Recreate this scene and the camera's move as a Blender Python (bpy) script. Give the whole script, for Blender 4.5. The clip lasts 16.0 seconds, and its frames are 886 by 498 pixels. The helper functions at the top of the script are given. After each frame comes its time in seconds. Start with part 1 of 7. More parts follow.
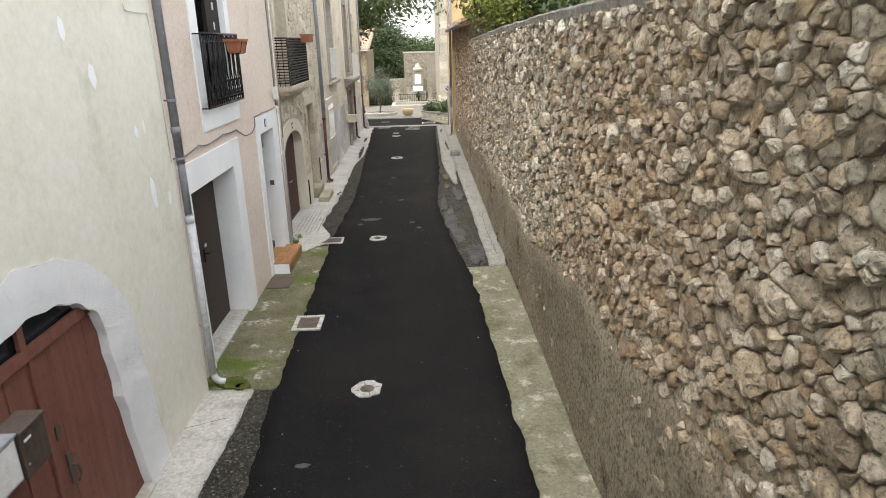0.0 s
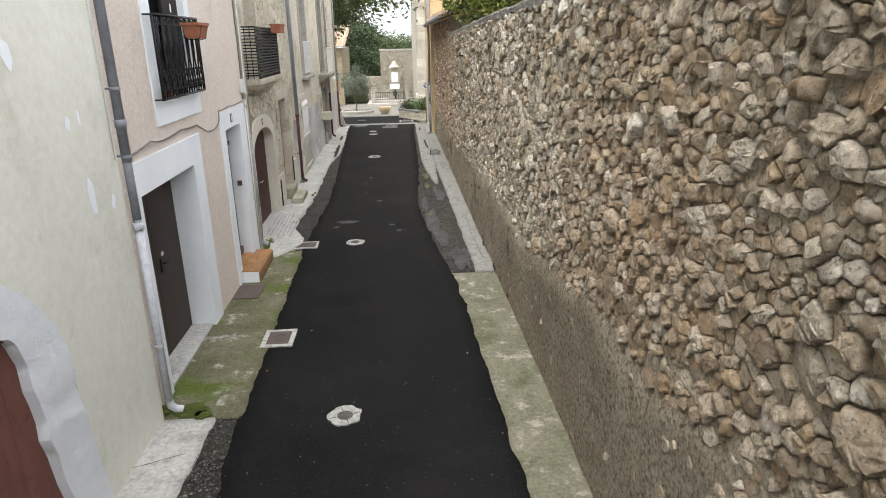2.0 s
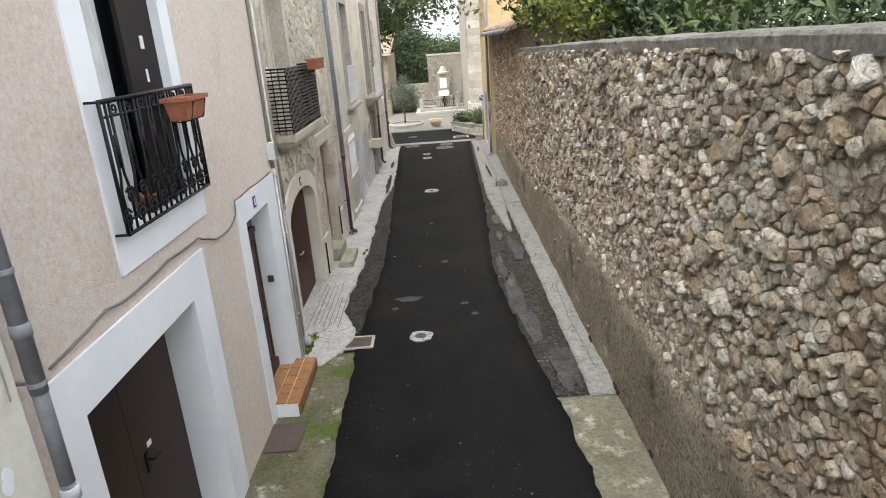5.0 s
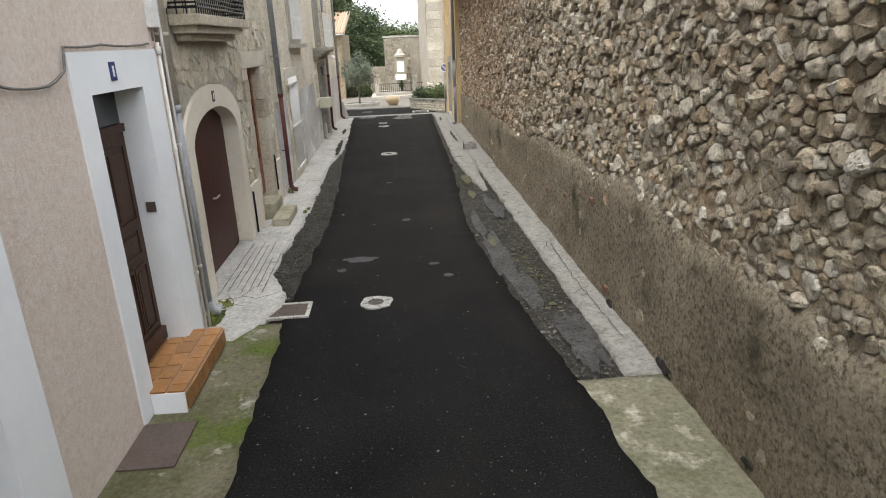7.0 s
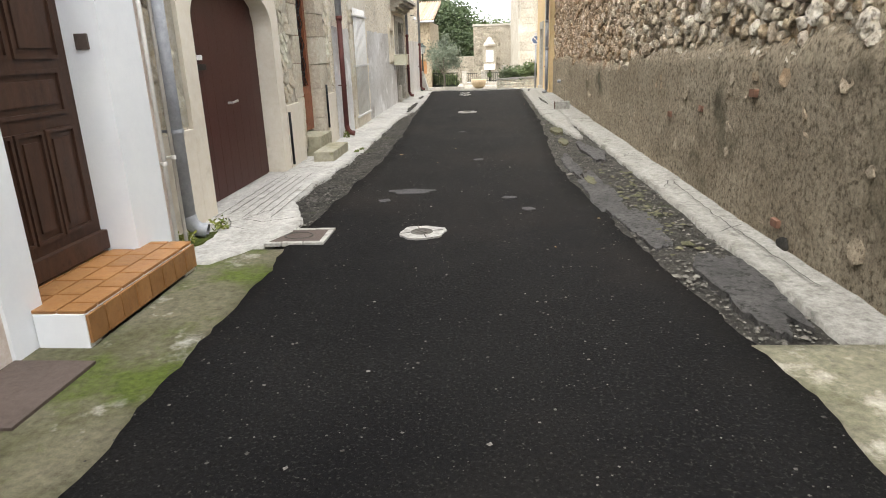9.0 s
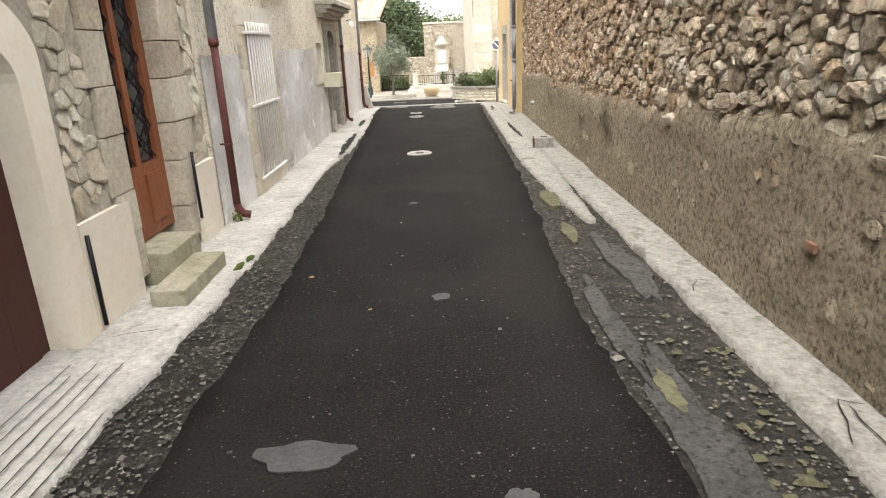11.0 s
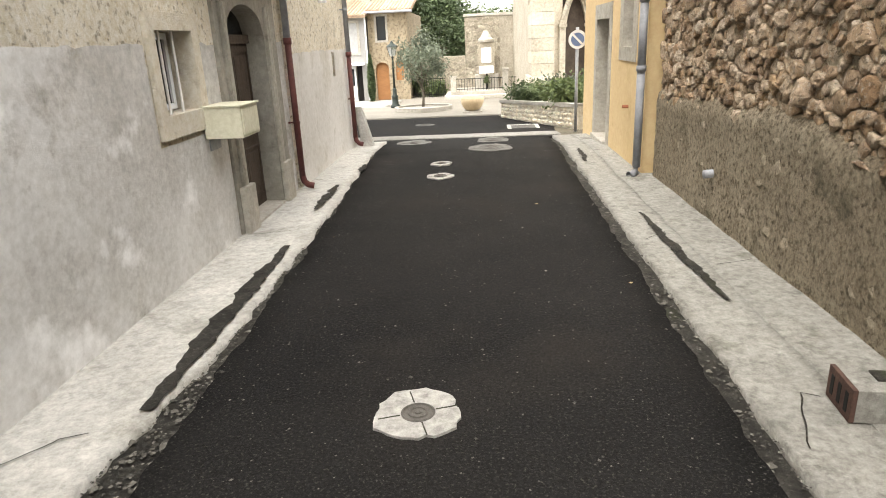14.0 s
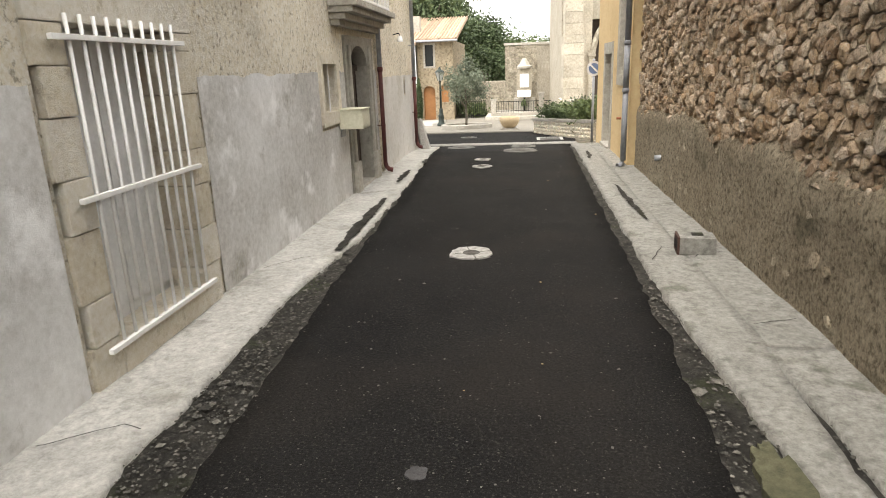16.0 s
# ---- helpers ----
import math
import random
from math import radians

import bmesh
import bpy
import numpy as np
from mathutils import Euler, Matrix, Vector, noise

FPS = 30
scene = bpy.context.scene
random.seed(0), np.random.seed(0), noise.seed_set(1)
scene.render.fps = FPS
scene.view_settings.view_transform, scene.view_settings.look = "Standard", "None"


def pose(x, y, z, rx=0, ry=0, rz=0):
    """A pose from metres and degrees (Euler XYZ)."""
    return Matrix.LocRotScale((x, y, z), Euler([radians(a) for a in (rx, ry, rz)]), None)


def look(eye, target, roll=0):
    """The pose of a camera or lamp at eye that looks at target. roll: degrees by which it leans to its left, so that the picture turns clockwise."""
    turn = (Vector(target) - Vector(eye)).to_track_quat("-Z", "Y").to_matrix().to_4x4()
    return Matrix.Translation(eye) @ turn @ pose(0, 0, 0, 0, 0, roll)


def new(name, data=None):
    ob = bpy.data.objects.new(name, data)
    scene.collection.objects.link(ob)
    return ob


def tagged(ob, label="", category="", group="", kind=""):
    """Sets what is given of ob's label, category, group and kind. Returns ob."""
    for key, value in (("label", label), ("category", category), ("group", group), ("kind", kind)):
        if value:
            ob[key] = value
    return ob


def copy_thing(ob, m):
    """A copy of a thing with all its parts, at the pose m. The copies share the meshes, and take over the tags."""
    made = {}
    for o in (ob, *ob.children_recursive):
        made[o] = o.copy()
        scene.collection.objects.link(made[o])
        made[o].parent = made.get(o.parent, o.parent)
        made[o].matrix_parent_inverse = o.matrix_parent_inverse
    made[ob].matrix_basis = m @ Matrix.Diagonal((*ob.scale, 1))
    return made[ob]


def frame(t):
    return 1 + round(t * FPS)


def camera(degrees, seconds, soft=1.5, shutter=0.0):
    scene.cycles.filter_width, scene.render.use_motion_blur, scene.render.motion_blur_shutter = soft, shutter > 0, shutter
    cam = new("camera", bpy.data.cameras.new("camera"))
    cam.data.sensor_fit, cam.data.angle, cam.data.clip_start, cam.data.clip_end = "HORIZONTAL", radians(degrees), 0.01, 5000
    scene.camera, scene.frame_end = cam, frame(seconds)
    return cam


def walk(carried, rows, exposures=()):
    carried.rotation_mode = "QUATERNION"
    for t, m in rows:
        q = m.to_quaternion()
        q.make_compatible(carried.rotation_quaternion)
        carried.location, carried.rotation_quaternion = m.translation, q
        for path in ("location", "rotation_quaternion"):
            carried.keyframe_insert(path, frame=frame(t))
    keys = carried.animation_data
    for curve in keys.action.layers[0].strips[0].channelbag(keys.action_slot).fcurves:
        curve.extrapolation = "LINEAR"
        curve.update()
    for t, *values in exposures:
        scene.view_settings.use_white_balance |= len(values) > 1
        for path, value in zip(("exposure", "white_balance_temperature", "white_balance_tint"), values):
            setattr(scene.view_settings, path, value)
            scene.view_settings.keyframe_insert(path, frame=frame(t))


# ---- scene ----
cam = camera(70.0, 16.0, soft=1.0)
PATH = [
    (0, (0.541, 0.874, 3.519), (0.595, 2.774, 2.895), -1.4),
    (0.5, (0.533, 1.002, 3.46), (0.598, 2.901, 2.836), -1.4),
    (1, (0.531, 1.123, 3.402), (0.611, 3.023, 2.782), -1.2),
    (1.5, (0.529, 1.299, 3.373), (0.626, 3.197, 2.751), -1.3),
    (2, (0.476, 1.598, 3.374), (0.602, 3.493, 2.747), -1.1),
    (2.5, (0.434, 2.11, 3.368), (0.529, 4.004, 2.732), -1.7),
    (3, (0.332, 2.599, 3.417), (0.392, 4.495, 2.783), -2.4),
    (3.5, (0.232, 3.118, 3.606), (0.239, 5.016, 2.974), -3.2),
    (4, (0.233, 3.57, 3.813), (0.199, 5.466, 3.179), -3.9),
    (4.2, (0.205, 3.738, 3.903), (0.206, 5.634, 3.268), -3.7),
    (6.3, (0.084, 5.84, 3.361), (-0.004, 7.739, 2.742), -5.3),
    (6.5, (0.045, 6.059, 3.116), (-0.006, 7.96, 2.496), -4.7),
    (7, (-0.03, 6.468, 2.492), (0.086, 8.361, 1.86), -2.4),
    (7.5, (0.033, 7.03, 1.684), (0.056, 8.932, 1.068), -3.3),
    (8, (0.039, 7.512, 1.226), (-0.098, 9.415, 0.627), -2.3),
    (8.2, (0.076, 7.626, 1.168), (-0.084, 9.528, 0.569), -2.3),
    (10.3, (0.099, 9.817, 1.457), (0.027, 11.721, 0.849), -1.7),
    (10.5, (0.08, 10.245, 1.501), (0.017, 12.148, 0.891), -2.2),
    (11, (0.037, 11.473, 1.613), (0.031, 13.373, 0.989), -2.5),
    (11.5, (-0.013, 12.845, 1.617), (-0.003, 14.74, 0.978), -2.4),
    (12, (-0.096, 14.338, 1.584), (-0.105, 16.231, 0.938), -2.2),
    (12.5, (-0.118, 15.859, 1.555), (-0.171, 17.751, 0.908), -2.2),
    (13, (-0.096, 17.1, 1.527), (-0.169, 18.993, 0.886), -2.3),
    (13.5, (-0.029, 18.083, 1.529), (-0.115, 19.978, 0.894), -2.5),
    (14, (0.016, 18.744, 1.528), (-0.114, 20.64, 0.902), -2.6),
    (14.5, (0.057, 18.969, 1.533), (-0.086, 20.866, 0.914), -2.5),
    (15, (0.07, 18.669, 1.502), (-0.073, 20.571, 0.9), -2.4),
    (15.5, (0.11, 17.645, 1.518), (-0.077, 19.551, 0.943), -2.3),
    (16, (0.147, 15.769, 1.587), (-0.097, 17.676, 1.035), -2.1),
]
EXPOSURES = [(0, 1.5, 6500, 10), (3.5, 1.5, 6150, 10), (4.2, 1.5, 6150, 10), (6.5, 1.34, 6350, 10), (8.2, 1.88, 6400, 10), (10.5, 2.18, 6750, 10), (12.5, 2.3, 6700, 10), (14.5, 2.1, 6850, 10), (16, 1.86, 6850, 10)]
walk(cam, [(t, look(eye, target, roll)) for t, eye, target, roll in PATH], EXPOSURES)

# ---- world and light: an overcast day ----
world = bpy.data.worlds.new("overcast")
scene.world = world
world.use_nodes = True
wn = world.node_tree
sky = wn.nodes.new("ShaderNodeTexSky")
sky.sky_type = "NISHITA"
sky.sun_disc = False
sky.sun_elevation, sky.sun_rotation = radians(62), radians(200)
sky.dust_density, sky.air_density, sky.ozone_density = 6.0, 1.0, 1.0
hsv = wn.nodes.new("ShaderNodeHueSaturation")
hsv.inputs["Saturation"].default_value = 0.14
wn.links.new(sky.outputs[0], hsv.inputs["Color"])
cloud = wn.nodes.new("ShaderNodeMixRGB")
cloud.inputs[0].default_value = 0.65
cloud.inputs[2].default_value = (6.2, 6.3, 6.5, 1)
wn.links.new(hsv.outputs[0], cloud.inputs[1])
wn.links.new(cloud.outputs[0], wn.nodes["Background"].inputs[0])
wn.nodes["Background"].inputs[1].default_value = 0.15
sun = new("sun", bpy.data.lights.new("sun", "SUN"))
sun.data.energy, sun.data.angle, sun.data.color = 1.15, radians(40), (1.0, 0.96, 0.9)
sun.matrix_world = look((0, 0, 30), (4.5, 9.0, 0))

# ---- materials ----
MATS = {}


def nodes_of(name):
    m = bpy.data.materials.new(name)
    m.use_nodes = True
    return m, m.node_tree, m.node_tree.nodes["Principled BSDF"]


def ramp(nt, src, lo, hi, a=(0, 0, 0), b=(1, 1, 1)):
    r = nt.nodes.new("ShaderNodeValToRGB")
    r.color_ramp.elements[0].position, r.color_ramp.elements[1].position = lo, hi
    r.color_ramp.elements[0].color, r.color_ramp.elements[1].color = (*a, 1), (*b, 1)
    nt.links.new(src, r.inputs[0])
    return r.outputs[0]


def tex_noise(nt, vec, scale, detail=5.0, rough=0.6, stretch=None):
    n = nt.nodes.new("ShaderNodeTexNoise")
    n.inputs["Scale"].default_value, n.inputs["Detail"].default_value, n.inputs["Roughness"].default_value = scale, detail, rough
    if stretch:
        mp = nt.nodes.new("ShaderNodeMapping")
        mp.inputs["Scale"].default_value = stretch
        nt.links.new(vec, mp.inputs[0])
        vec = mp.outputs[0]
    nt.links.new(vec, n.inputs["Vector"])
    return n.outputs["Fac"]


def mix(nt, fac, a, b, mode="MIX"):
    m = nt.nodes.new("ShaderNodeMixRGB")
    m.blend_type = mode
    for sock, v in ((m.inputs[0], fac), (m.inputs[1], a), (m.inputs[2], b)):
        if isinstance(v, (int, float)):
            sock.default_value = v
        elif isinstance(v, tuple):
            sock.default_value = (*v, 1)
        else:
            nt.links.new(v, sock)
    return m.outputs[0]


def math_node(nt, op, a, b):
    m = nt.nodes.new("ShaderNodeMath")
    m.operation = op
    for sock, v in ((m.inputs[0], a), (m.inputs[1], b)):
        if isinstance(v, (int, float)):
            sock.default_value = v
        else:
            nt.links.new(v, sock)
    return m.outputs[0]


def position(nt):
    return nt.nodes.new("ShaderNodeNewGeometry").outputs["Position"]


def set_bump(nt, bsdf, height, strength, dist):
    b = nt.nodes.new("ShaderNodeBump")
    b.inputs["Strength"].default_value, b.inputs["Distance"].default_value = strength, dist
    nt.links.new(height, b.inputs["Height"])
    nt.links.new(b.outputs[0], bsdf.inputs["Normal"])


def surface(name, a, b, c=None, s1=1.2, s2=25.0, rough=0.9, bump=0.5, bs=70.0, dist=0.01, cmix=(0.55, 0.75), metal=0.0, vary=0.0,
            stretch=None, stain=None, stain_s=0.8, stain_at=(0.55, 0.7), spec=0.3, fine=0.25):
    """A mottled surface: broad patches from a to b, smaller spots of c, fine grain, stains with a shape of their own and relief."""
    if name in MATS:
        return MATS[name]
    m, nt, bsdf = nodes_of(name)
    pos = position(nt)
    col = ramp(nt, tex_noise(nt, pos, s1, 6, 0.65, stretch), 0.32, 0.68, a, b)
    if c:
        col = mix(nt, ramp(nt, tex_noise(nt, pos, s2, 6, 0.7), *cmix), col, c)
    if stain:
        col = mix(nt, ramp(nt, tex_noise(nt, pos, stain_s, 8, 0.62), *stain_at), col, stain)
    grain = tex_noise(nt, pos, bs * 0.35, 10, 0.78)
    col = mix(nt, min(1, fine * 1.6), col, ramp(nt, grain, 0.3, 0.7, (0.2, 0.2, 0.2), (0.8, 0.8, 0.8)), "OVERLAY")
    if vary:
        geo, info = nt.nodes.new("ShaderNodeNewGeometry"), nt.nodes.new("ShaderNodeObjectInfo")
        r = math_node(nt, "FRACT", math_node(nt, "ADD", geo.outputs["Random Per Island"], info.outputs["Random"]), 0)
        lo, hi = 0.5 - vary, 0.5 + vary
        col = mix(nt, 0.9, col, ramp(nt, r, 0, 1, (lo, lo, lo), (hi, hi, hi)), "OVERLAY")
    nt.links.new(col, bsdf.inputs["Base Color"])
    bsdf.inputs["Roughness"].default_value, bsdf.inputs["Metallic"].default_value = rough, metal
    bsdf.inputs["Specular IOR Level"].default_value = spec
    set_bump(nt, bsdf, grain, bump, dist * 2.2)
    MATS[name] = m
    return m


def rubble(name, tones, zone=None, dark=(0.10, 0.085, 0.065), pale=(0.55, 0.51, 0.43)):
    """Stone whose tone changes from stone to stone; zone: a warm tone that gathers in broad patches of the wall."""
    m, nt, bsdf = nodes_of(name)
    pos = position(nt)
    geo, info = nt.nodes.new("ShaderNodeNewGeometry"), nt.nodes.new("ShaderNodeObjectInfo")
    r = math_node(nt, "FRACT", math_node(nt, "ADD", geo.outputs["Random Per Island"], info.outputs["Random"]), 0)
    cr = nt.nodes.new("ShaderNodeValToRGB")
    cr.color_ramp.interpolation = "LINEAR"
    cr.color_ramp.elements[0].color = (*tones[0], 1)
    cr.color_ramp.elements[1].color = (*tones[-1], 1)
    for k, tone in enumerate(tones[1:-1]):
        cr.color_ramp.elements.new((k + 1) / (len(tones) - 1)).color = (*tone, 1)
    nt.links.new(r, cr.inputs[0])
    col = cr.outputs[0]
    if zone:
        far = nt.nodes.new("ShaderNodeVectorMath")
        far.operation = "DISTANCE"
        far.inputs[1].default_value = (1.9, 4.9, 1.6)
        nt.links.new(pos, far.inputs[0])
        ragged = math_node(nt, "ADD", far.outputs["Value"], math_node(nt, "MULTIPLY", tex_noise(nt, pos, 1.1, 4, 0.6), 2.4))
        earthy = ramp(nt, math_node(nt, "MULTIPLY", ragged, 0.2), 0.42, 0.85, (1, 1, 1), (0, 0, 0))
        col = mix(nt, earthy, col, mix(nt, 0.36, col, zone))
        sep = nt.nodes.new("ShaderNodeSeparateXYZ")
        nt.links.new(pos, sep.inputs[0])
        along = math_node(nt, "ADD", sep.outputs["Y"], math_node(nt, "MULTIPLY", tex_noise(nt, pos, 0.6, 4, 0.6), 5.0))
        rusty = ramp(nt, math_node(nt, "MULTIPLY", along, 0.02), 0.34, 0.44)
        col = mix(nt, rusty, col, mix(nt, 0.42, col, (0.36, 0.20, 0.105)))
    col = mix(nt, ramp(nt, tex_noise(nt, pos, 8.0, 9, 0.72), 0.53, 0.66), col, mix(nt, 0.42, col, dark))
    col = mix(nt, ramp(nt, tex_noise(nt, pos, 14.0, 8, 0.72), 0.55, 0.66), col, mix(nt, 0.4, col, pale))
    grain = tex_noise(nt, pos, 20.0, 10, 0.78)
    # broad random patches mixed towards the dark tone
    dark_patches = ramp(nt, tex_noise(nt, pos, 0.55, 7, 0.68), 0.5, 0.66)
    col = mix(nt, dark_patches, col, mix(nt, 0.45, col, dark))
    col = mix(nt, 0.7, col, ramp(nt, grain, 0.34, 0.66, (0.24, 0.24, 0.24), (0.78, 0.78, 0.78)), "OVERLAY")
    pits = tex_noise(nt, pos, 42.0, 6, 0.7)
    col = mix(nt, ramp(nt, pits, 0.55, 0.6), col, mix(nt, 0.62, col, dark))
    chips = tex_noise(nt, pos, 33.0, 6, 0.7)
    col = mix(nt, ramp(nt, chips, 0.57, 0.62), col, mix(nt, 0.45, col, pale))
    nt.links.new(col, bsdf.inputs["Base Color"])
    bsdf.inputs["Roughness"].default_value = 0.95
    bsdf.inputs["Specular IOR Level"].default_value = 0.15
    set_bump(nt, bsdf, grain, 1.0, 0.035)
    return m


def plain(name, col, rough=0.5, metal=0.0, bump=0.0, bs=80.0):
    if name in MATS:
        return MATS[name]
    return surface(name, tuple(v * 0.85 for v in col), tuple(min(1, v * 1.12) for v in col), s1=6.0, rough=rough, metal=metal, bump=bump, bs=bs, dist=0.004, fine=0.1)


def glass(name, tint=(0.02, 0.025, 0.03)):
    m, nt, bsdf = nodes_of(name)
    bsdf.inputs["Base Color"].default_value = (*tint, 1)
    bsdf.inputs["Roughness"].default_value = 0.06
    bsdf.inputs["Specular IOR Level"].default_value = 0.6
    return m


def leaf_mat(name, a, b):
    m, nt, bsdf = nodes_of(name)
    geo = nt.nodes.new("ShaderNodeNewGeometry")
    col = ramp(nt, geo.outputs["Random Per Island"], 0.0, 1.0, a, b)
    col = mix(nt, ramp(nt, tex_noise(nt, geo.outputs["Position"], 0.9, 3, 0.5), 0.4, 0.65), col, mix(nt, 0.5, col, tuple(v * 0.55 for v in a)))
    nt.links.new(col, bsdf.inputs["Base Color"])
    bsdf.inputs["Roughness"].default_value = 0.6
    bsdf.inputs["Specular IOR Level"].default_value = 0.25
    return m


asphalt_m = surface("asphalt", (0.0075, 0.0072, 0.0078), (0.0125, 0.0120, 0.0121), (0.036, 0.0365, 0.032), s1=0.9, s2=70.0, rough=0.85, bump=1.0, bs=170, dist=0.005, cmix=(0.56, 0.64), fine=1.0, spec=0.05, stain=(0.0165, 0.0150, 0.0140), stain_s=0.5, stain_at=(0.5, 0.68))


def lighten_along_lane(m, dark_to, light_from, worn):
    """Paints a brighter exposure into the lane's colour: black passes raggedly into lighter, specked grey."""
    nt = m.node_tree
    bsdf = nt.nodes["Principled BSDF"]
    base = bsdf.inputs["Base Color"].links[0].from_socket
    pos = position(nt)
    sep = nt.nodes.new("ShaderNodeSeparateXYZ")
    nt.links.new(pos, sep.inputs[0])
    ragged = math_node(nt, "ADD", sep.outputs["Y"], math_node(nt, "MULTIPLY", tex_noise(nt, pos, 0.7, 5, 0.6), 3.0))
    fac = ramp(nt, math_node(nt, "MULTIPLY", ragged, 0.02), (dark_to + 1.5) * 0.02, (light_from + 1.5) * 0.02)
    old = mix(nt, 1.0, base, worn, "MULTIPLY")
    speck = ramp(nt, tex_noise(nt, pos, 90.0, 4, 0.7), 0.57, 0.64, (0, 0, 0), (0.017, 0.0165, 0.015))
    nt.links.new(mix(nt, 1.0, mix(nt, fac, base, old), mix(nt, fac, (0.0, 0.0, 0.0), speck), "ADD"), bsdf.inputs["Base Color"])


# far lane's brighter exposure goes into the colour; worn is the multiplier
lighten_along_lane(asphalt_m, 10.0, 17.0, (1.36, 1.33, 1.28))
asphalt_old_m = surface("old asphalt", (0.06, 0.058, 0.056), (0.115, 0.112, 0.108), (0.035, 0.034, 0.032), s1=2.5, s2=22, rough=0.95, bump=1.0, bs=90, dist=0.02, cmix=(0.54, 0.62), fine=0.6)
patch_m = surface("worn patch", (0.045, 0.044, 0.045), (0.07, 0.068, 0.069), s1=5, rough=0.9, bump=0.5, bs=120, fine=0.4)
gravel_m = surface("broken gravel", (0.028, 0.026, 0.022), (0.075, 0.07, 0.06), (0.16, 0.15, 0.13), s1=5.0, s2=30, rough=0.98, bump=1.0, bs=45, dist=0.05, stain=(0.06, 0.07, 0.03), stain_s=1.5, stain_at=(0.58, 0.72), fine=0.6)
concrete_m = surface("pale concrete", (0.37, 0.36, 0.33), (0.48, 0.468, 0.433), (0.26, 0.25, 0.222), s1=1.8, s2=7, rough=0.92, bump=0.6, bs=70, dist=0.012, stain=(0.255, 0.247, 0.213), stain_s=1.7, stain_at=(0.57, 0.70), fine=0.4)
mossy_m = surface("mossy concrete", (0.185, 0.168, 0.115), (0.085, 0.088, 0.036), (0.40, 0.385, 0.33), s1=1.7, s2=2.6, rough=0.95, bump=0.8, bs=80, dist=0.014, stain=(0.088, 0.118, 0.02), stain_s=1.5, stain_at=(0.5, 0.61), cmix=(0.565, 0.66), fine=0.5)
remnant_m = surface("dull mossy concrete", (0.075, 0.076, 0.044), (0.12, 0.115, 0.07), (0.05, 0.05, 0.03), s1=6, s2=20, rough=0.97, bump=0.8, bs=70, dist=0.012, fine=0.45)
olive_m = surface("algae concrete", (0.20, 0.188, 0.137), (0.13, 0.127, 0.082), (0.34, 0.322, 0.265), s1=1.5, s2=4, rough=0.95, bump=0.7, bs=80, dist=0.01, stain=(0.092, 0.095, 0.05), stain_s=1.7, stain_at=(0.52, 0.66), cmix=(0.54, 0.66), fine=0.5)
dirt_m = surface("bare ground", (0.10, 0.085, 0.06), (0.2, 0.175, 0.13), (0.06, 0.07, 0.03), s1=0.4, s2=6, rough=1.0, bump=0.8, bs=30, dist=0.03)
plaza_m = surface("plaza gravel", (0.1674, 0.1550, 0.1302), (0.2108, 0.1953, 0.1674), (0.1364, 0.1240, 0.1023), s1=0.5, s2=9, rough=0.95, bump=0.5, bs=50)
cream_m = surface("cream plaster", (0.6402, 0.6257, 0.5383), (0.7178, 0.7081, 0.6305), (0.7760, 0.7712, 0.7275), s1=0.5, s2=3.0, rough=0.9, bump=0.25, bs=35, dist=0.008, cmix=(0.66, 0.76), stain=(0.5238, 0.5141, 0.4219), stain_s=1.1, stain_at=(0.55, 0.74), fine=0.2)
pink_m = surface("beige roughcast", (0.700, 0.604, 0.525), (0.763, 0.668, 0.588), s1=0.6, rough=0.95, bump=0.8, bs=75, dist=0.012, fine=0.35, stain=(0.636, 0.546, 0.472), stain_s=0.9)
white_m = surface("white paint", (0.752, 0.772, 0.803), (0.824, 0.845, 0.850), (0.649, 0.670, 0.700), s1=1.5, s2=10, rough=0.8, bump=0.35, bs=30, dist=0.008, cmix=(0.66, 0.8), fine=0.1)
whitewash_m = surface("lumpy whitewash", (0.78, 0.80, 0.825), (0.84, 0.85, 0.86), (0.68, 0.70, 0.73), s1=3, s2=14, rough=0.85, bump=0.8, bs=26, dist=0.02, cmix=(0.66, 0.8), fine=0.15)
fragment_m = surface("dull brick fragment", (0.15, 0.08, 0.055), (0.20, 0.11, 0.075), s1=9, rough=0.95, bump=0.7, bs=40)
ring_m = surface("weathered cover concrete", (0.30, 0.293, 0.272), (0.42, 0.41, 0.385), (0.19, 0.18, 0.16), s1=5, s2=14, rough=0.93, bump=0.8, bs=60, dist=0.012, fine=0.5)
black_wood_m = surface("blackened shutter paint", (0.010, 0.007, 0.0065), (0.017, 0.012, 0.011), s1=4, rough=0.55, bump=0.4, bs=18, dist=0.004, stretch=(1, 6, 0.6), fine=0.2)
grey_plaster_m = surface("grey cement plaster", (0.42, 0.405, 0.375), (0.70, 0.695, 0.68), (0.33, 0.31, 0.27), s1=0.75, s2=1.7, rough=0.9, bump=0.45, bs=50, dist=0.012, cmix=(0.56, 0.70), stain=(0.82, 0.815, 0.805), stain_s=1.6, stain_at=(0.56, 0.66), fine=0.28)
old_plaster_m = surface("weathered lime plaster", (0.66, 0.60, 0.485), (0.83, 0.77, 0.645), (0.40, 0.355, 0.27), s1=0.9, s2=18, rough=0.97, bump=1.0, bs=74, dist=0.013, cmix=(0.54, 0.64), stain=(0.46, 0.425, 0.34), stain_s=1.4, stain_at=(0.57, 0.7), fine=0.6)
beige_plaster_m = surface("beige smooth plaster", (0.670, 0.610, 0.508), (0.756, 0.697, 0.589), (0.518, 0.464, 0.362), s1=1.3, s2=3, rough=0.9, bump=0.3, bs=40, dist=0.008, cmix=(0.6, 0.8), fine=0.15)
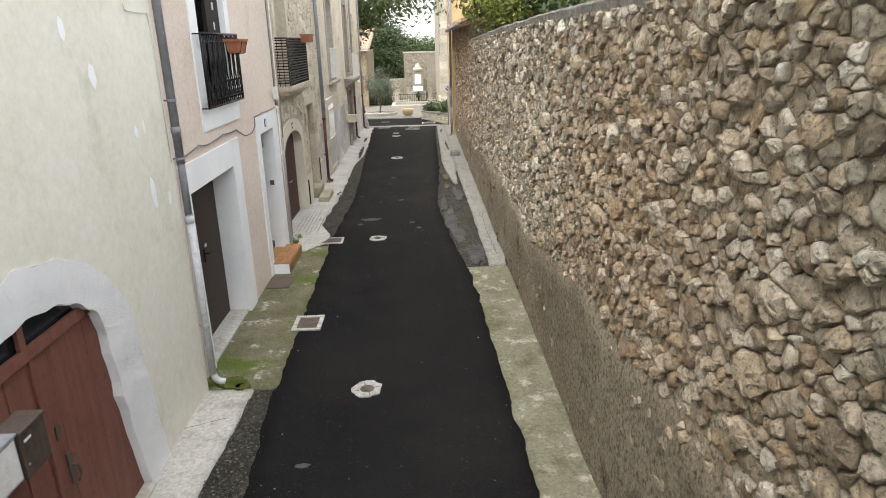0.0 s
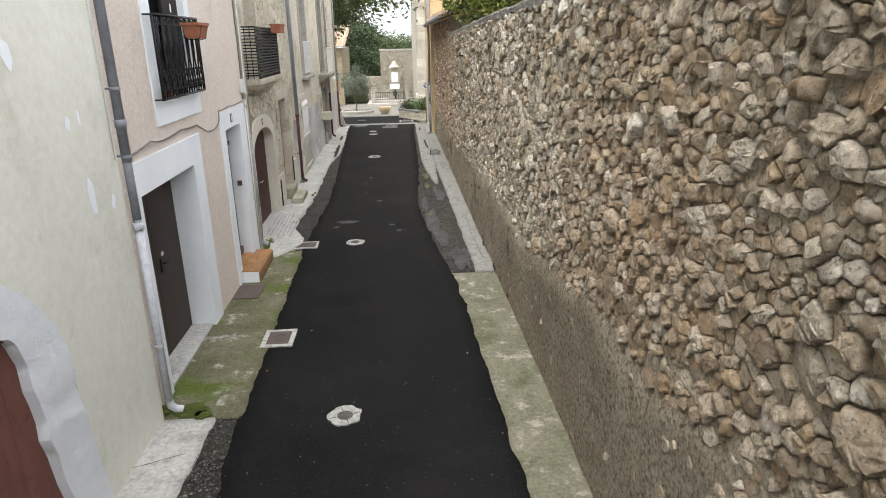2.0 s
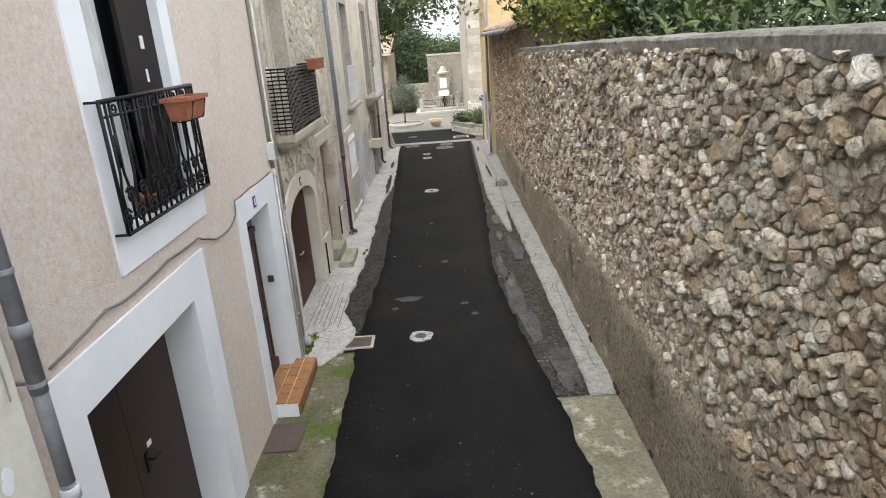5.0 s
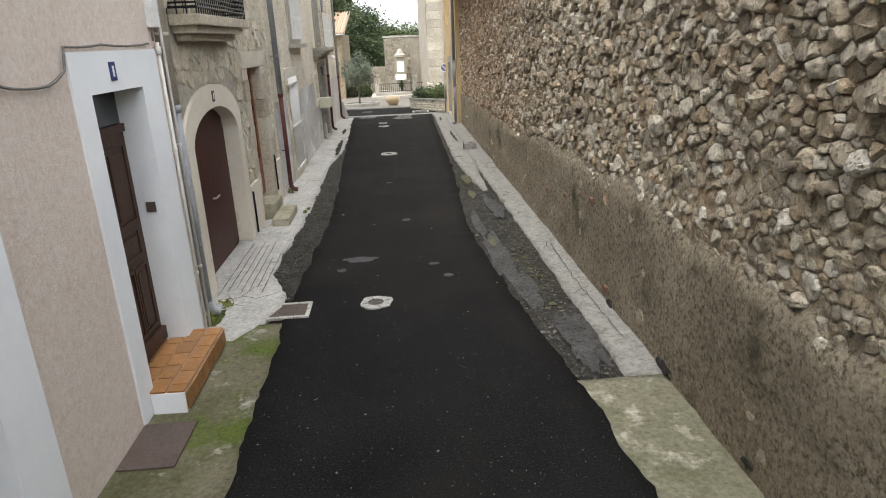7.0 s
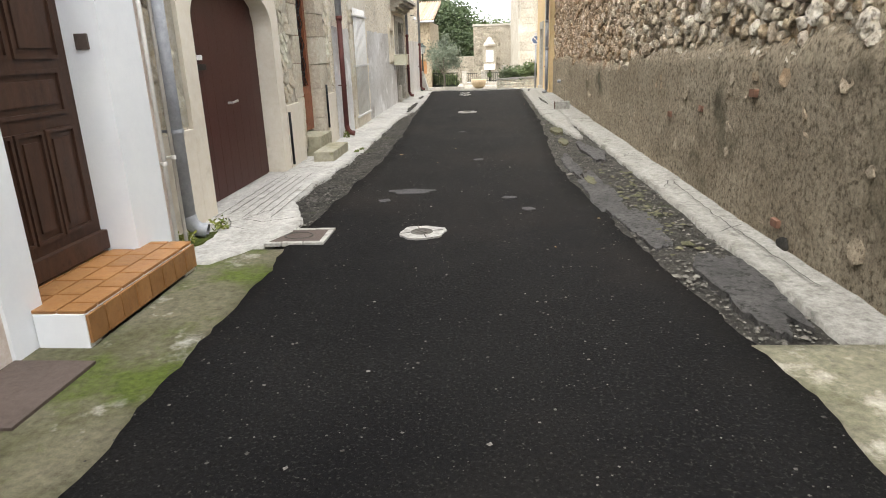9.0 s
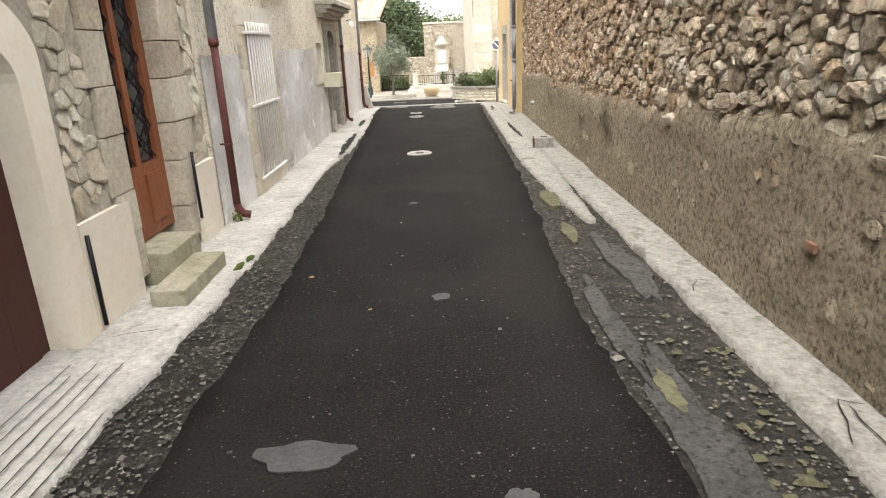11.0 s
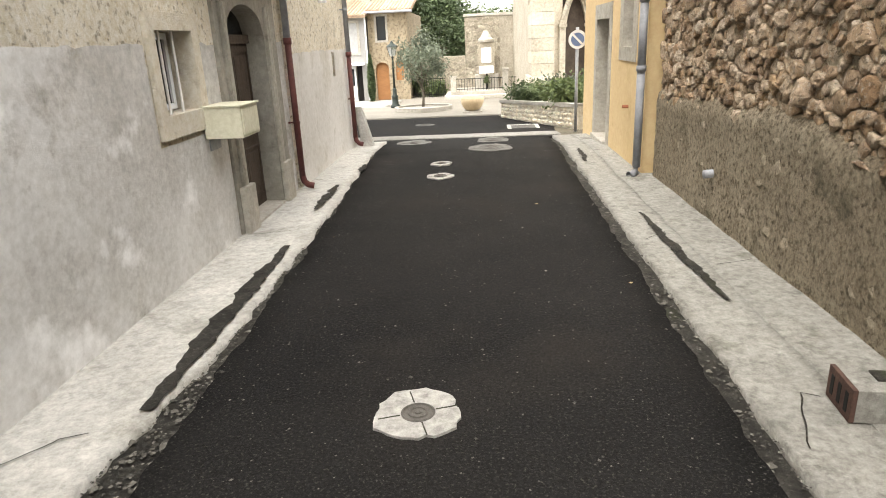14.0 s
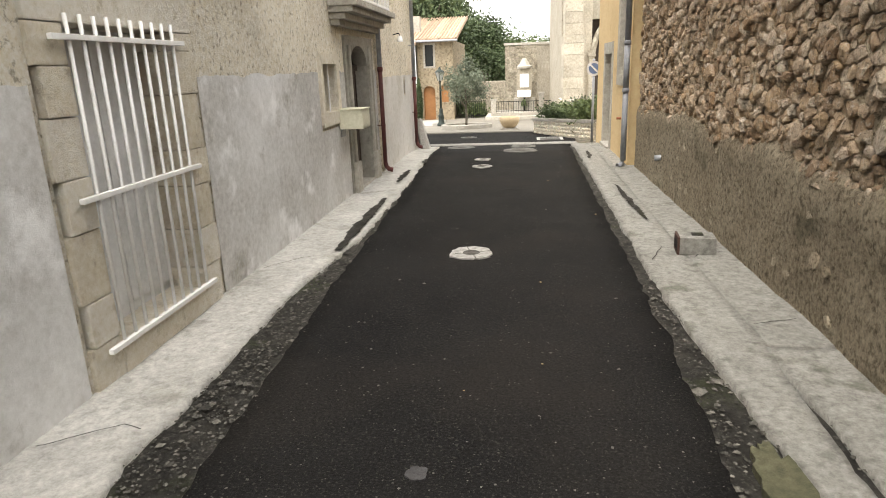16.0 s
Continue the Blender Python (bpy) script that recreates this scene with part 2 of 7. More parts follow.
render_m = surface("wall roughcast", (0.265, 0.216, 0.15), (0.41, 0.352, 0.262), (0.125, 0.10, 0.066), s1=0.8, s2=27, rough=0.98, bump=1.0, bs=100, dist=0.028, cmix=(0.49, 0.64), stain=(0.105, 0.092, 0.058), stain_s=1.1, stain_at=(0.57, 0.67), fine=0.62)
mortar_m = surface("earth mortar", (0.37, 0.305, 0.22), (0.51, 0.44, 0.335), (0.17, 0.135, 0.09), s1=0.9, s2=38, rough=1.0, bump=1.0, bs=110, dist=0.018, cmix=(0.545, 0.61), stain=(0.42, 0.29, 0.175), stain_s=0.7, stain_at=(0.54, 0.68), fine=0.55)
pale_mortar_m = surface("pale mortar", (0.538, 0.487, 0.398), (0.694, 0.644, 0.538), (0.392, 0.347, 0.269), s1=1.2, s2=9, rough=1.0, bump=1.0, bs=30, dist=0.035, fine=0.4)
coping_m = surface("cement coping", (0.20, 0.19, 0.165), (0.33, 0.31, 0.27), (0.09, 0.085, 0.07), s1=2.0, s2=9, rough=0.97, bump=1.0, bs=40, dist=0.03, fine=0.6)
stone_m = rubble("rubble stone", [(0.21, 0.175, 0.13), (0.48, 0.41, 0.305), (0.64, 0.59, 0.49), (0.33, 0.285, 0.22), (0.46, 0.36, 0.235), (0.74, 0.70, 0.61), (0.34, 0.25, 0.16), (0.53, 0.465, 0.36), (0.24, 0.20, 0.15), (0.66, 0.61, 0.50)], zone=(0.42, 0.25, 0.125), dark=(0.115, 0.10, 0.078), pale=(0.62, 0.58, 0.50))
pale_stone_m = rubble("pale rubble stone", [(0.6461, 0.5644, 0.4350), (0.8138, 0.7287, 0.5804), (0.5616, 0.5096, 0.4094), (0.8600, 0.8396, 0.6868)], dark=(0.50, 0.44, 0.33), pale=(0.80, 0.76, 0.66))
# pale rubble and mortar copied darker: the square's brighter light is put into colour
far_stone_m = rubble("rubble darkened for open light", [(0.28, 0.245, 0.19), (0.40, 0.36, 0.285), (0.25, 0.22, 0.175), (0.47, 0.43, 0.345)], dark=(0.17, 0.15, 0.11), pale=(0.56, 0.52, 0.44))
far_mortar_m = surface("mortar darkened for open light", (0.32, 0.288, 0.23), (0.43, 0.39, 0.32), (0.22, 0.195, 0.15), s1=1.2, s2=5, rough=1.0, bump=1.0, bs=30, dist=0.03, fine=0.4)
# cut limestone set darker in colour for the same brighter light
church_m = surface("church limestone", (0.40, 0.36, 0.285), (0.52, 0.475, 0.39), (0.29, 0.255, 0.19), s1=1.2, s2=6, rough=0.93, bump=0.7, bs=40, dist=0.015, vary=0.12, fine=0.35)
kerb_m = surface("grey kerb concrete", (0.225, 0.219, 0.20), (0.295, 0.287, 0.263), (0.16, 0.155, 0.138), s1=2.2, s2=8, rough=0.93, bump=0.8, bs=70, dist=0.012, cmix=(0.54, 0.68), stain=(0.15, 0.146, 0.124), stain_s=2.2, stain_at=(0.57, 0.66), fine=0.5)
ashlar_m = surface("cut limestone", (0.53, 0.47, 0.365), (0.66, 0.60, 0.485), (0.39, 0.335, 0.245), s1=2.0, s2=12, rough=0.93, bump=0.9, bs=70, dist=0.018, vary=0.12, fine=0.4)
pale_ashlar_m = surface("pale worn limestone", (0.66, 0.60, 0.49), (0.78, 0.72, 0.60), (0.46, 0.40, 0.29), s1=2.0, s2=9, rough=0.93, bump=0.9, bs=60, dist=0.018, vary=0.08, fine=0.35)
grey_stone_m = surface("grey cut stone", (0.33, 0.31, 0.265), (0.44, 0.415, 0.365), (0.23, 0.21, 0.175), s1=2.0, s2=8, rough=0.93, bump=0.7, bs=35, dist=0.015, vary=0.1, fine=0.3)
step_stone_m = surface("mossy step stone", (0.30, 0.28, 0.19), (0.40, 0.375, 0.29), (0.15, 0.16, 0.06), s1=3.0, s2=8, rough=0.95, bump=0.8, bs=40, dist=0.015, fine=0.3)
yellow_m = surface("ochre plaster", (0.60, 0.44, 0.235), (0.68, 0.52, 0.30), (0.52, 0.37, 0.19), s1=0.8, s2=3, rough=0.92, bump=0.3, bs=40, fine=0.15)
brown_door_m = surface("red-brown painted boards", (0.145, 0.058, 0.042), (0.19, 0.082, 0.062), (0.10, 0.042, 0.032), s1=2, s2=14, rough=0.62, bump=0.35, bs=12, dist=0.006, stretch=(1, 6, 0.5), fine=0.12)
dark_wood_m = surface("dark brown wood", (0.045, 0.024, 0.016), (0.075, 0.038, 0.024), (0.03, 0.016, 0.011), s1=5, s2=20, rough=0.5, bump=0.4, bs=18, dist=0.005, stretch=(1, 6, 0.6), fine=0.15)
garage_m = surface("dark brown lacquer", (0.032, 0.02, 0.0155), (0.042, 0.027, 0.02), s1=2, rough=0.5, bump=0.1, bs=50, fine=0.08)
maroon_m = surface("dark maroon steel", (0.0466, 0.0137, 0.0112), (0.0621, 0.0186, 0.0147), s1=1.5, rough=0.5, bump=0.12, bs=50, fine=0.08)
red_wood_m = surface("varnished red-brown wood", (0.20, 0.065, 0.03), (0.28, 0.10, 0.045), (0.12, 0.04, 0.02), s1=4, s2=20, rough=0.42, bump=0.3, bs=18, dist=0.004, stretch=(1, 6, 0.6), fine=0.15)
old_wood_m = surface("weathered carved wood", (0.05, 0.037, 0.028), (0.085, 0.065, 0.05), (0.03, 0.023, 0.018), s1=4, s2=18, rough=0.75, bump=0.6, bs=20, dist=0.008, stretch=(1, 6, 0.6), fine=0.25)
tile_m = surface("terracotta tile", (0.2640, 0.1240, 0.0440), (0.3360, 0.1720, 0.0680), (0.1920, 0.0880, 0.0360), s1=8, s2=30, rough=0.45, bump=0.2, bs=60, vary=0.1, fine=0.15)
pot_m = surface("terracotta pot", (0.2805, 0.1020, 0.0553), (0.3570, 0.1403, 0.0765), s1=5, rough=0.8, bump=0.3, bs=50)
ochre_pot_m = surface("ochre glazed bowl", (0.40, 0.305, 0.185), (0.48, 0.375, 0.24), s1=3, rough=0.5, bump=0.1)
rooftile_m = surface("roman roof tile", (0.33, 0.225, 0.15), (0.44, 0.335, 0.245), (0.25, 0.18, 0.125), s1=2, s2=6, rough=0.95, bump=0.6, bs=40, vary=0.16)
iron_m = plain("black iron", (0.012, 0.012, 0.014), 0.45, 0.4, 0.2)
cast_m = surface("cast iron cover", (0.075, 0.07, 0.062), (0.12, 0.112, 0.10), (0.05, 0.046, 0.04), s1=8, s2=30, rough=0.7, metal=0.3, bump=0.5, bs=90)
rust_plate_m = surface("rusted steel plate", (0.085, 0.065, 0.055), (0.12, 0.092, 0.078), (0.06, 0.045, 0.038), s1=3, s2=12, rough=0.75, metal=0.2, bump=0.3, bs=120)
zinc_m = surface("grey downpipe", (0.27, 0.28, 0.30), (0.36, 0.375, 0.40), s1=3, rough=0.5, metal=0.15, bump=0.15, bs=40)
dark_pipe_m = surface("dark grey downpipe", (0.20, 0.207, 0.23), (0.26, 0.268, 0.29), s1=3, rough=0.5, bump=0.12, bs=40)
pale_pipe_m = surface("pale grey painted downpipe", (0.44, 0.455, 0.48), (0.54, 0.555, 0.58), (0.34, 0.35, 0.37), s1=3, s2=12, rough=0.55, bump=0.15, bs=50)
beige_pipe_m = surface("beige plastic pipe", (0.52, 0.47, 0.39), (0.60, 0.55, 0.46), s1=3, rough=0.55, bump=0.1)
red_pipe_m = surface("dark red painted pipe", (0.085, 0.027, 0.024), (0.118, 0.040, 0.034), (0.06, 0.025, 0.02), s1=4, s2=14, rough=0.6, bump=0.3, bs=50)
white_steel_m = surface("white painted steel", (0.68, 0.67, 0.64), (0.80, 0.79, 0.77), (0.45, 0.36, 0.28), s1=4, s2=14, rough=0.55, bump=0.2, cmix=(0.7, 0.8))
cable_m = plain("grey cable", (0.16, 0.15, 0.14), 0.7)
white_cable_m = plain("white conduit", (0.62, 0.60, 0.56), 0.6)
box_cream_m = surface("cream enamel box", (0.55, 0.53, 0.40), (0.62, 0.60, 0.47), s1=3, rough=0.55, bump=0.1)
# near-black colour painted for the shade inside rooms, doorways and slots
hollow_shade_m = plain("painted hollow shade", (0.012, 0.011, 0.010), 0.9)
steel_m = plain("brushed steel", (0.55, 0.54, 0.52), 0.35, 0.8)
blue_m = plain("blue enamel", (0.03, 0.045, 0.16), 0.3)
signblue_m = plain("sign blue", (0.13, 0.18, 0.32), 0.45)
signwhite_m = plain("sign white", (0.68, 0.67, 0.67), 0.4)
white_plain_m = plain("white board", (0.82, 0.82, 0.82), 0.6)
curtain_m = plain("net curtain", (0.62, 0.62, 0.60), 0.95, bump=0.3, bs=15)
shutter_m = surface("grey painted shutter", (0.58, 0.58, 0.57), (0.70, 0.70, 0.69), s1=3, rough=0.7, bump=0.2)
block_m = surface("hollow brick", (0.06, 0.034, 0.027), (0.09, 0.052, 0.04), s1=6, rough=0.95, bump=0.6)
bark_m = surface("bark", (0.10, 0.085, 0.065), (0.17, 0.15, 0.12), s1=6, rough=1.0, bump=1.0, bs=25, dist=0.03, stretch=(4, 4, 0.7))
glass_m = glass("window glass")
leaf_dark_m = leaf_mat("dark leaves", (0.040, 0.062, 0.026), (0.098, 0.132, 0.058))
leaf_mid_m = leaf_mat("mid leaves", (0.060, 0.088, 0.032), (0.135, 0.172, 0.068))
leaf_olive_m = leaf_mat("olive leaves", (0.095, 0.115, 0.082), (0.205, 0.23, 0.165))
leaf_yellow_m = leaf_mat("yellow-green leaves", (0.12, 0.16, 0.03), (0.26, 0.27, 0.06))
pebble_m = surface("pale pebble", (0.055, 0.052, 0.046), (0.15, 0.143, 0.13), s1=20, rough=0.9, bump=0.3, vary=0.3)
verge_stone_m = surface("dark verge stone", (0.045, 0.042, 0.036), (0.13, 0.123, 0.108), s1=20, rough=0.95, bump=0.4, vary=0.35)
moss_m = surface("moss tuft", (0.06, 0.08, 0.012), (0.105, 0.13, 0.022), s1=8, rough=1.0, bump=1.0, bs=90, dist=0.02, fine=0.5)
dryleaf_m = surface("fallen leaf", (0.30, 0.19, 0.08), (0.46, 0.40, 0.24), s1=20, rough=0.9, bump=0.2, vary=0.25)


# ---- builders ----
def link(name, bm, material, parent=None, label="", smooth=False):
    me = bpy.data.meshes.new(name)
    bmesh.ops.recalc_face_normals(bm, faces=bm.faces)
    bm.to_mesh(me)
    bm.free()
    me.materials.append(material)
    if smooth:
        me.polygons.foreach_set("use_smooth", [True] * len(me.polygons))
    ob = new(name, me)
    ob.parent = parent
    if label:
        ob["label"] = label
    return ob


def part(name, bm, material, parent, label="", smooth=False):
    return link(name, bm, material, parent, label, smooth)


def thing(name, label, category, group="", kind="", at=(0, 0, 0)):
    ob = new(name)
    ob.location = at
    ob.empty_display_size = 0.1
    bpy.context.view_layer.update()
    return tagged(ob, label, category, group, kind)


def hexa(bm, v):
    """A block from its eight corners: four below, four above."""
    vs = [bm.verts.new(p) for p in v]
    for f in ((3, 2, 1, 0), (4, 5, 6, 7), (0, 1, 5, 4), (1, 2, 6, 5), (2, 3, 7, 6), (3, 0, 4, 7)):
        bm.faces.new([vs[i] for i in f])
    return vs


def box(bm, x0, x1, y0, y1, z0, z1, bevel=0.0):
    b = bmesh.new() if bevel else bm
    hexa(b, [(x0, y0, z0), (x1, y0, z0), (x1, y1, z0), (x0, y1, z0), (x0, y0, z1), (x1, y0, z1), (x1, y1, z1), (x0, y1, z1)])
    if bevel:
        bmesh.ops.bevel(b, geom=b.edges[:], offset=bevel, segments=2, affect="EDGES", profile=0.7)
        join_into(bm, b)
    return bm


def join_into(bm, b):
    m = {v: bm.verts.new(v.co) for v in b.verts}
    for f in b.faces:
        bm.faces.new([m[v] for v in f.verts])
    b.free()


def tube(bm, pts, r, seg=8, r2=None, caps=True):
    """A round bar along the points, from radius r to r2."""
    pts = [Vector(p) for p in pts]
    r2 = r if r2 is None else r2
    rings = []
    up = Vector((0.0123, 0.02, 1.0)).normalized()
    for i, p in enumerate(pts):
        d = (pts[min(i + 1, len(pts) - 1)] - pts[max(i - 1, 0)]).normalized()
        ref = up if abs(d.dot(up)) < 0.95 else Vector((1, 0.03, 0))
        a = d.cross(ref).normalized()
        b = d.cross(a)
        rad = r + (r2 - r) * i / max(1, len(pts) - 1)
        rings.append([bm.verts.new(p + rad * (math.cos(2 * math.pi * k / seg) * a + math.sin(2 * math.pi * k / seg) * b)) for k in range(seg)])
    for u, v in zip(rings, rings[1:]):
        for k in range(seg):
            bm.faces.new((u[k], u[(k + 1) % seg], v[(k + 1) % seg], v[k]))
    if caps:
        bm.faces.new(rings[0][::-1])
        bm.faces.new(rings[-1])
    return bm


def lathe(bm, profile, seg=16, at=(0, 0, 0)):
    rings = []
    for r, z in profile:
        rings.append([bm.verts.new((at[0] + r * math.cos(2 * math.pi * k / seg), at[1] + r * math.sin(2 * math.pi * k / seg), at[2] + z)) for k in range(seg)])
    for u, v in zip(rings, rings[1:]):
        for k in range(seg):
            bm.faces.new((u[k], u[(k + 1) % seg], v[(k + 1) % seg], v[k]))
    bm.faces.new(rings[0][::-1])
    bm.faces.new(rings[-1])
    return bm


def pierced(bm, xf, xb, y0, y1, z0, z1, holes=()):
    """An upright slab facing along x, from xf to xb, with holes (ya, yb, za, zb, rise): rise is the height of a rounded head."""
    cuts = {y0, y1}
    for ya, yb, za, zb, rise in holes:
        n = 14 if rise else 1
        cuts |= {ya + (yb - ya) * k / n for k in range(n + 1)}
    cuts = sorted(c for c in cuts if y0 - 1e-6 <= c <= y1 + 1e-6)

    def head(h, y):
        ya, yb, za, zb, rise = h
        if not rise:
            return zb
        u = min(1.0, abs(y - (ya + yb) / 2) / ((yb - ya) / 2))
        return zb - rise * (1 - math.sqrt(max(0.0, 1 - u * u)))

    levels = sorted({z0, z1} | {h[2] for h in holes} | {h[3] for h in holes} | {h[3] - h[4] for h in holes if h[4]})
    count, quads = {}, []

    def cell(a, b, la, lb, ta, tb):
        v = [(xf, a, la), (xb, a, la), (xb, b, lb), (xf, b, lb), (xf, a, ta), (xb, a, ta), (xb, b, tb), (xf, b, tb)]
        for f in ((3, 2, 1, 0), (4, 5, 6, 7), (0, 1, 5, 4), (1, 2, 6, 5), (2, 3, 7, 6), (3, 0, 4, 7)):
            pts = [tuple(round(c, 5) for c in v[i]) for i in f]
            if len(set(pts)) < 3:
                continue
            key = frozenset(pts)
            count[key] = count.get(key, 0) + 1
            quads.append((key, list(dict.fromkeys(pts))))

    for a, b in zip(cuts, cuts[1:]):
        if b - a < 1e-5:
            continue
        here = sorted([h for h in holes if h[0] < (a + b) / 2 < h[1]], key=lambda h: h[2])
        la, lb = z0, z0
        for h in here + [None]:
            end = h[2] if h else z1
            for z in [q for q in levels if max(la, lb) + 1e-4 < q < end - 1e-4] + [end]:
                if max(z - la, z - lb) > 1e-4:
                    cell(a, b, la, lb, z, z)
                la = lb = z
            if h:
                la, lb = head(h, a), head(h, b)
    known = {}
    for key, pts in quads:
        if count[key] == 1:
            for p in pts:
                if p not in known:
                    known[p] = bm.verts.new(p)
            bm.faces.new([known[p] for p in pts])
    return bm


def gz(y):
    """The height of the street: level along the alley, falling towards the square."""
    return 0.0 if y < 28 else max(-1.3, -0.06 * (y - 28))


def at_rows(table, y):
    return float(np.interp(y, [r[0] for r in table], [r[1] for r in table]))


def strip(name, y0, y1, left, right, z, material, thick=0.06, step=0.12, rag=(0.0, 0.0), cross=6, lump=0.004, parent=None, seed=0.0, label=""):
    """A laid surface between two lines given as rows of y, x, with ragged edges and a slightly uneven top."""
    n = max(2, int((y1 - y0) / step))
    bm = bmesh.new()
    top = []
    for i in range(n + 1):
        y = y0 + (y1 - y0) * i / n
        xl = at_rows(left, y) + rag[0] * (noise.noise((seed, y * 2.3, 1)) + 0.6 * noise.noise((seed, y * 9.0, 2)))
        xr = at_rows(right, y) + rag[1] * (noise.noise((seed + 5, y * 2.3, 3)) + 0.6 * noise.noise((seed + 5, y * 9.0, 4)))
        row = []
        for k in range(cross + 1):
            x = xl + (xr - xl) * k / cross
            row.append(bm.verts.new((x, y, gz(y) + z + lump * noise.noise((x * 2, y * 2, seed)))))
        top.append(row)
    for u, v in zip(top, top[1:]):
        for k in range(cross):
            bm.faces.new((u[k], u[k + 1], v[k + 1], v[k]))
    rim = [r[0] for r in top] + top[-1][1:] + [r[-1] for r in top[-2::-1]] + top[0][-2:0:-1]
    low = [bm.verts.new((v.co.x, v.co.y, v.co.z - thick)) for v in rim]
    for i in range(len(rim)):
        j = (i + 1) % len(rim)
        bm.faces.new((rim[i], rim[j], low[j], low[i]))
    ob = link(name, bm, material, parent, label, smooth=True)
    return ob


def blob(bm, cx, cy, z, rx, ry, n=22, rag=0.12, seed=0.0, thick=0.012, hole=0.0):
    """A flat ragged patch lying on the street, with an open middle where hole is given."""
    out = []
    for k in range(n):
        a = 2 * math.pi * k / n
        f = 1 + rag * (1.3 * noise.noise((seed, math.cos(a) * 1.5, math.sin(a) * 1.5)) + 0.7 * noise.noise((seed, math.cos(a) * 5, math.sin(a) * 5)) + 0.35 * noise.noise((seed, math.cos(a) * 12, math.sin(a) * 12)))
        out.append((cx + rx * f * math.cos(a), cy + ry * f * math.sin(a)))
    top = [bm.verts.new((x, y, z)) for x, y in out]
    low = [bm.verts.new((x, y, z - thick)) for x, y in out]
    if hole:
        mid = [bm.verts.new((cx + hole * math.cos(2 * math.pi * k / n), cy + hole * math.sin(2 * math.pi * k / n), z)) for k in range(n)]
        for k in range(n):
            bm.faces.new((top[k], top[(k + 1) % n], mid[(k + 1) % n], mid[k]))
    else:
        bm.faces.new(top)
    for k in range(n):
        bm.faces.new((top[k], low[k], low[(k + 1) % n], top[(k + 1) % n]))
    return bm


def leaf_cloud(name, centres, size, material, parent=None, seed=0, flat=0.0, label=""):
    """Many small bent leaves at the centres, each a little folded quad turned its own way."""
    rng = np.random.default_rng(seed)
    c = np.asarray(centres, float)
    n = len(c)
    u = rng.normal(size=(n, 3))
    u[:, 2] *= 1 - flat
    u /= np.linalg.norm(u, axis=1, keepdims=True)
    w = rng.normal(size=(n, 3))
    v = np.cross(u, w)
    v /= np.linalg.norm(v, axis=1, keepdims=True)
    s = size * rng.uniform(0.6, 1.3, (n, 1))
    k = np.cross(u, v) * s * 0.18
    pts = np.stack([c - u * s, c + v * s * 0.45 + k, c + u * s, c - v * s * 0.45 + k], 1).reshape(-1, 3)
    idx = np.arange(4 * n).reshape(n, 4)
    me = bpy.data.meshes.new(name)
    me.from_pydata(pts.tolist(), [], idx.tolist())
    me.materials.append(material)
    ob = new(name, me)
    ob.parent = parent
    if label:
        ob["label"] = label
    return ob


def crown_points(n_clumps, per, centre, radii, spread, seed, hollow=0.35):
    rng = np.random.default_rng(seed)
    d = rng.normal(size=(n_clumps, 3))
    d /= np.linalg.norm(d, axis=1, keepdims=True)
    r = hollow + (1 - hollow) * rng.uniform(0, 1, (n_clumps, 1)) ** 0.6
    r *= 1 + 0.25 * np.sin(3 * d[:, :1] + seed) * np.cos(4 * d[:, 2:3] + 2 * seed)
    cl = np.asarray(centre) + d * r * np.asarray(radii)
    pts = cl[:, None, :] + rng.normal(size=(n_clumps, per, 3)) * spread * rng.uniform(0.5, 1.3, (n_clumps, 1, 1))
    return pts.reshape(-1, 3)


def tree(name, label, base, height, radii, leaf, material, trunk_r=0.14, clumps=90, per=40, spread=0.35, seed=1, trunk_h=None, lean=(0, 0), category="tree", group="", limbs=7, material_trunk=None):
    t = thing(name, label, category, group, at=base)
    rng = random.Random(seed)
    th = trunk_h if trunk_h is not None else height * 0.45
    cz = height - radii[2]
    bm = bmesh.new()
    top = Vector((lean[0], lean[1], cz))
    tube(bm, [(0, 0, -0.05), (lean[0] * 0.2 + 0.03, lean[1] * 0.2, th * 0.5), (lean[0] * 0.5, lean[1] * 0.5 + 0.03, th), tuple(top)], trunk_r, 9, trunk_r * 0.35)
    for k in range(limbs):
        a = 2 * math.pi * k / limbs + rng.uniform(-0.4, 0.4)
        s = Vector((lean[0] * 0.5, lean[1] * 0.5, th * rng.uniform(0.85, 1.15)))
        e = Vector((lean[0] + radii[0] * 0.7 * math.cos(a), lean[1] + radii[1] * 0.7 * math.sin(a), cz + radii[2] * rng.uniform(-0.2, 0.6)))
        m = s.lerp(e, 0.5) + Vector((0, 0, 0.1 * height * rng.uniform(-0.3, 0.6)))
        tube(bm, [s, m, e], trunk_r * 0.45, 6, trunk_r * 0.1)
    part("trunk", bm, material_trunk or bark_m, t, smooth=True)
    leaf_cloud("crown", crown_points(clumps, per, (lean[0], lean[1], cz), radii, spread, seed), leaf, material, t, seed)
    return t

# ---- ground, street and pavements ----
bm = bmesh.new()
ys = [-80, -30, -8, 0, 10, 20, 28, 32, 36, 40, 44, 49.7, 60, 90, 150, 400]
xs = [-300, -60, -14, -4, 0, 4, 14, 60, 300]
grid = [[bm.verts.new((x, y, gz(y) - 0.05)) for x in xs] for y in ys]
for u, v in zip(grid, grid[1:]):
    for k in range(len(xs) - 1):
        bm.faces.new((u[k], u[k + 1], v[k + 1], v[k]))
tagged(link("ground", bm, dirt_m), "bare earthy ground under and around the street", "ground", kind="structure")

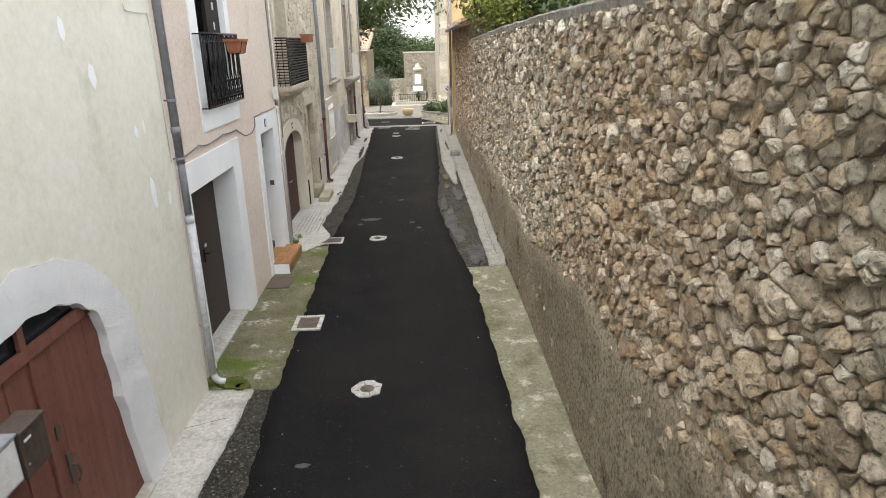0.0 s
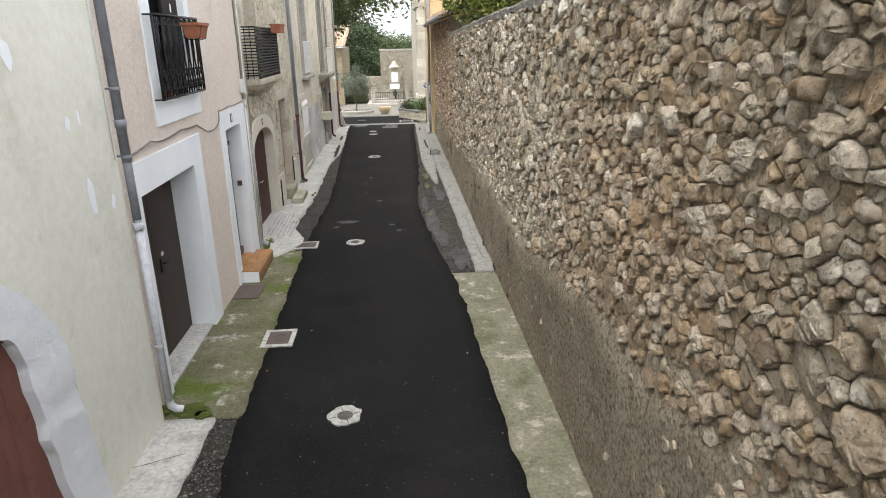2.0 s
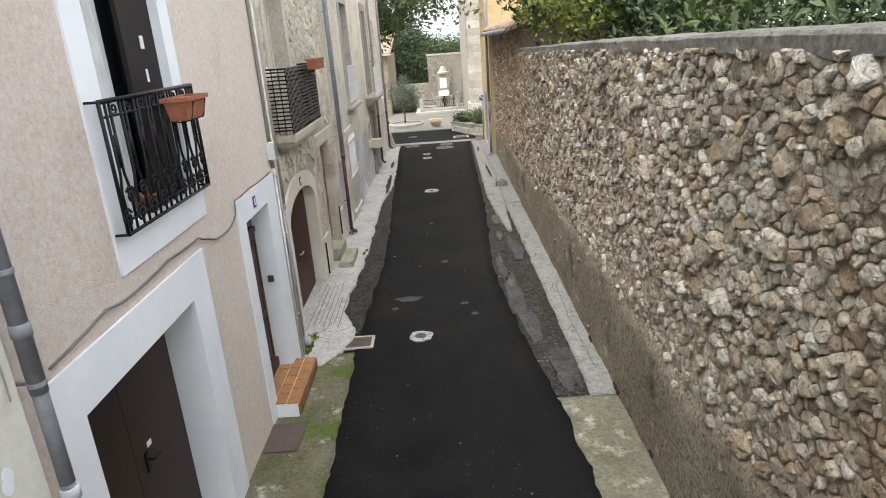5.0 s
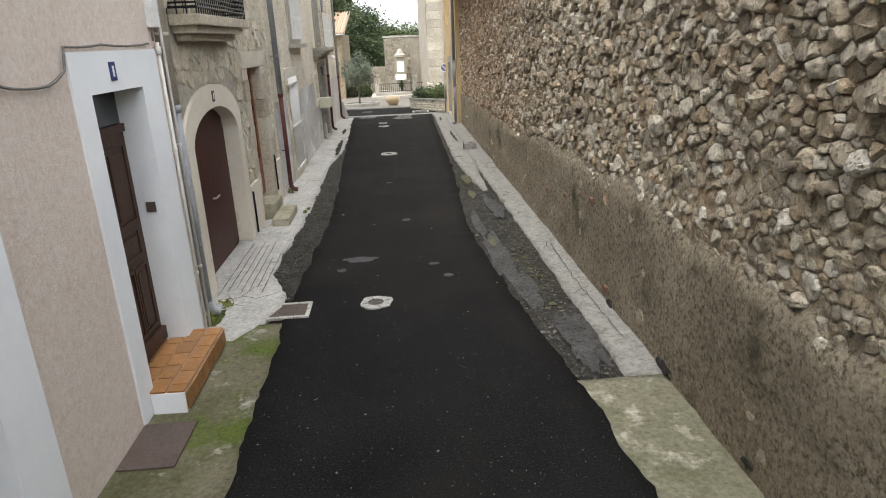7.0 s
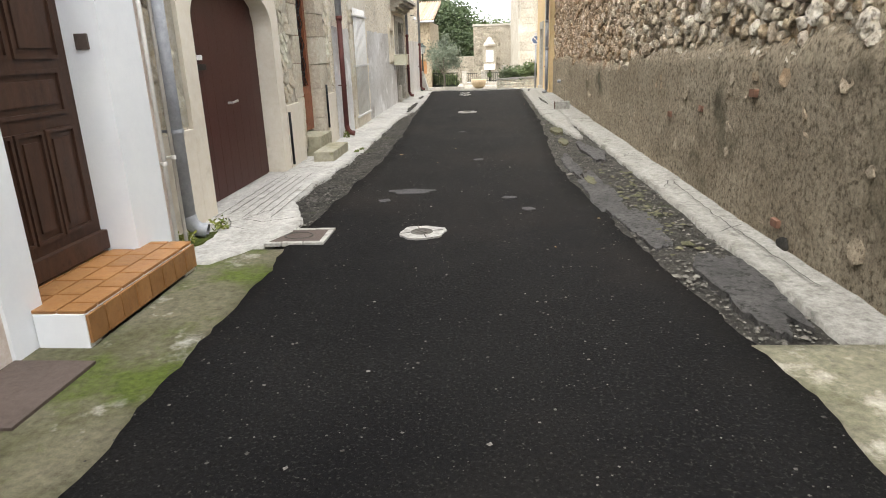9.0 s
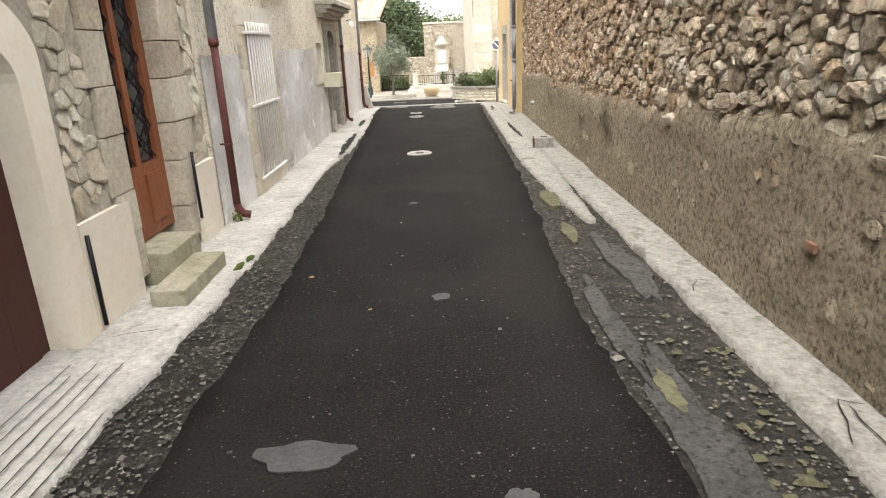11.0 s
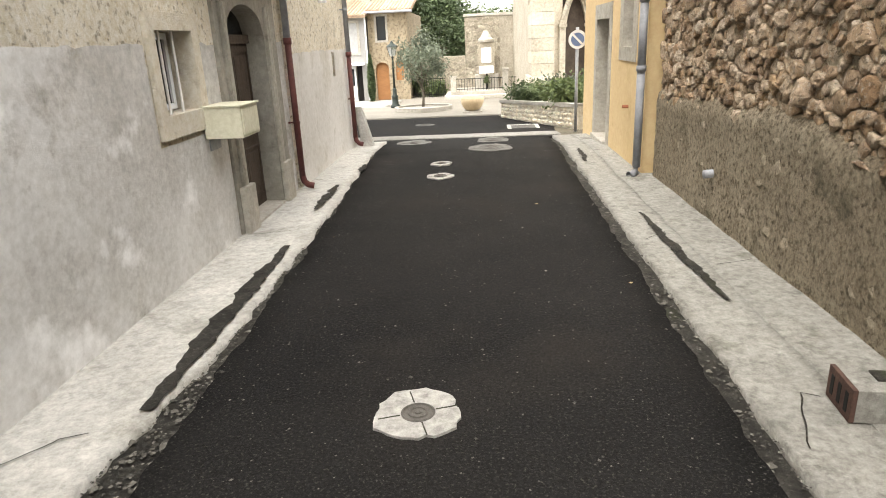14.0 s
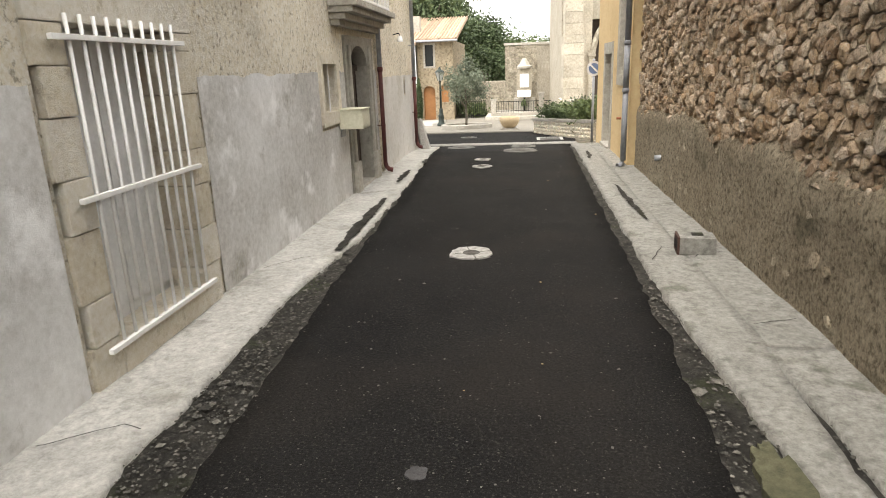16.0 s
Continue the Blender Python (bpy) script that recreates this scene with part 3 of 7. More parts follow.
ROAD_L = [(-8, -0.9), (5.2, -1.03), (7.6, -1.19), (10, -1.24), (13.0, -1.22), (15.4, -1.13), (17.5, -1.17), (20.3, -1.29), (25, -1.44), (29.6, -1.6)]
ROAD_R = [(-8, 1.5), (5.2, 1.42), (7.6, 1.35), (9.9, 1.3), (11.5, 1.1), (13.2, 0.95), (15.0, 0.84), (15.8, 0.87), (18, 0.97), (20, 1.02), (26, 1.08), (29.6, 1.15)]
WALL_L, WALL_R = -1.95, 1.88
tagged(strip("road", -8, 29.7, ROAD_L, ROAD_R, 0.0, asphalt_m, 0.05, 0.06, (0.05, 0.045), 10, 0.006), "dark worn asphalt lane with ragged edges", "road", kind="structure")
tagged(strip("gravel_verge", 12.4, 29.5, [(0, -1.75)], [(0, -1.0)], -0.022, gravel_m, 0.05, 0.08, (0.05, 0.02), 6, 0.02, seed=3), "crumbling gravel verge along the asphalt", "gravel", kind="structure")
tagged(strip("gravel_verge", 10.4, 29.5, [(0, 0.7)], [(0, 1.75)], -0.022, gravel_m, 0.05, 0.08, (0.03, 0.03), 8, 0.022, seed=4), "broken gravel and old asphalt beside the lane", "gravel", kind="structure")
tagged(strip("gravel_verge", -8, 7.0, [(0, -1.55)], [(0, -0.85)], -0.02, gravel_m, 0.05, 0.1, (0.04, 0.02), 6, 0.02, seed=6), "gritty broken verge along the asphalt", "gravel", kind="structure")
tagged(strip("pavement", -8, 6.95, [(0, -2.4)], [(0, -1.42), (5, -1.42), (6.9, -1.36)], 0.012, concrete_m, 0.06, 0.1, (0, 0.03), 6, 0.006, seed=8), "pale worn concrete pavement strip", "pavement", kind="structure")
tagged(strip("pavement", 6.96, 12.0, [(0, -2.5)], [(7, -1.12), (9, -1.16), (12, -1.22)], 0.006, mossy_m, 0.06, 0.08, (0, 0.05), 8, 0.008, seed=9), "concrete pavement grown over with green moss", "pavement", kind="structure")
tagged(strip("pavement", 11.7, 29.6, [(0, -2.6)], [(11.7, -1.62), (12.3, -1.32), (12.7, -1.30), (13.4, -1.58), (16, -1.5), (18, -1.52), (20, -1.55), (22, -1.4), (25, -1.46), (29.6, -1.62)], 0.018, concrete_m, 0.06, 0.07, (0, 0.05), 8, 0.008, seed=10), "pale cracked concrete pavement", "pavement", kind="structure")
tagged(strip("pavement", -8, 10.6, [(-8, 1.45), (5, 1.40), (9.5, 1.28), (10.6, 1.22)], [(0, 2.0)], 0.008, olive_m, 0.06, 0.08, (0.04, 0), 6, 0.008, seed=11), "algae-stained concrete strip under the stone wall", "pavement", kind="structure")
tagged(strip("kerb_strip", 10.6, 19.2, [(10.6, 1.58), (14, 1.56), (19.2, 1.5)], [(0, 1.98)], 0.022, kerb_m, 0.07, 0.07, (0.025, 0), 4, 0.006, seed=12), "narrow pale cracked concrete strip under the wall", "pavement", kind="structure")
tagged(strip("kerb_strip", 19.2, 29.6, [(0, 1.52)], [(0, 1.98)], 0.03, kerb_m, 0.07, 0.07, (0.018, 0), 4, 0.006, seed=13), "pale concrete strip beside the wall", "pavement", kind="structure")
tagged(strip("kerb_strip", 17.0, 29.6, [(17, 1.34), (18, 1.24), (20, 1.13), (26, 1.18), (29.6, 1.22)], [(17, 1.42), (18.6, 1.46), (19.4, 1.545), (29.6, 1.545)], 0.022, kerb_m, 0.06, 0.07, (0.03, 0.02), 4, 0.008, seed=14), "pale worn concrete gutter slab", "pavement", kind="structure")
tagged(strip("road_edge_line", 29.95, 30.65, [(0, -2.6)], [(0, 1.4)], 0.012, kerb_m, 0.05, 0.08, (0.0, 0.0), 30, 0.004, seed=15), "pale concrete channel across the lane's mouth", "kerb", kind="structure")
tagged(strip("road", 29.6, 37.0, [(29.6, -1.9), (30.4, -3.0), (31.5, -14), (37, -14)], [(29.6, 1.3), (32, 1.5), (33.5, 1.1), (35.8, 0.55), (37, 0.5)], 0.0, asphalt_m, 0.05, 0.1, (0.0, 0.02), 24, 0.006, seed=16), "dark asphalt of the crossing street", "road", kind="structure")
tagged(strip("plaza", 36.8, 62, [(0, -30)], [(36, 0.6), (37, 1.0), (38, 20), (62, 20)], 0.03, plaza_m, 0.08, 0.3, (0.0, 0.0), 30, 0.01, seed=17), "pale gravelled village square", "square", kind="structure")
tagged(strip("pavement", 45.5, 50.6, [(45.5, -4.6), (46.5, -7.0), (50, -30)], [(45.5, -3.9), (50.6, -3.9)], 0.14, concrete_m, 0.14, 0.2, (0.0, 0.05), 6, 0.006, seed=18), "raised pale pavement before the far houses", "pavement", kind="structure")


# ---- the left row of houses ----
def house(name, label, x, y0, y1, height, material, holes, depth=7.0):
    h = thing(name, label, "house", at=(x, (y0 + y1) / 2, 0))
    inv = Matrix.Translation((-x, -(y0 + y1) / 2, 0))
    bm = pierced(bmesh.new(), x, x - 0.45, y0, y1, -0.1, height, holes)
    bm.transform(inv)
    part("front_wall", bm, material, h)
    bm = bmesh.new()
    box(bm, x - depth, x - depth + 0.3, y0 + 0.01, y1 - 0.01, -0.1, height)
    box(bm, x - depth + 0.3, x - 0.46, y0 + 0.01, y0 + 0.25, -0.1, height)
    box(bm, x - depth + 0.3, x - 0.46, y1 - 0.25, y1 - 0.01, -0.1, height)
    bm.transform(inv)
    part("back_and_side_walls", bm, material, h)
    bm = bmesh.new()
    hexa(bm, [(x + 0.3, y0, height), (x - depth, y0, height + 1.4), (x - depth, y1, height + 1.4), (x + 0.3, y1, height),
              (x + 0.3, y0, height + 0.12), (x - depth, y0, height + 1.52), (x - depth, y1, height + 1.52), (x + 0.3, y1, height + 0.12)])
    bm.transform(inv)
    part("roof", bm, rooftile_m, h, "clay tile roof")
    # near-black sheet added inside as painted room shade
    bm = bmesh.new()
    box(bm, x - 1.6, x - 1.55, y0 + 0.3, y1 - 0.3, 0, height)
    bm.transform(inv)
    part("inner_wall", bm, hollow_shade_m, h)
    return h, inv


def add(h, inv, name, bm, material, label="", smooth=False, parent=None):
    bm.transform(inv)
    return part(name, bm, material, parent or h, label, smooth)


def surround(h, inv, name, xf, xb, outer, opening, material, label=""):
    """A frame of masonry filling the hole 'outer' round the clear opening."""
    ya, yb, za, zb = outer
    return add(h, inv, name, pierced(bmesh.new(), xf, xb, ya, yb, za, zb, [opening]), material, label)


def downpipe(h, inv, y, x, joints, spout=True):
    """A wall pipe in lengths (z from, z to, radius, material), with collars and a turned-out foot."""
    for z0, z1, r, mat in joints:
        bm = bmesh.new()
        tube(bm, [(x, y, z1), (x, y, z0)], r, 14)
        add(h, inv, "downpipe", bm, mat, smooth=True)
        bm = bmesh.new()
        lathe(bm, [(r + 0.001, -0.035), (r + 0.010, -0.03), (r + 0.010, 0.03), (r + 0.001, 0.035)], 14, (x, y, z1 - 0.06))
        add(h, inv, "pipe_collar", bm, mat, smooth=True)
        for zc in np.arange(z0 + 0.6, z1 - 0.3, 1.1):
            bm = bmesh.new()
            lathe(bm, [(r + 0.001, -0.012), (r + 0.006, -0.011), (r + 0.006, 0.011), (r + 0.001, 0.012)], 14, (x, y, zc))
            box(bm, x - 0.14, x - r, y - 0.008, y + 0.008, zc - 0.008, zc + 0.008)
            add(h, inv, "pipe_bracket", bm, mat)
    if spout:
        z0, r, mat = joints[-1][0], joints[-1][2], joints[-1][3]
        bm = bmesh.new()
        tube(bm, [(x, y, z0 + 0.02), (x + 0.012, y + 0.004, z0 - 0.04), (x + 0.05, y + 0.02, z0 - 0.085), (x + 0.11, y + 0.03, z0 - 0.1)], r * 1.05, 14, caps=False)
        add(h, inv, "pipe_spout", bm, mat, smooth=True)


def spiral(cy, cz, r, turns, start, sign=1, n=18, x=0.0):
    return [(x, cy + r * (1 - 0.85 * k / n) * math.cos(start + sign * 2 * math.pi * turns * k / n), cz + r * (1 - 0.85 * k / n) * math.sin(start + sign * 2 * math.pi * turns * k / n)) for k in range(n + 1)]


def number_plate(h, inv, x, y, z, material=None):
    bm = box(bmesh.new(), x, x + 0.008, y - 0.045, y + 0.045, z - 0.06, z + 0.06, 0.003)
    p = add(h, inv, "number_plate", bm, material or blue_m, "small blue enamel plate with a pale bar")
    bm = box(bmesh.new(), x + 0.008, x + 0.011, y - 0.012, y + 0.012, z - 0.035, z + 0.035)
    bm.transform(inv)
    part("bar", bm, white_plain_m, p)


def ragged_coat(x, y0, y1, ztop, holes, seed, rag=0.05):
    """A thin coat of plaster on a wall facing +x, with an uneven upper edge, left open at the holes."""
    bm = bmesh.new()
    cuts = sorted({y0 + (y1 - y0) * k / 160 for k in range(161)} | {h[0] for h in holes} | {h[1] for h in holes})

    def top(y):
        return ztop + rag * (noise.noise((y * 0.8, seed, 0)) + 0.6 * noise.noise((y * 3.3, seed, 1)) + 0.4 * noise.noise((y * 11, seed, 2)))

    for a, b in zip(cuts, cuts[1:]):
        if b - a < 1e-4:
            continue
        spans, low = [], -0.08
        for h in sorted((h for h in holes if h[0] < (a + b) / 2 < h[1]), key=lambda h: h[2]):
            spans.append((low, low, h[2], h[2]))
            low = h[3]
        if low < min(top(a), top(b)):
            spans.append((low, low, top(b), top(a)))
        for la, lb, tb, ta in spans:
            if tb - lb < 0.002:
                continue
            v = [bm.verts.new(q) for q in ((x, a, la), (x, b, lb), (x, b, tb), (x, a, ta))]
            bm.faces.new(v)
    bmesh.ops.remove_doubles(bm, verts=bm.verts, dist=1e-4)
    return bm


# house with cream plaster and the arched brown door
XA, XF = -1.93, -1.85
HA, IA = house("house", "cream plastered house with a white-edged arched doorway", XF, -8.0, 6.98, 7.6, cream_m, [(3.06, 5.70, -0.1, 2.29, 1.09)])
bm = bmesh.new()
rng = random.Random(5)


def arch_edge(ry, rz, zc, flare, jit, seed):
    """Points up one jamb, over the arch and down the other, with a worn wavering line."""
    pts = [(4.38 + ry + flare * (1 - q / 12) ** 1.5, -0.1 + (zc + 0.1) * q / 12) for q in range(12)]
    pts += [(4.38 + ry * math.cos(math.pi * q / 40), zc + rz * math.sin(math.pi * q / 40)) for q in range(41)]
    pts += [(4.38 - ry - flare * (1 - q / 12) ** 1.5, -0.1 + (zc + 0.1) * q / 12) for q in range(11, -1, -1)]
    return [(y + jit * noise.noise((y * 6, z * 6, seed)) + 0.5 * jit * noise.noise((y * 17, z * 17, seed)), z + jit * noise.noise((y * 6, z * 6, seed + 3))) for y, z in pts]


inner, outer = arch_edge(0.84, 0.5, 1.5, 0.26, 0.03, 1), arch_edge(1.32, 1.09, 1.2, 0.2, 0.05, 2)
mid = [((a[0] + b[0]) / 2, (a[1] + b[1]) / 2) for a, b in zip(inner, outer)]
rows = []
for line, x, j in ((inner, XF - 0.10, 0.0), (inner, XF + 0.012, 0.012), (mid, XF + 0.014, 0.014), (outer, XF + 0.008, 0.008), (outer, XF - 0.03, 0.0)):
    rows.append([bm.verts.new((x + j * noise.noise((y * 5, z * 5, 3)), y, z)) for y, z in line])
for u, v in zip(rows, rows[1:]):
    for k in range(len(u) - 1):
        bm.faces.new((u[k], u[k + 1], v[k + 1], v[k]))
add(HA, IA, "arch_surround", bm, whitewash_m, "rough whitewashed band round the arch")
XD0 = XF - 0.06
DA = add(HA, IA, "door", box(bmesh.new(), XD0 - 0.03, XD0 - 0.012, 3.25, 5.5, 0.02, 1.76), brown_door_m, "weathered red-brown boarded double door")
for k in range(10):
    a = 3.27 + k * 0.222
    bm = box(bmesh.new(), XD0 - 0.012, XD0, a + 0.001, a + 0.221, 0.02, 1.75, 0.003)
    bm.transform(IA)
    part("board", bm, brown_door_m, DA)
for y0, y1, z0, z1, d in ((3.5, 5.26, 1.74, 1.82, 0.035), (4.40, 4.47, 0.03, 1.74, 0.02), (4.34, 4.40, 1.82, 2.0, 0.03), (4.16, 4.20, 0.03, 1.74, 0.008)):
    bm = box(bmesh.new(), XD0 + 0.001, XD0 + d, y0, y1, z0, z1, 0.005)
    bm.transform(IA)
    part("door_rail", bm, brown_door_m, DA)
bm = box(bmesh.new(), XD0 - 0.03, XD0 - 0.02, 3.5, 5.26, 1.77, 2.02)
bm.transform(IA)
part("fanlight_pane", bm, glass_m, DA, "dark fanlight glass")
bm = box(bmesh.new(), XD0 + 0.001, XD0 + 0.014, 4.55, 4.60, 0.72, 0.95, 0.004)
bm.transform(IA)
part("lock_plate", bm, rust_plate_m, DA)
bm = box(bmesh.new(), XD0 + 0.001, XD0 + 0.012, 4.50, 4.55, 1.10, 1.2, 0.004)
bm.transform(IA)
part("lock_plate", bm, rust_plate_m, DA)
bm = tube(bmesh.new(), [(XD0 + 0.01, 4.575, 0.86), (XD0 + 0.05, 4.575, 0.86), (XD0 + 0.055, 4.59, 0.78), (XD0 + 0.03, 4.59, 0.72)], 0.009, 8)
bm.transform(IA)
part("door_handle", bm, rust_plate_m, DA, "worn iron lock plate and handle")
bm = box(bmesh.new(), XF - 0.4, XF + 0.05, 3.2, 5.45, -0.05, 0.022, 0.01)
add(HA, IA, "threshold", bm, grey_stone_m, "worn stone threshold")
downpipe(HA, IA, 7.05, XA + 0.125, [(2.45, 7.6, 0.040, dark_pipe_m), (1.9, 2.83, 0.036, dark_pipe_m), (0.14, 1.95, 0.036, pale_pipe_m)])

# house with beige roughcast, garage door, balcony window and panelled door
HB, IB = house("house", "beige roughcast house with white door and window surrounds", XA, 6.98, 11.95, 7.6, pink_m,
               [(7.24, 9.44, -0.1, 2.37, 0), (8.18, 9.68, 2.6, 5.2, 0), (10.42, 11.86, -0.1, 2.5, 0)])
surround(HB, IB, "garage_surround", XA + 0.018, XA - 0.45, (7.24, 9.44, -0.1, 2.37), (7.48, 9.1, -0.1, 2.05, 0), white_m, "white painted garage surround")
surround(HB, IB, "window_surround", XA + 0.018, XA - 0.45, (8.18, 9.68, 2.6, 5.2), (8.42, 9.50, 2.82, 5.0, 0), white_m, "white painted window surround")
surround(HB, IB, "door_surround", XA + 0.018, XA - 0.45, (10.42, 11.86, -0.1, 2.5), (10.64, 11.48, -0.1, 2.24, 0), white_m, "white painted door surround")
G = add(HB, IB, "garage_door", box(bmesh.new(), XA - 0.35, XA - 0.32, 7.46, 9.11, 0.03, 2.1), garage_m, "plain dark brown garage door")
for k in range(2):
    bm = box(bmesh.new(), XA - 0.32, XA - 0.28, 7.47 + k * 0.815, 7.47 + k * 0.815 + 0.81, 0.03, 2.1, 0.004)
    bm.transform(IB)
    part("leaf", bm, garage_m, G)
bm = box(bmesh.new(), XA - 0.28, XA - 0.265, 8.40, 8.45, 0.98, 1.14, 0.003)
bm.transform(IB)
part("lock_plate", bm, iron_m, G)
bm = tube(bmesh.new(), [(XA - 0.265, 8.425, 1.08), (XA - 0.22, 8.425, 1.08), (XA - 0.215, 8.52, 1.08)], 0.009, 8)
bm.transform(IB)
part("door_handle", bm, iron_m, G, "dark iron handle")
bm = box(bmesh.new(), XA - 0.28, XA - 0.272, 8.47, 8.53, 1.15, 1.19, 0.002)
bm.transform(IB)
part("sticker", bm, white_plain_m, G, "small pale notice with a red bar")
bm = box(bmesh.new(), XA - 0.42, XA - 0.02, 7.48, 9.1, -0.04, 0.03, 0.008)
add(HB, IB, "threshold", bm, concrete_m, "pale concrete threshold")


def panel_door(h, inv, x, y0, y1, z0, z1, material, panels, label, frame=0.055, name="door"):
    """A framed leaf facing +x: frame, field and raised panels (y from, y to, z from, z to in parts of the leaf)."""
    d = add(h, inv, name, box(bmesh.new(), x - 0.05, x, y0, y1, z0, z1, 0.003), material, label)
    for a, b, c, e in panels:
        ya, yb, za, zb = y0 + a * (y1 - y0), y0 + b * (y1 - y0), z0 + c * (z1 - z0), z0 + e * (z1 - z0)
        bm = bmesh.new()
        w = 0.018
        for q in ((ya, ya + w, za, zb), (yb - w, yb, za, zb), (ya + w, yb - w, za, za + w), (ya + w, yb - w, zb - w, zb)):
            box(bm, x, x + 0.014, *q)
        box(bm, x, x + 0.010, ya + 0.05, yb - 0.05, za + 0.05, zb - 0.05, 0.004)
        bm.transform(inv)
        part("door_panel", bm, material, d)
    return d


D3 = panel_door(HB, IB, XA - 0.19, 10.64, 11.48, 0.22, 1.92, dark_wood_m,
                [(0.08, 0.48, 0.60, 0.95), (0.52, 0.92, 0.60, 0.95), (0.12, 0.88, 0.44, 0.57), (0.08, 0.36, 0.08, 0.40), (0.38, 0.62, 0.08, 0.40), (0.64, 0.92, 0.08, 0.40)], "dark brown panelled wooden door")
bm = box(bmesh.new(), XA - 0.21, XA - 0.15, 10.64, 11.48, 0.19, 0.30, 0.008)
bm.transform(IB)
part("weather_board", bm, dark_wood_m, D3)
bm = box(bmesh.new(), XA - 0.21, XA - 0.17, 10.64, 11.48, 1.92, 1.98, 0.006)
bm.transform(IB)
part("transom", bm, dark_wood_m, D3)
bm = box(bmesh.new(), XA - 0.205, XA - 0.20, 10.64, 11.48, 1.98, 2.25)
bm.transform(IB)
part("transom_pane", bm, glass_m, D3, "dark transom glass")
bm = box(bmesh.new(), XA - 0.19, XA - 0.18, 10.70, 10.74, 0.95, 1.2, 0.003)
bm.transform(IB)
part("lock_plate", bm, iron_m, D3)
bm = tube(bmesh.new(), [(XA - 0.18, 10.72, 1.1), (XA - 0.135, 10.72, 1.1), (XA - 0.13, 10.82, 1.1)], 0.008, 8)
bm.transform(IB)
part("door_handle", bm, iron_m, D3, "dark iron handle")
number_plate(HB, IB, XA + 0.018, 11.0, 2.37)
bm = box(bmesh.new(), XA - 0.12, XA - 0.05, 11.465, 11.48, 1.28, 1.36, 0.004)
add(HB, IB, "doorbell", bm, rust_plate_m, "small brass bell plate on the reveal")
downpipe(HB, IB, 11.9, XA + 0.03, [(0.0, 2.55, 0.013, white_cable_m)], spout=False)
bm = box(bmesh.new(), XA, XA + 0.07, 11.83, 11.93, 2.66, 2.86, 0.006)
add(HB, IB, "junction_box", bm, shutter_m, "small grey meter box")

# tiled step before the panelled door
ST = thing("door_step", "white step faced with orange terracotta tiles", "step", at=(XA, 11.1, 0))
IS = Matrix.Translation((-XA, -11.1, 0))
bm = box(bmesh.new(), XA - 0.18, XA + 0.262, 10.645, 11.475, 0.0, 0.168)
bm.transform(IS)
part("step_core", bm, white_m, ST)
bm = box(bmesh.new(), XA + 0.022, XA + 0.262, 10.56, 11.62, 0.0, 0.166, 0.004)
bm.transform(IS)
part("step_core", bm, white_m, ST)
tb = box(bmesh.new(), -0.0635, 0.0635, -0.0955, 0.0955, 0.0, 0.014, 0.003)
tile_mesh = bpy.data.meshes.new("tile")
tb.to_mesh(tile_mesh)
tb.free()
tile_mesh.materials.append(tile_m)
for r in range(4):
    row_x = XA + 0.20 - r * 0.137
    span = (10.56, 11.62) if r < 2 else (10.645, 11.475)
    yy = span[0] + (0.0 if r % 2 else -0.1)
    while yy < span[1] - 0.02:
        a, b = max(yy, span[0]), min(yy + 0.2, span[1])
        if b - a > 0.03:
            o = new("tile", tile_mesh)
            o.parent = ST
            o.location = (row_x - XA, (a + b) / 2 - 11.1, 0.168)
            o.scale = (1, (b - a - 0.009) / 0.191, 1)
        yy += 0.203
for k in range(8):
    o = new("tile", tile_mesh)
    o.parent = ST
    o.rotation_euler = (0, radians(90), 0)
    o.location = (0.263, 10.625 + k * 0.133 - 11.1, 0.095)
    o.scale = (1.05, 0.645, 1)
bm = box(bmesh.new(), -1.92, -1.56, 9.92, 10.42, 0.0, 0.018, 0.004)
TR = tagged(link("access_plate", bm, rust_plate_m), "rusty brown steel access plate on the mossy pavement", "metal plate")

# iron balcony railing and flower box
RX, RY0, RY1, RZ0, RZ1 = XA + 0.10, 8.20, 9.64, 2.86, 3.66
RL = thing("balcony_railing", "black wrought-iron window railing with scrolls", "railing", at=(RX, 8.92, 2.86))
IR = Matrix.Translation((-RX, -8.92, -2.86))


def rail_part(name, pts, r, seg=6):
    bm = tube(bmesh.new(), pts, r, seg)
    bm.transform(IR)
    part(name, bm, iron_m, RL, smooth=True)


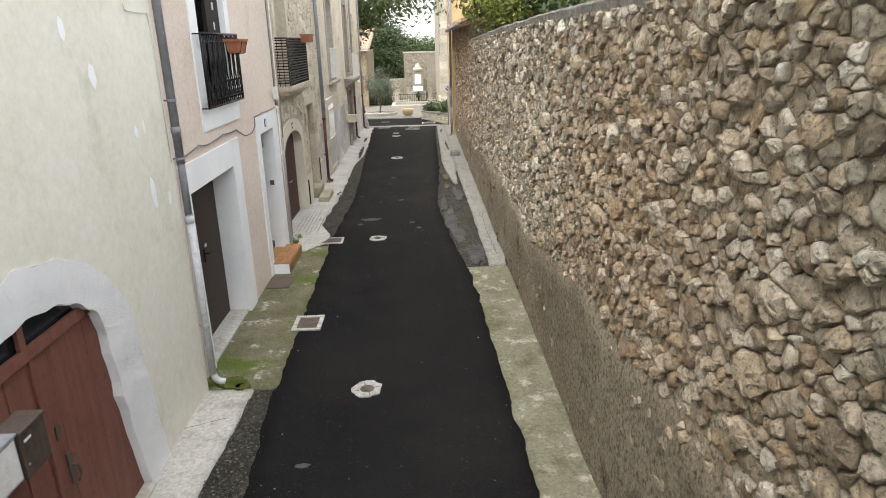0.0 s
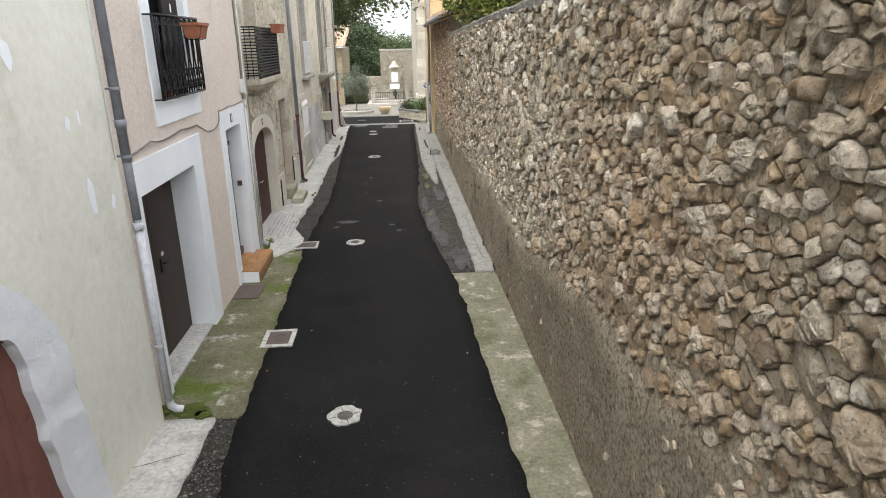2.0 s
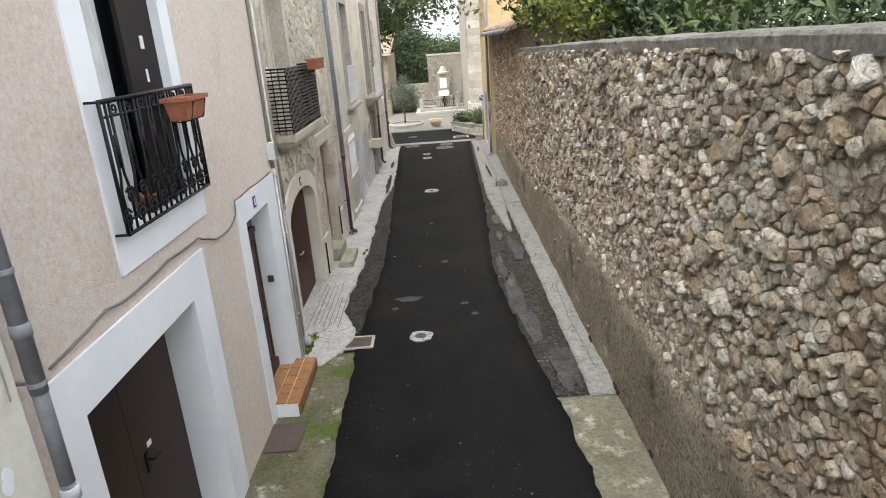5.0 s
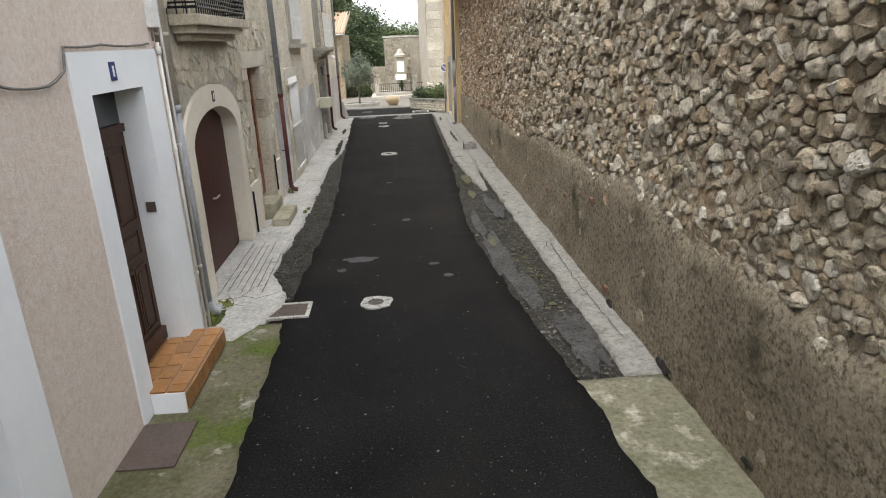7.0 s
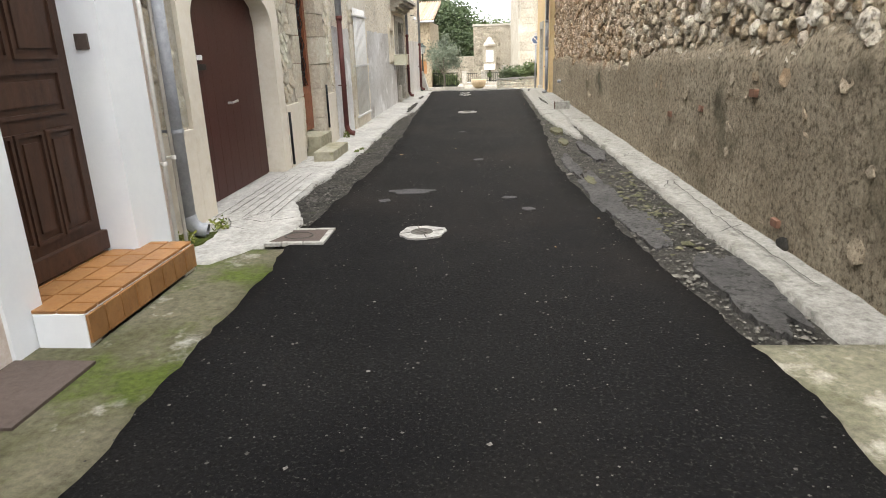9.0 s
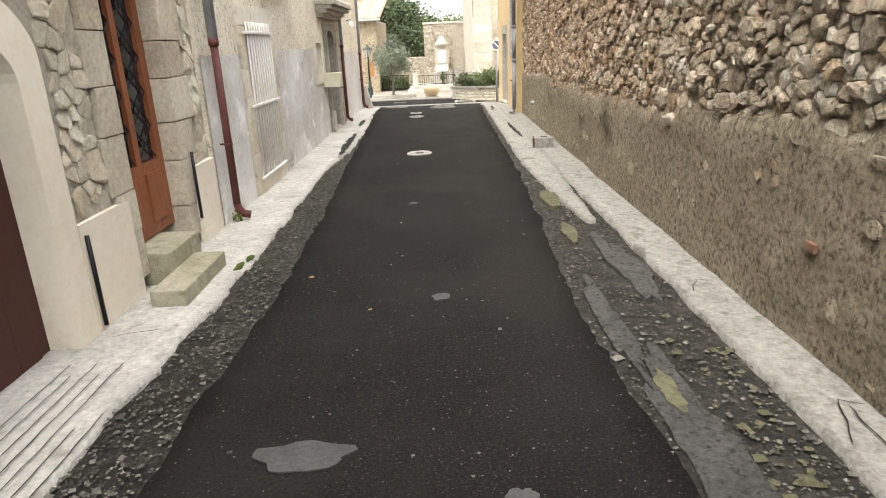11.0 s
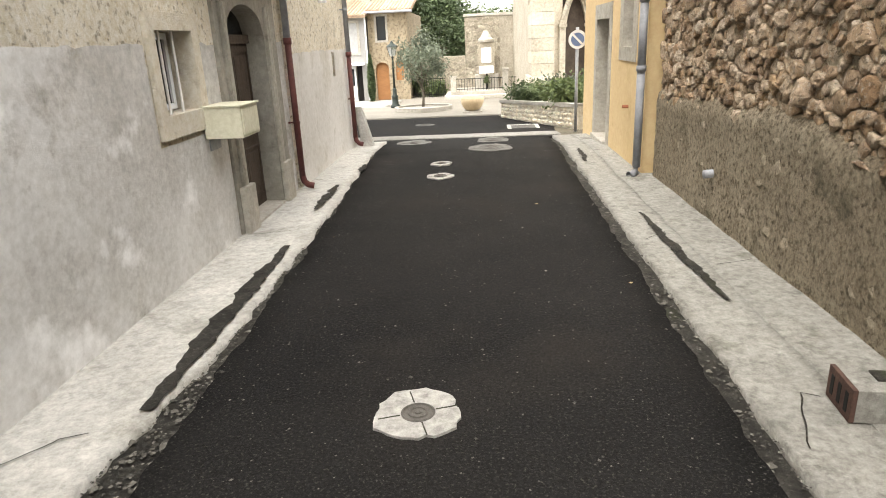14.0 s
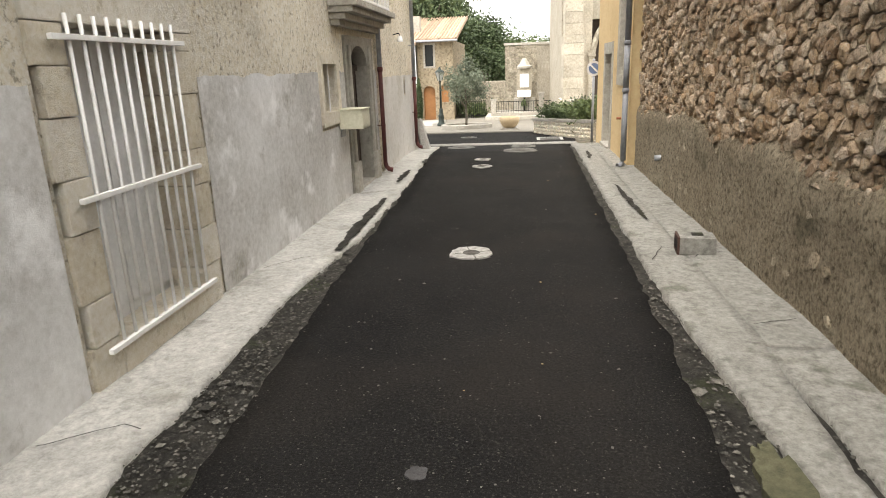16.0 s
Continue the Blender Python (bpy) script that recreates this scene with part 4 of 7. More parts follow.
for z, r in ((RZ0, 0.012), (RZ1, 0.016), (RZ1 - 0.09, 0.008), (RZ0 + 0.08, 0.008)):
    rail_part("rail", [(RX, RY0, z), (RX, RY1, z)], r)
for y in (RY0, RY1):
    rail_part("post", [(RX, y, RZ0), (RX, y, RZ1)], 0.012)
    rail_part("stay", [(RX, y, RZ1), (XA, y, RZ1)], 0.009)
    rail_part("stay", [(RX, y, RZ0), (XA, y, RZ0)], 0.009)
for k in range(8):
    c = RY0 + 0.09 + k * 0.18
    rail_part("baluster", [(RX, c - 0.04, RZ0), (RX, c - 0.055, RZ0 + 0.25), (RX, c - 0.025, RZ0 + 0.36), (RX, c - 0.025, RZ1)], 0.009)
    rail_part("baluster", [(RX, c + 0.04, RZ0), (RX, c + 0.055, RZ0 + 0.25), (RX, c + 0.025, RZ0 + 0.36), (RX, c + 0.025, RZ1)], 0.009)
    rail_part("scroll", spiral(c - 0.05, RZ0 + 0.09, 0.065, 1.8, 0.5, 1, x=RX), 0.009)
    rail_part("scroll", spiral(c + 0.05, RZ0 + 0.22, 0.06, 1.8, 2.6, -1, x=RX), 0.009)
    rail_part("scroll", spiral(c + 0.07, RZ1 - 0.05, 0.05, 1.5, 1.5, 1, x=RX), 0.008)
    rail_part("rosette", [(RX + 0.004, c, RZ0 + 0.40 + 0.02 * (k % 2)), (RX + 0.006, c, RZ0 + 0.5), (RX + 0.004, c, RZ0 + 0.6)], 0.014, 6)
for y0, z0, ln, lab in ((9.02, 3.44, 0.40, "terracotta planter box hung on the railing"),):
    FB = thing("flower_box", lab, "planter", at=(RX + 0.1, y0 + ln / 2, z0))
    bm = bmesh.new()
    hexa(bm, [(-0.06, -ln / 2 + 0.02, 0), (0.06, -ln / 2 + 0.02, 0), (0.06, ln / 2 - 0.02, 0), (-0.06, ln / 2 - 0.02, 0), (-0.085, -ln / 2, 0.15), (0.085, -ln / 2, 0.15), (0.085, ln / 2, 0.15), (-0.085, ln / 2, 0.15)])
    bmesh.ops.bevel(bm, geom=bm.edges[:], offset=0.008, segments=2, affect="EDGES")
    part("box", bm, pot_m, FB)
    bm = bmesh.new()
    for q in ((-0.1, -0.075, -ln / 2 - 0.012, ln / 2 + 0.012), (0.075, 0.1, -ln / 2 - 0.012, ln / 2 + 0.012), (-0.075, 0.075, -ln / 2 - 0.012, -ln / 2 + 0.015), (-0.075, 0.075, ln / 2 - 0.015, ln / 2 + 0.012)):
        box(bm, q[0], q[1], q[2], q[3], 0.135, 0.165)
    part("rim", bm, pot_m, FB)
    bm = box(bmesh.new(), -0.075, 0.075, -ln / 2 + 0.02, ln / 2 - 0.02, 0.12, 0.14)
    part("soil", bm, dirt_m, FB)
    for s in (-0.3, 0.3):
        bm = tube(bmesh.new(), [(-0.1, s * ln, 0.17), (-0.09, s * ln, 0.0), (0.0, s * ln, -0.015), (0.07, s * ln, 0.0), (0.105, s * ln, 0.13)], 0.005, 6)
        part("hanger", bm, iron_m, FB)
# balcony window: dark leaf, curtain, glass
WB = add(HB, IB, "french_window", pierced(bmesh.new(), XA - 0.20, XA - 0.25, 8.44, 9.52, 2.82, 5.0, [(8.5, 8.94, 2.9, 4.93, 0), (9.02, 9.46, 2.9, 4.93, 0)]), white_m, "white french window frame")
for q in ((8.5, 8.94), (9.02, 9.46)):
    bm = box(bmesh.new(), XA - 0.23, XA - 0.222, q[0], q[1], 2.9, 4.93)
    bm.transform(IB)
    part("pane", bm, glass_m, WB)
bm = bmesh.new()
prev = None
for k in range(25):
    y = 8.62 + 0.013 * k
    x = XA - 0.185 + 0.012 * math.sin(k * 1.3)
    p = (bm.verts.new((x, y, 2.84)), bm.verts.new((x, y, 4.95)))
    if prev:
        bm.faces.new((prev[0], p[0], p[1], prev[1]))
    prev = p
bm.transform(IB)
part("curtain", bm, curtain_m, WB, "white net curtain")
for y0, y1 in ((8.45, 8.53), (9.0, 9.51)):
    bm = box(bmesh.new(), XA - 0.09, XA - 0.055, y0, y1, 2.84, 4.98, 0.004)
    bm.transform(IB)
    s = part("shutter", bm, black_wood_m, WB, "blackish brown wooden shutter leaf")
for z, w in ((3.95, 0.05), (3.72, 0.025)):
    bm = box(bmesh.new(), XA - 0.055, XA - 0.048, 9.25, 9.25 + w, z, z + 0.09, 0.002)
    bm.transform(IB)
    part("sticker", bm, white_plain_m, WB, "torn pale sticker")
POT = thing("flower_pot", "small terracotta pot on the window sill", "flower pot", at=(XA - 0.1, 8.95, 2.82))
part("pot", lathe(bmesh.new(), [(0.05, 0), (0.075, 0.11), (0.085, 0.115), (0.085, 0.14), (0.07, 0.14), (0.06, 0.12)], 14), pot_m, POT, smooth=True)

# cables along the beige house
cab = thing("cable", "thin grey cable sagging along the house wall", "cable", at=(XA, 9, 2.5))
IC = Matrix.Translation((-XA, -9, -2.5))
for pts in ([(7.3, 2.44), (7.9, 2.50), (8.2, 2.46), (8.8, 2.49), (9.4, 2.47), (9.6, 2.40), (9.8, 2.34), (10.15, 2.33), (10.36, 2.40), (10.4, 2.53), (10.9, 2.54), (11.5, 2.53), (11.85, 2.56)],
            [(11.85, 2.56), (11.86, 2.8), (11.88, 3.3), (11.87, 4.2), (11.88, 5.5)]):
    fine = [(XA + 0.022, a[0] + (b[0] - a[0]) * k / 3, a[1] + (b[1] - a[1]) * k / 3 - 0.008 * math.sin(math.pi * k / 3)) for a, b in zip(pts, pts[1:]) for k in range(3)]
    bm = tube(bmesh.new(), fine, 0.008, 6)
    bm.transform(IC)
    part("wire", bm, cable_m, cab, smooth=True)
cab2 = thing("cable", "thin pale cable across the cream plaster", "cable", at=(XF, 6.78, 3.89))
bm = tube(bmesh.new(), [(0.01, -0.35, -0.02), (0.012, -0.33, -0.07), (0.012, -0.15, -0.08), (0.012, 0.1, -0.075), (0.012, 0.14, -0.3), (0.012, 0.13, -1.4)], 0.004, 6)
part("wire", bm, white_cable_m, cab2, smooth=True)

# letter boxes on posts by the arched door
LB = thing("letter_box", "brown metal letter box hung on the arched door", "letter box", at=(XD0, 4.08, 1.21))
part("body", box(bmesh.new(), 0.008, 0.16, -0.12, 0.12, 0, 0.29, 0.006), old_wood_m, LB)
part("lid", box(bmesh.new(), 0.008, 0.175, -0.125, 0.125, 0.29, 0.305, 0.004), rust_plate_m, LB)
part("name_slot", box(bmesh.new(), 0.16, 0.164, -0.085, -0.02, 0.22, 0.235), white_steel_m, LB, "pale name slot")
part("lock", lathe(bmesh.new(), [(0.009, 0), (0.009, 0.01)], 10, (0.162, -0.09, 0.08)), steel_m, LB)
LB2 = thing("letter_box", "grey metal letter box with a bluish front", "letter box", at=(XD0, 3.79, 1.24))
part("body", box(bmesh.new(), 0.008, 0.16, -0.14, 0.14, 0, 0.28, 0.006), zinc_m, LB2)
part("front", box(bmesh.new(), 0.16, 0.168, -0.12, 0.12, 0.02, 0.26, 0.003), shutter_m, LB2)
part("lid", box(bmesh.new(), 0.008, 0.175, -0.145, 0.145, 0.28, 0.295, 0.004), zinc_m, LB2)

# stone house with arched garage and glazed door
XC = -2.10
HC, ICC = house("house", "old rubble-stone house with an arched garage and a small balcony", XC, 11.95, 17.3, 7.6, pale_mortar_m,
                [(12.72, 15.0, -0.1, 2.12, 0.5), (15.45, 17.02, -0.1, 2.42, 0), (13.1, 14.5, 2.82, 5.0, 0)])
bm = bmesh.new()
n = 24
for k in range(n):
    a0, a1 = math.pi * k / n, math.pi * (k + 1) / n

    def arc(a, ry, rz, zc):
        return 13.86 + ry * math.cos(a), zc + rz * math.sin(a)

    i0, i1 = arc(a0, 0.92, 0.36, 1.50), arc(a1, 0.92, 0.36, 1.50)
    o0, o1 = arc(a0, 1.13, 0.5, 1.61), arc(a1, 1.13, 0.5, 1.61)
    hexa(bm, [(XC + 0.03, *i0), (XC - 0.45, *i0), (XC - 0.45, *i1), (XC + 0.03, *i1), (XC + 0.03, *o0), (XC - 0.45, *o0), (XC - 0.45, *o1), (XC + 0.03, *o1)])
for s in (-1, 1):
    a, b = sorted((13.86 + s * 0.92, 13.86 + s * 1.13))
    za, zb = (1.50, 1.61) if s > 0 else (1.61, 1.50)
    hexa(bm, [(XC + 0.03, a, -0.1), (XC - 0.45, a, -0.1), (XC - 0.45, b, -0.1), (XC + 0.03, b, -0.1), (XC + 0.03, a, za), (XC - 0.45, a, za), (XC - 0.45, b, zb), (XC + 0.03, b, zb)])
bmesh.ops.remove_doubles(bm, verts=bm.verts, dist=1e-4)
add(HC, ICC, "arch_surround", bm, beige_plaster_m, "smooth beige plaster band round the garage arch")
G2 = add(HC, ICC, "garage_door", box(bmesh.new(), XC - 0.19, XC - 0.16, 12.9, 14.82, 0.015, 1.9), maroon_m, "dark maroon arched garage door")
for k in range(9):
    bm = box(bmesh.new(), XC - 0.16, XC - 0.14, 13.04 + k * 0.182, 13.04 + k * 0.182 + 0.1805, 0.02, 1.9, 0.002)
    bm.transform(ICC)
    part("board", bm, maroon_m, G2)
bm = tube(bmesh.new(), [(XC - 0.14, 13.85, 0.82), (XC - 0.10, 13.85, 0.82), (XC - 0.095, 13.97, 0.83)], 0.011, 8)
bm.transform(ICC)
part("door_handle", bm, steel_m, G2, "steel lever handle")
bm = box(bmesh.new(), XC - 0.14, XC - 0.127, 13.28, 13.46, 1.12, 1.17, 0.004)
bm.transform(ICC)
part("letter_slot", bm, iron_m, G2, "black letter flap")
bm = box(bmesh.new(), XC - 0.14, XC - 0.135, 13.32, 13.42, 1.2, 1.24, 0.001)
bm.transform(ICC)
part("name_label", bm, white_plain_m, G2, "pale name label")
number_plate(HC, ICC, XC + 0.03, 13.86, 1.98, rust_plate_m)
bm = pierced(bmesh.new(), XC + 0.034, XC + 0.002, 12.02, 12.72, -0.05, 0.72)
add(HC, ICC, "plaster_plinth", bm, beige_plaster_m, "smooth beige plaster plinth")
bm = pierced(bmesh.new(), XC + 0.034, XC + 0.002, 15.0, 15.62, -0.05, 0.69)
add(HC, ICC, "plaster_plinth", bm, beige_plaster_m, "smooth beige plaster plinth")
bm = pierced(bmesh.new(), XC + 0.05, XC + 0.002, 16.80, 17.28, -0.05, 0.69)
add(HC, ICC, "plaster_plinth", bm, beige_plaster_m, "smooth beige plaster plinth")
for y in (15.03, 16.78):
    bm = tube(bmesh.new(), [(XC + 0.05, y, 0.05 if y < 16 else 0.25), (XC + 0.05, y, 0.62 if y < 16 else 0.82)], 0.014, 8)
    add(HC, ICC, "iron_stay", bm, iron_m, "black iron bar", smooth=True)
# glazed door with cut-stone jambs
for side, (ya, yb) in enumerate(((15.45, 15.76), (16.62, 17.02))):
    zz = 0.12
    k = 0
    while zz < 2.2:
        hgt = (0.34, 0.28, 0.38, 0.31)[(k + side) % 4]
        z1 = min(zz + hgt, 2.2)
        o = 0.05 if (k + side) % 2 else 0.0
        bm = box(bmesh.new(), XC - 0.45, XC + 0.02 + 0.006 * (k % 2), ya + (o if side == 0 else 0), yb - (o if side else 0), zz, z1 - 0.006, 0.008)
        add(HC, ICC, "jamb_stone", bm, ashlar_m)
        zz, k = z1, k + 1
bm = box(bmesh.new(), XC - 0.45, XC + 0.03, 15.45, 17.02, 2.2, 2.42, 0.012)
add(HC, ICC, "lintel", bm, ashlar_m, "cut-stone lintel")
bm = box(bmesh.new(), XC - 0.45, XC - 0.02, 15.45, 15.55, -0.1, 2.2)
box(bm, XC - 0.45, XC - 0.02, 16.92, 17.02, -0.1, 2.2)
add(HC, ICC, "jamb_core", bm, pale_mortar_m)
GD = add(HC, ICC, "glazed_door", pierced(bmesh.new(), XC - 0.12, XC - 0.18, 15.76, 16.62, 0.27, 2.2, [(15.86, 16.15, 0.82, 2.1, 0), (16.23, 16.52, 0.82, 2.1, 0)]), red_wood_m, "varnished red-brown door with glass and iron grille")
for q in ((15.86, 16.15), (16.23, 16.52)):
    bm = box(bmesh.new(), XC - 0.162, XC - 0.155, q[0], q[1], 0.82, 2.1)
    bm.transform(ICC)
    part("pane", bm, glass_m, GD)
    bm = box(bmesh.new(), XC - 0.12, XC - 0.105, q[0] + 0.02, q[1] - 0.02, 0.36, 0.74, 0.006)
    bm.transform(ICC)
    part("door_panel", bm, red_wood_m, GD)
    for k in range(5):
        z = 0.84 + k * 0.25
        for a, b in ((q[0], q[1]), (q[1], q[0])):
            bm = tube(bmesh.new(), [(XC - 0.135, a, z), (XC - 0.13, (a + b) / 2, z + 0.125), (XC - 0.135, b, z + 0.25)], 0.007, 6)
            bm.transform(ICC)
            part("grille_bar", bm, iron_m, GD)
        bm = tube(bmesh.new(), spiral((q[0] + q[1]) / 2, z + 0.125, 0.05, 1.4, 0.4 * k, 1, x=XC - 0.128), 0.006, 6)
        bm.transform(ICC)
        part("grille_scroll", bm, iron_m, GD)
SS = thing("stone_steps", "two worn mossy stone steps at the glazed door", "steps", at=(XC, 16.2, 0))
IT = Matrix.Translation((-XC, -16.2, 0))
for q in ((XC - 0.15, XC + 0.18, 15.765, 16.34, 0.0, 0.26), (XC + 0.182, XC + 0.42, 15.35, 16.18, 0.0, 0.13)):
    bm = box(bmesh.new(), *q, 0.018)
    bm.transform(IT)
    part("step", bm, step_stone_m, SS)
downpipe(HC, ICC, 12.24, XC + 0.13, [(2.02, 7.6, 0.058, beige_pipe_m), (0.16, 2.06, 0.05, zinc_m)])
downpipe(HC, ICC, 12.02, XC + 0.20, [(0.02, 5.0, 0.012, white_cable_m)], spout=False)
# balcony with moulded slab and lattice railing
BX0, BX1, BY0, BY1 = XC + 0.01, XC + 0.30, 12.85, 14.9
BAL = thing("balcony", "small stone balcony with a black lattice railing", "balcony", at=(XC, 13.9, 2.6))
IBAL = Matrix.Translation((-XC, -13.9, -2.6))
bm = bmesh.new()
box(bm, BX0, BX1, BY0, BY1, 2.70, 2.80, 0.015)
box(bm, BX0, BX1 - 0.06, BY0 + 0.06, BY1 - 0.06, 2.63, 2.70, 0.012)
box(bm, BX0, BX1 - 0.15, BY0 + 0.14, BY1 - 0.14, 2.56, 2.63, 0.012)
bm.transform(IBAL)
part("slab", bm, ashlar_m, BAL)
rx = BX1 - 0.03
for a, b in (((rx, BY0 + 0.02), (rx, BY1 - 0.02)), ((rx, BY0 + 0.02), (XC, BY0 + 0.02)), ((rx, BY1 - 0.02), (XC, BY1 - 0.02))):
    for z in (2.86, 3.64):
        bm = tube(bmesh.new(), [(*a, z), (*b, z)], 0.013, 6)
        bm.transform(IBAL)
        part("rail", bm, iron_m, BAL)
    ln = math.hypot(a[0] - b[0], a[1] - b[1])
    m = max(3, int(ln / 0.075))
    for k in range(m + 1):
        f = k / m
        p = (a[0] + (b[0] - a[0]) * f, a[1] + (b[1] - a[1]) * f)
        bm = tube(bmesh.new(), [(*p, 2.80), (*p, 3.64)], 0.007, 5)
        bm.transform(IBAL)
        part("baluster", bm, iron_m, BAL)
    for z in np.arange(2.90, 3.62, 0.05):
        bm = tube(bmesh.new(), [(*a, z), (*b, z)], 0.010, 5)
        bm.transform(IBAL)
        part("lattice_bar", bm, iron_m, BAL)
FB2 = thing("flower_box", "terracotta planter box on the lattice railing", "planter", at=(rx + 0.09, 14.55, 3.56))
bm = box(bmesh.new(), -0.08, 0.08, -0.28, 0.28, 0, 0.15, 0.012)
part("box", bm, pot_m, FB2)
part("rim", box(bmesh.new(), -0.095, 0.095, -0.295, 0.295, 0.13, 0.16, 0.006), pot_m, FB2)
WC = surround(HC, ICC, "window_surround", XC + 0.02, XC - 0.45, (13.1, 14.5, 2.82, 5.0), (13.3, 14.3, 2.82, 4.8, 0), ashlar_m)
bm = box(bmesh.new(), XC - 0.3, XC - 0.25, 13.3, 14.3, 2.84, 4.8)
FW = add(HC, ICC, "french_window", bm, glass_m, "dark balcony window")
for y in (13.3, 13.77, 14.24):
    bm = box(bmesh.new(), XC - 0.25, XC - 0.2, y, y + 0.06, 2.84, 4.8)
    bm.transform(ICC)
    part("window_frame", bm, beige_plaster_m, FW)

# grey rendered house with barred window, small window and carved door
XD = -2.06
HD, ID = house("house", "weathered house, grey cement plaster below and rough lime plaster above", XD, 17.3, 25.62, 7.6, old_plaster_m,
               [(18.5, 19.98, -0.1, 2.08, 0), (22.76, 23.5, 0.98, 1.78, 0), (23.84, 25.36, -0.1, 2.02, 0), (19.6, 21.0, 2.5, 5.0, 0), (23.9, 25.1, 2.42, 5.0, 0)])
bm = ragged_coat(XD + 0.011, 17.32, 25.6, 1.58, [(18.46, 20.02, -0.08, 2.2), (22.72, 23.54, 0.94, 2.0), (23.81, 25.39, -0.08, 2.2)], 3.0)
add(HD, ID, "plaster_coat", bm, grey_plaster_m, "patchy smooth grey cement plaster")
# barred window: cut-stone surround in blocks
for side, (ya, yb) in enumerate(((18.5, 18.74), (19.74, 19.98))):
    zz, k = -0.05, 0
    while zz < 1.86:
        z1 = min(zz + (0.30, 0.24, 0.36, 0.27)[(k + 2 * side) % 4], 1.86)
        w = 0.03 * ((k + side) % 2)
        bm = box(bmesh.new(), XD - 0.45, XD + 0.026 + 0.006 * (k % 2), ya + (0 if side else w), yb - (w if side else 0), zz, z1 - 0.005, 0.009)
        add(HD, ID, "jamb_stone", bm, pale_ashlar_m)
        zz, k = z1, k + 1
bm = box(bmesh.new(), XD - 0.45, XD + 0.03, 18.5, 19.98, 1.86, 2.08, 0.01)
add(HD, ID, "lintel", bm, pale_ashlar_m, "cut-stone lintel")
bm = box(bmesh.new(), XD - 0.45, XD + 0.035, 18.74, 19.74, -0.08, 0.17, 0.01)
add(HD, ID, "sill", bm, pale_ashlar_m, "cut-stone sill")
bm = box(bmesh.new(), XD - 0.27, XD - 0.24, 18.74, 19.74, 0.17, 1.86)
box(bm, XD - 0.24, XD - 0.225, 18.74, 19.3, 0.17, 1.86, 0.005)
WD = add(HD, ID, "window_leaf", bm, shutter_m, "pale grey closed shutter behind the bars")
for y in (18.78, 19.26):
    bm = box(bmesh.new(), XD - 0.24, XD - 0.215, y, y + 0.44, 0.24, 1.8, 0.006)
    bm.transform(ID)
    part("window_panel", bm, shutter_m, WD)
GR = thing("window_grille", "white painted iron bars over the window", "window bars", at=(XD + 0.06, 19.27, 0.19))
IG = Matrix.Translation((-XD - 0.06, -19.27, -0.19))
for k in range(10):
    y = 18.74 + k * 0.106
    bm = tube(bmesh.new(), [(XD + 0.05, y, 0.2), (XD + 0.05, y, 1.90)], 0.010, 6)
    bm.transform(IG)
    part("bar", bm, white_steel_m, GR, smooth=True)
for z in (0.2, 1.01, 1.79):
    bm = box(bmesh.new(), XD + 0.045, XD + 0.075, 18.6, 19.8, z - 0.014, z + 0.014, 0.004)
    bm.transform(IG)
    part("cross_bar", bm, white_steel_m, GR)
# small window
surround(HD, ID, "small_window_surround", XD + 0.035, XD - 0.45, (22.76, 23.5, 0.98, 1.78), (22.85, 23.39, 1.13, 1.67, 0), pale_ashlar_m, "worn cut-stone window surround")
SW = add(HD, ID, "small_window", pierced(bmesh.new(), XD - 0.14, XD - 0.18, 22.84, 23.36, 1.14, 1.66, [(22.88, 23.08, 1.18, 1.62, 0), (23.12, 23.32, 1.18, 1.62, 0)]), white_m, "white window frame")
bm = box(bmesh.new(), XD - 0.165, XD - 0.158, 22.87, 23.33, 1.17, 1.63)
bm.transform(ID)
part("pane", bm, glass_m, SW)
for y in (23.0, 23.19):
    bm = tube(bmesh.new(), [(XD - 0.02, y, 1.13), (XD - 0.02, y, 1.67)], 0.009, 6)
    bm.transform(ID)
    part("bar", bm, white_steel_m, SW)
# carved arched door in moulded stone
surround(HD, ID, "door_surround", XD + 0.03, XD - 0.45, (23.84, 25.36, -0.1, 2.02), (24.06, 25.0, -0.1, 1.9, 0.26), grey_stone_m, "moulded grey stone door surround")
for off, w in ((0.03, 0.05), (0.10, 0.03)):
    for y in (24.06 - off - w, 25.0 + off):
        bm = box(bmesh.new(), XD + 0.03, XD + 0.06, y, y + w, 0.0, 1.9, 0.01)
        add(HD, ID, "door_moulding", bm, grey_stone_m)
for y in (23.86, 25.02):
    bm = box(bmesh.new(), XD + 0.03, XD + 0.09, y, y + 0.24, 0.0, 0.42, 0.015)
    add(HD, ID, "plinth_stone", bm, grey_stone_m)
D5 = panel_door(HD, ID, XD - 0.15, 24.06, 25.0, 0.04, 1.60, old_wood_m,
                [(0.05, 0.47, 0.44, 0.95), (0.53, 0.95, 0.44, 0.95), (0.05, 0.47, 0.06, 0.38), (0.53, 0.95, 0.06, 0.38)], "old carved dark wooden door with fanlight")
bm = box(bmesh.new(), XD - 0.19, XD - 0.12, 24.06, 25.0, 1.58, 1.66, 0.01)
bm.transform(ID)
part("transom", bm, old_wood_m, D5)
bm = box(bmesh.new(), XD - 0.18, XD - 0.17, 24.06, 25.0, 1.66, 1.92)
bm.transform(ID)
part("fanlight_pane", bm, glass_m, D5)
bm = box(bmesh.new(), XD - 0.25, XD + 0.05, 24.06, 25.0, -0.03, 0.04, 0.01)
add(HD, ID, "threshold", bm, grey_stone_m)
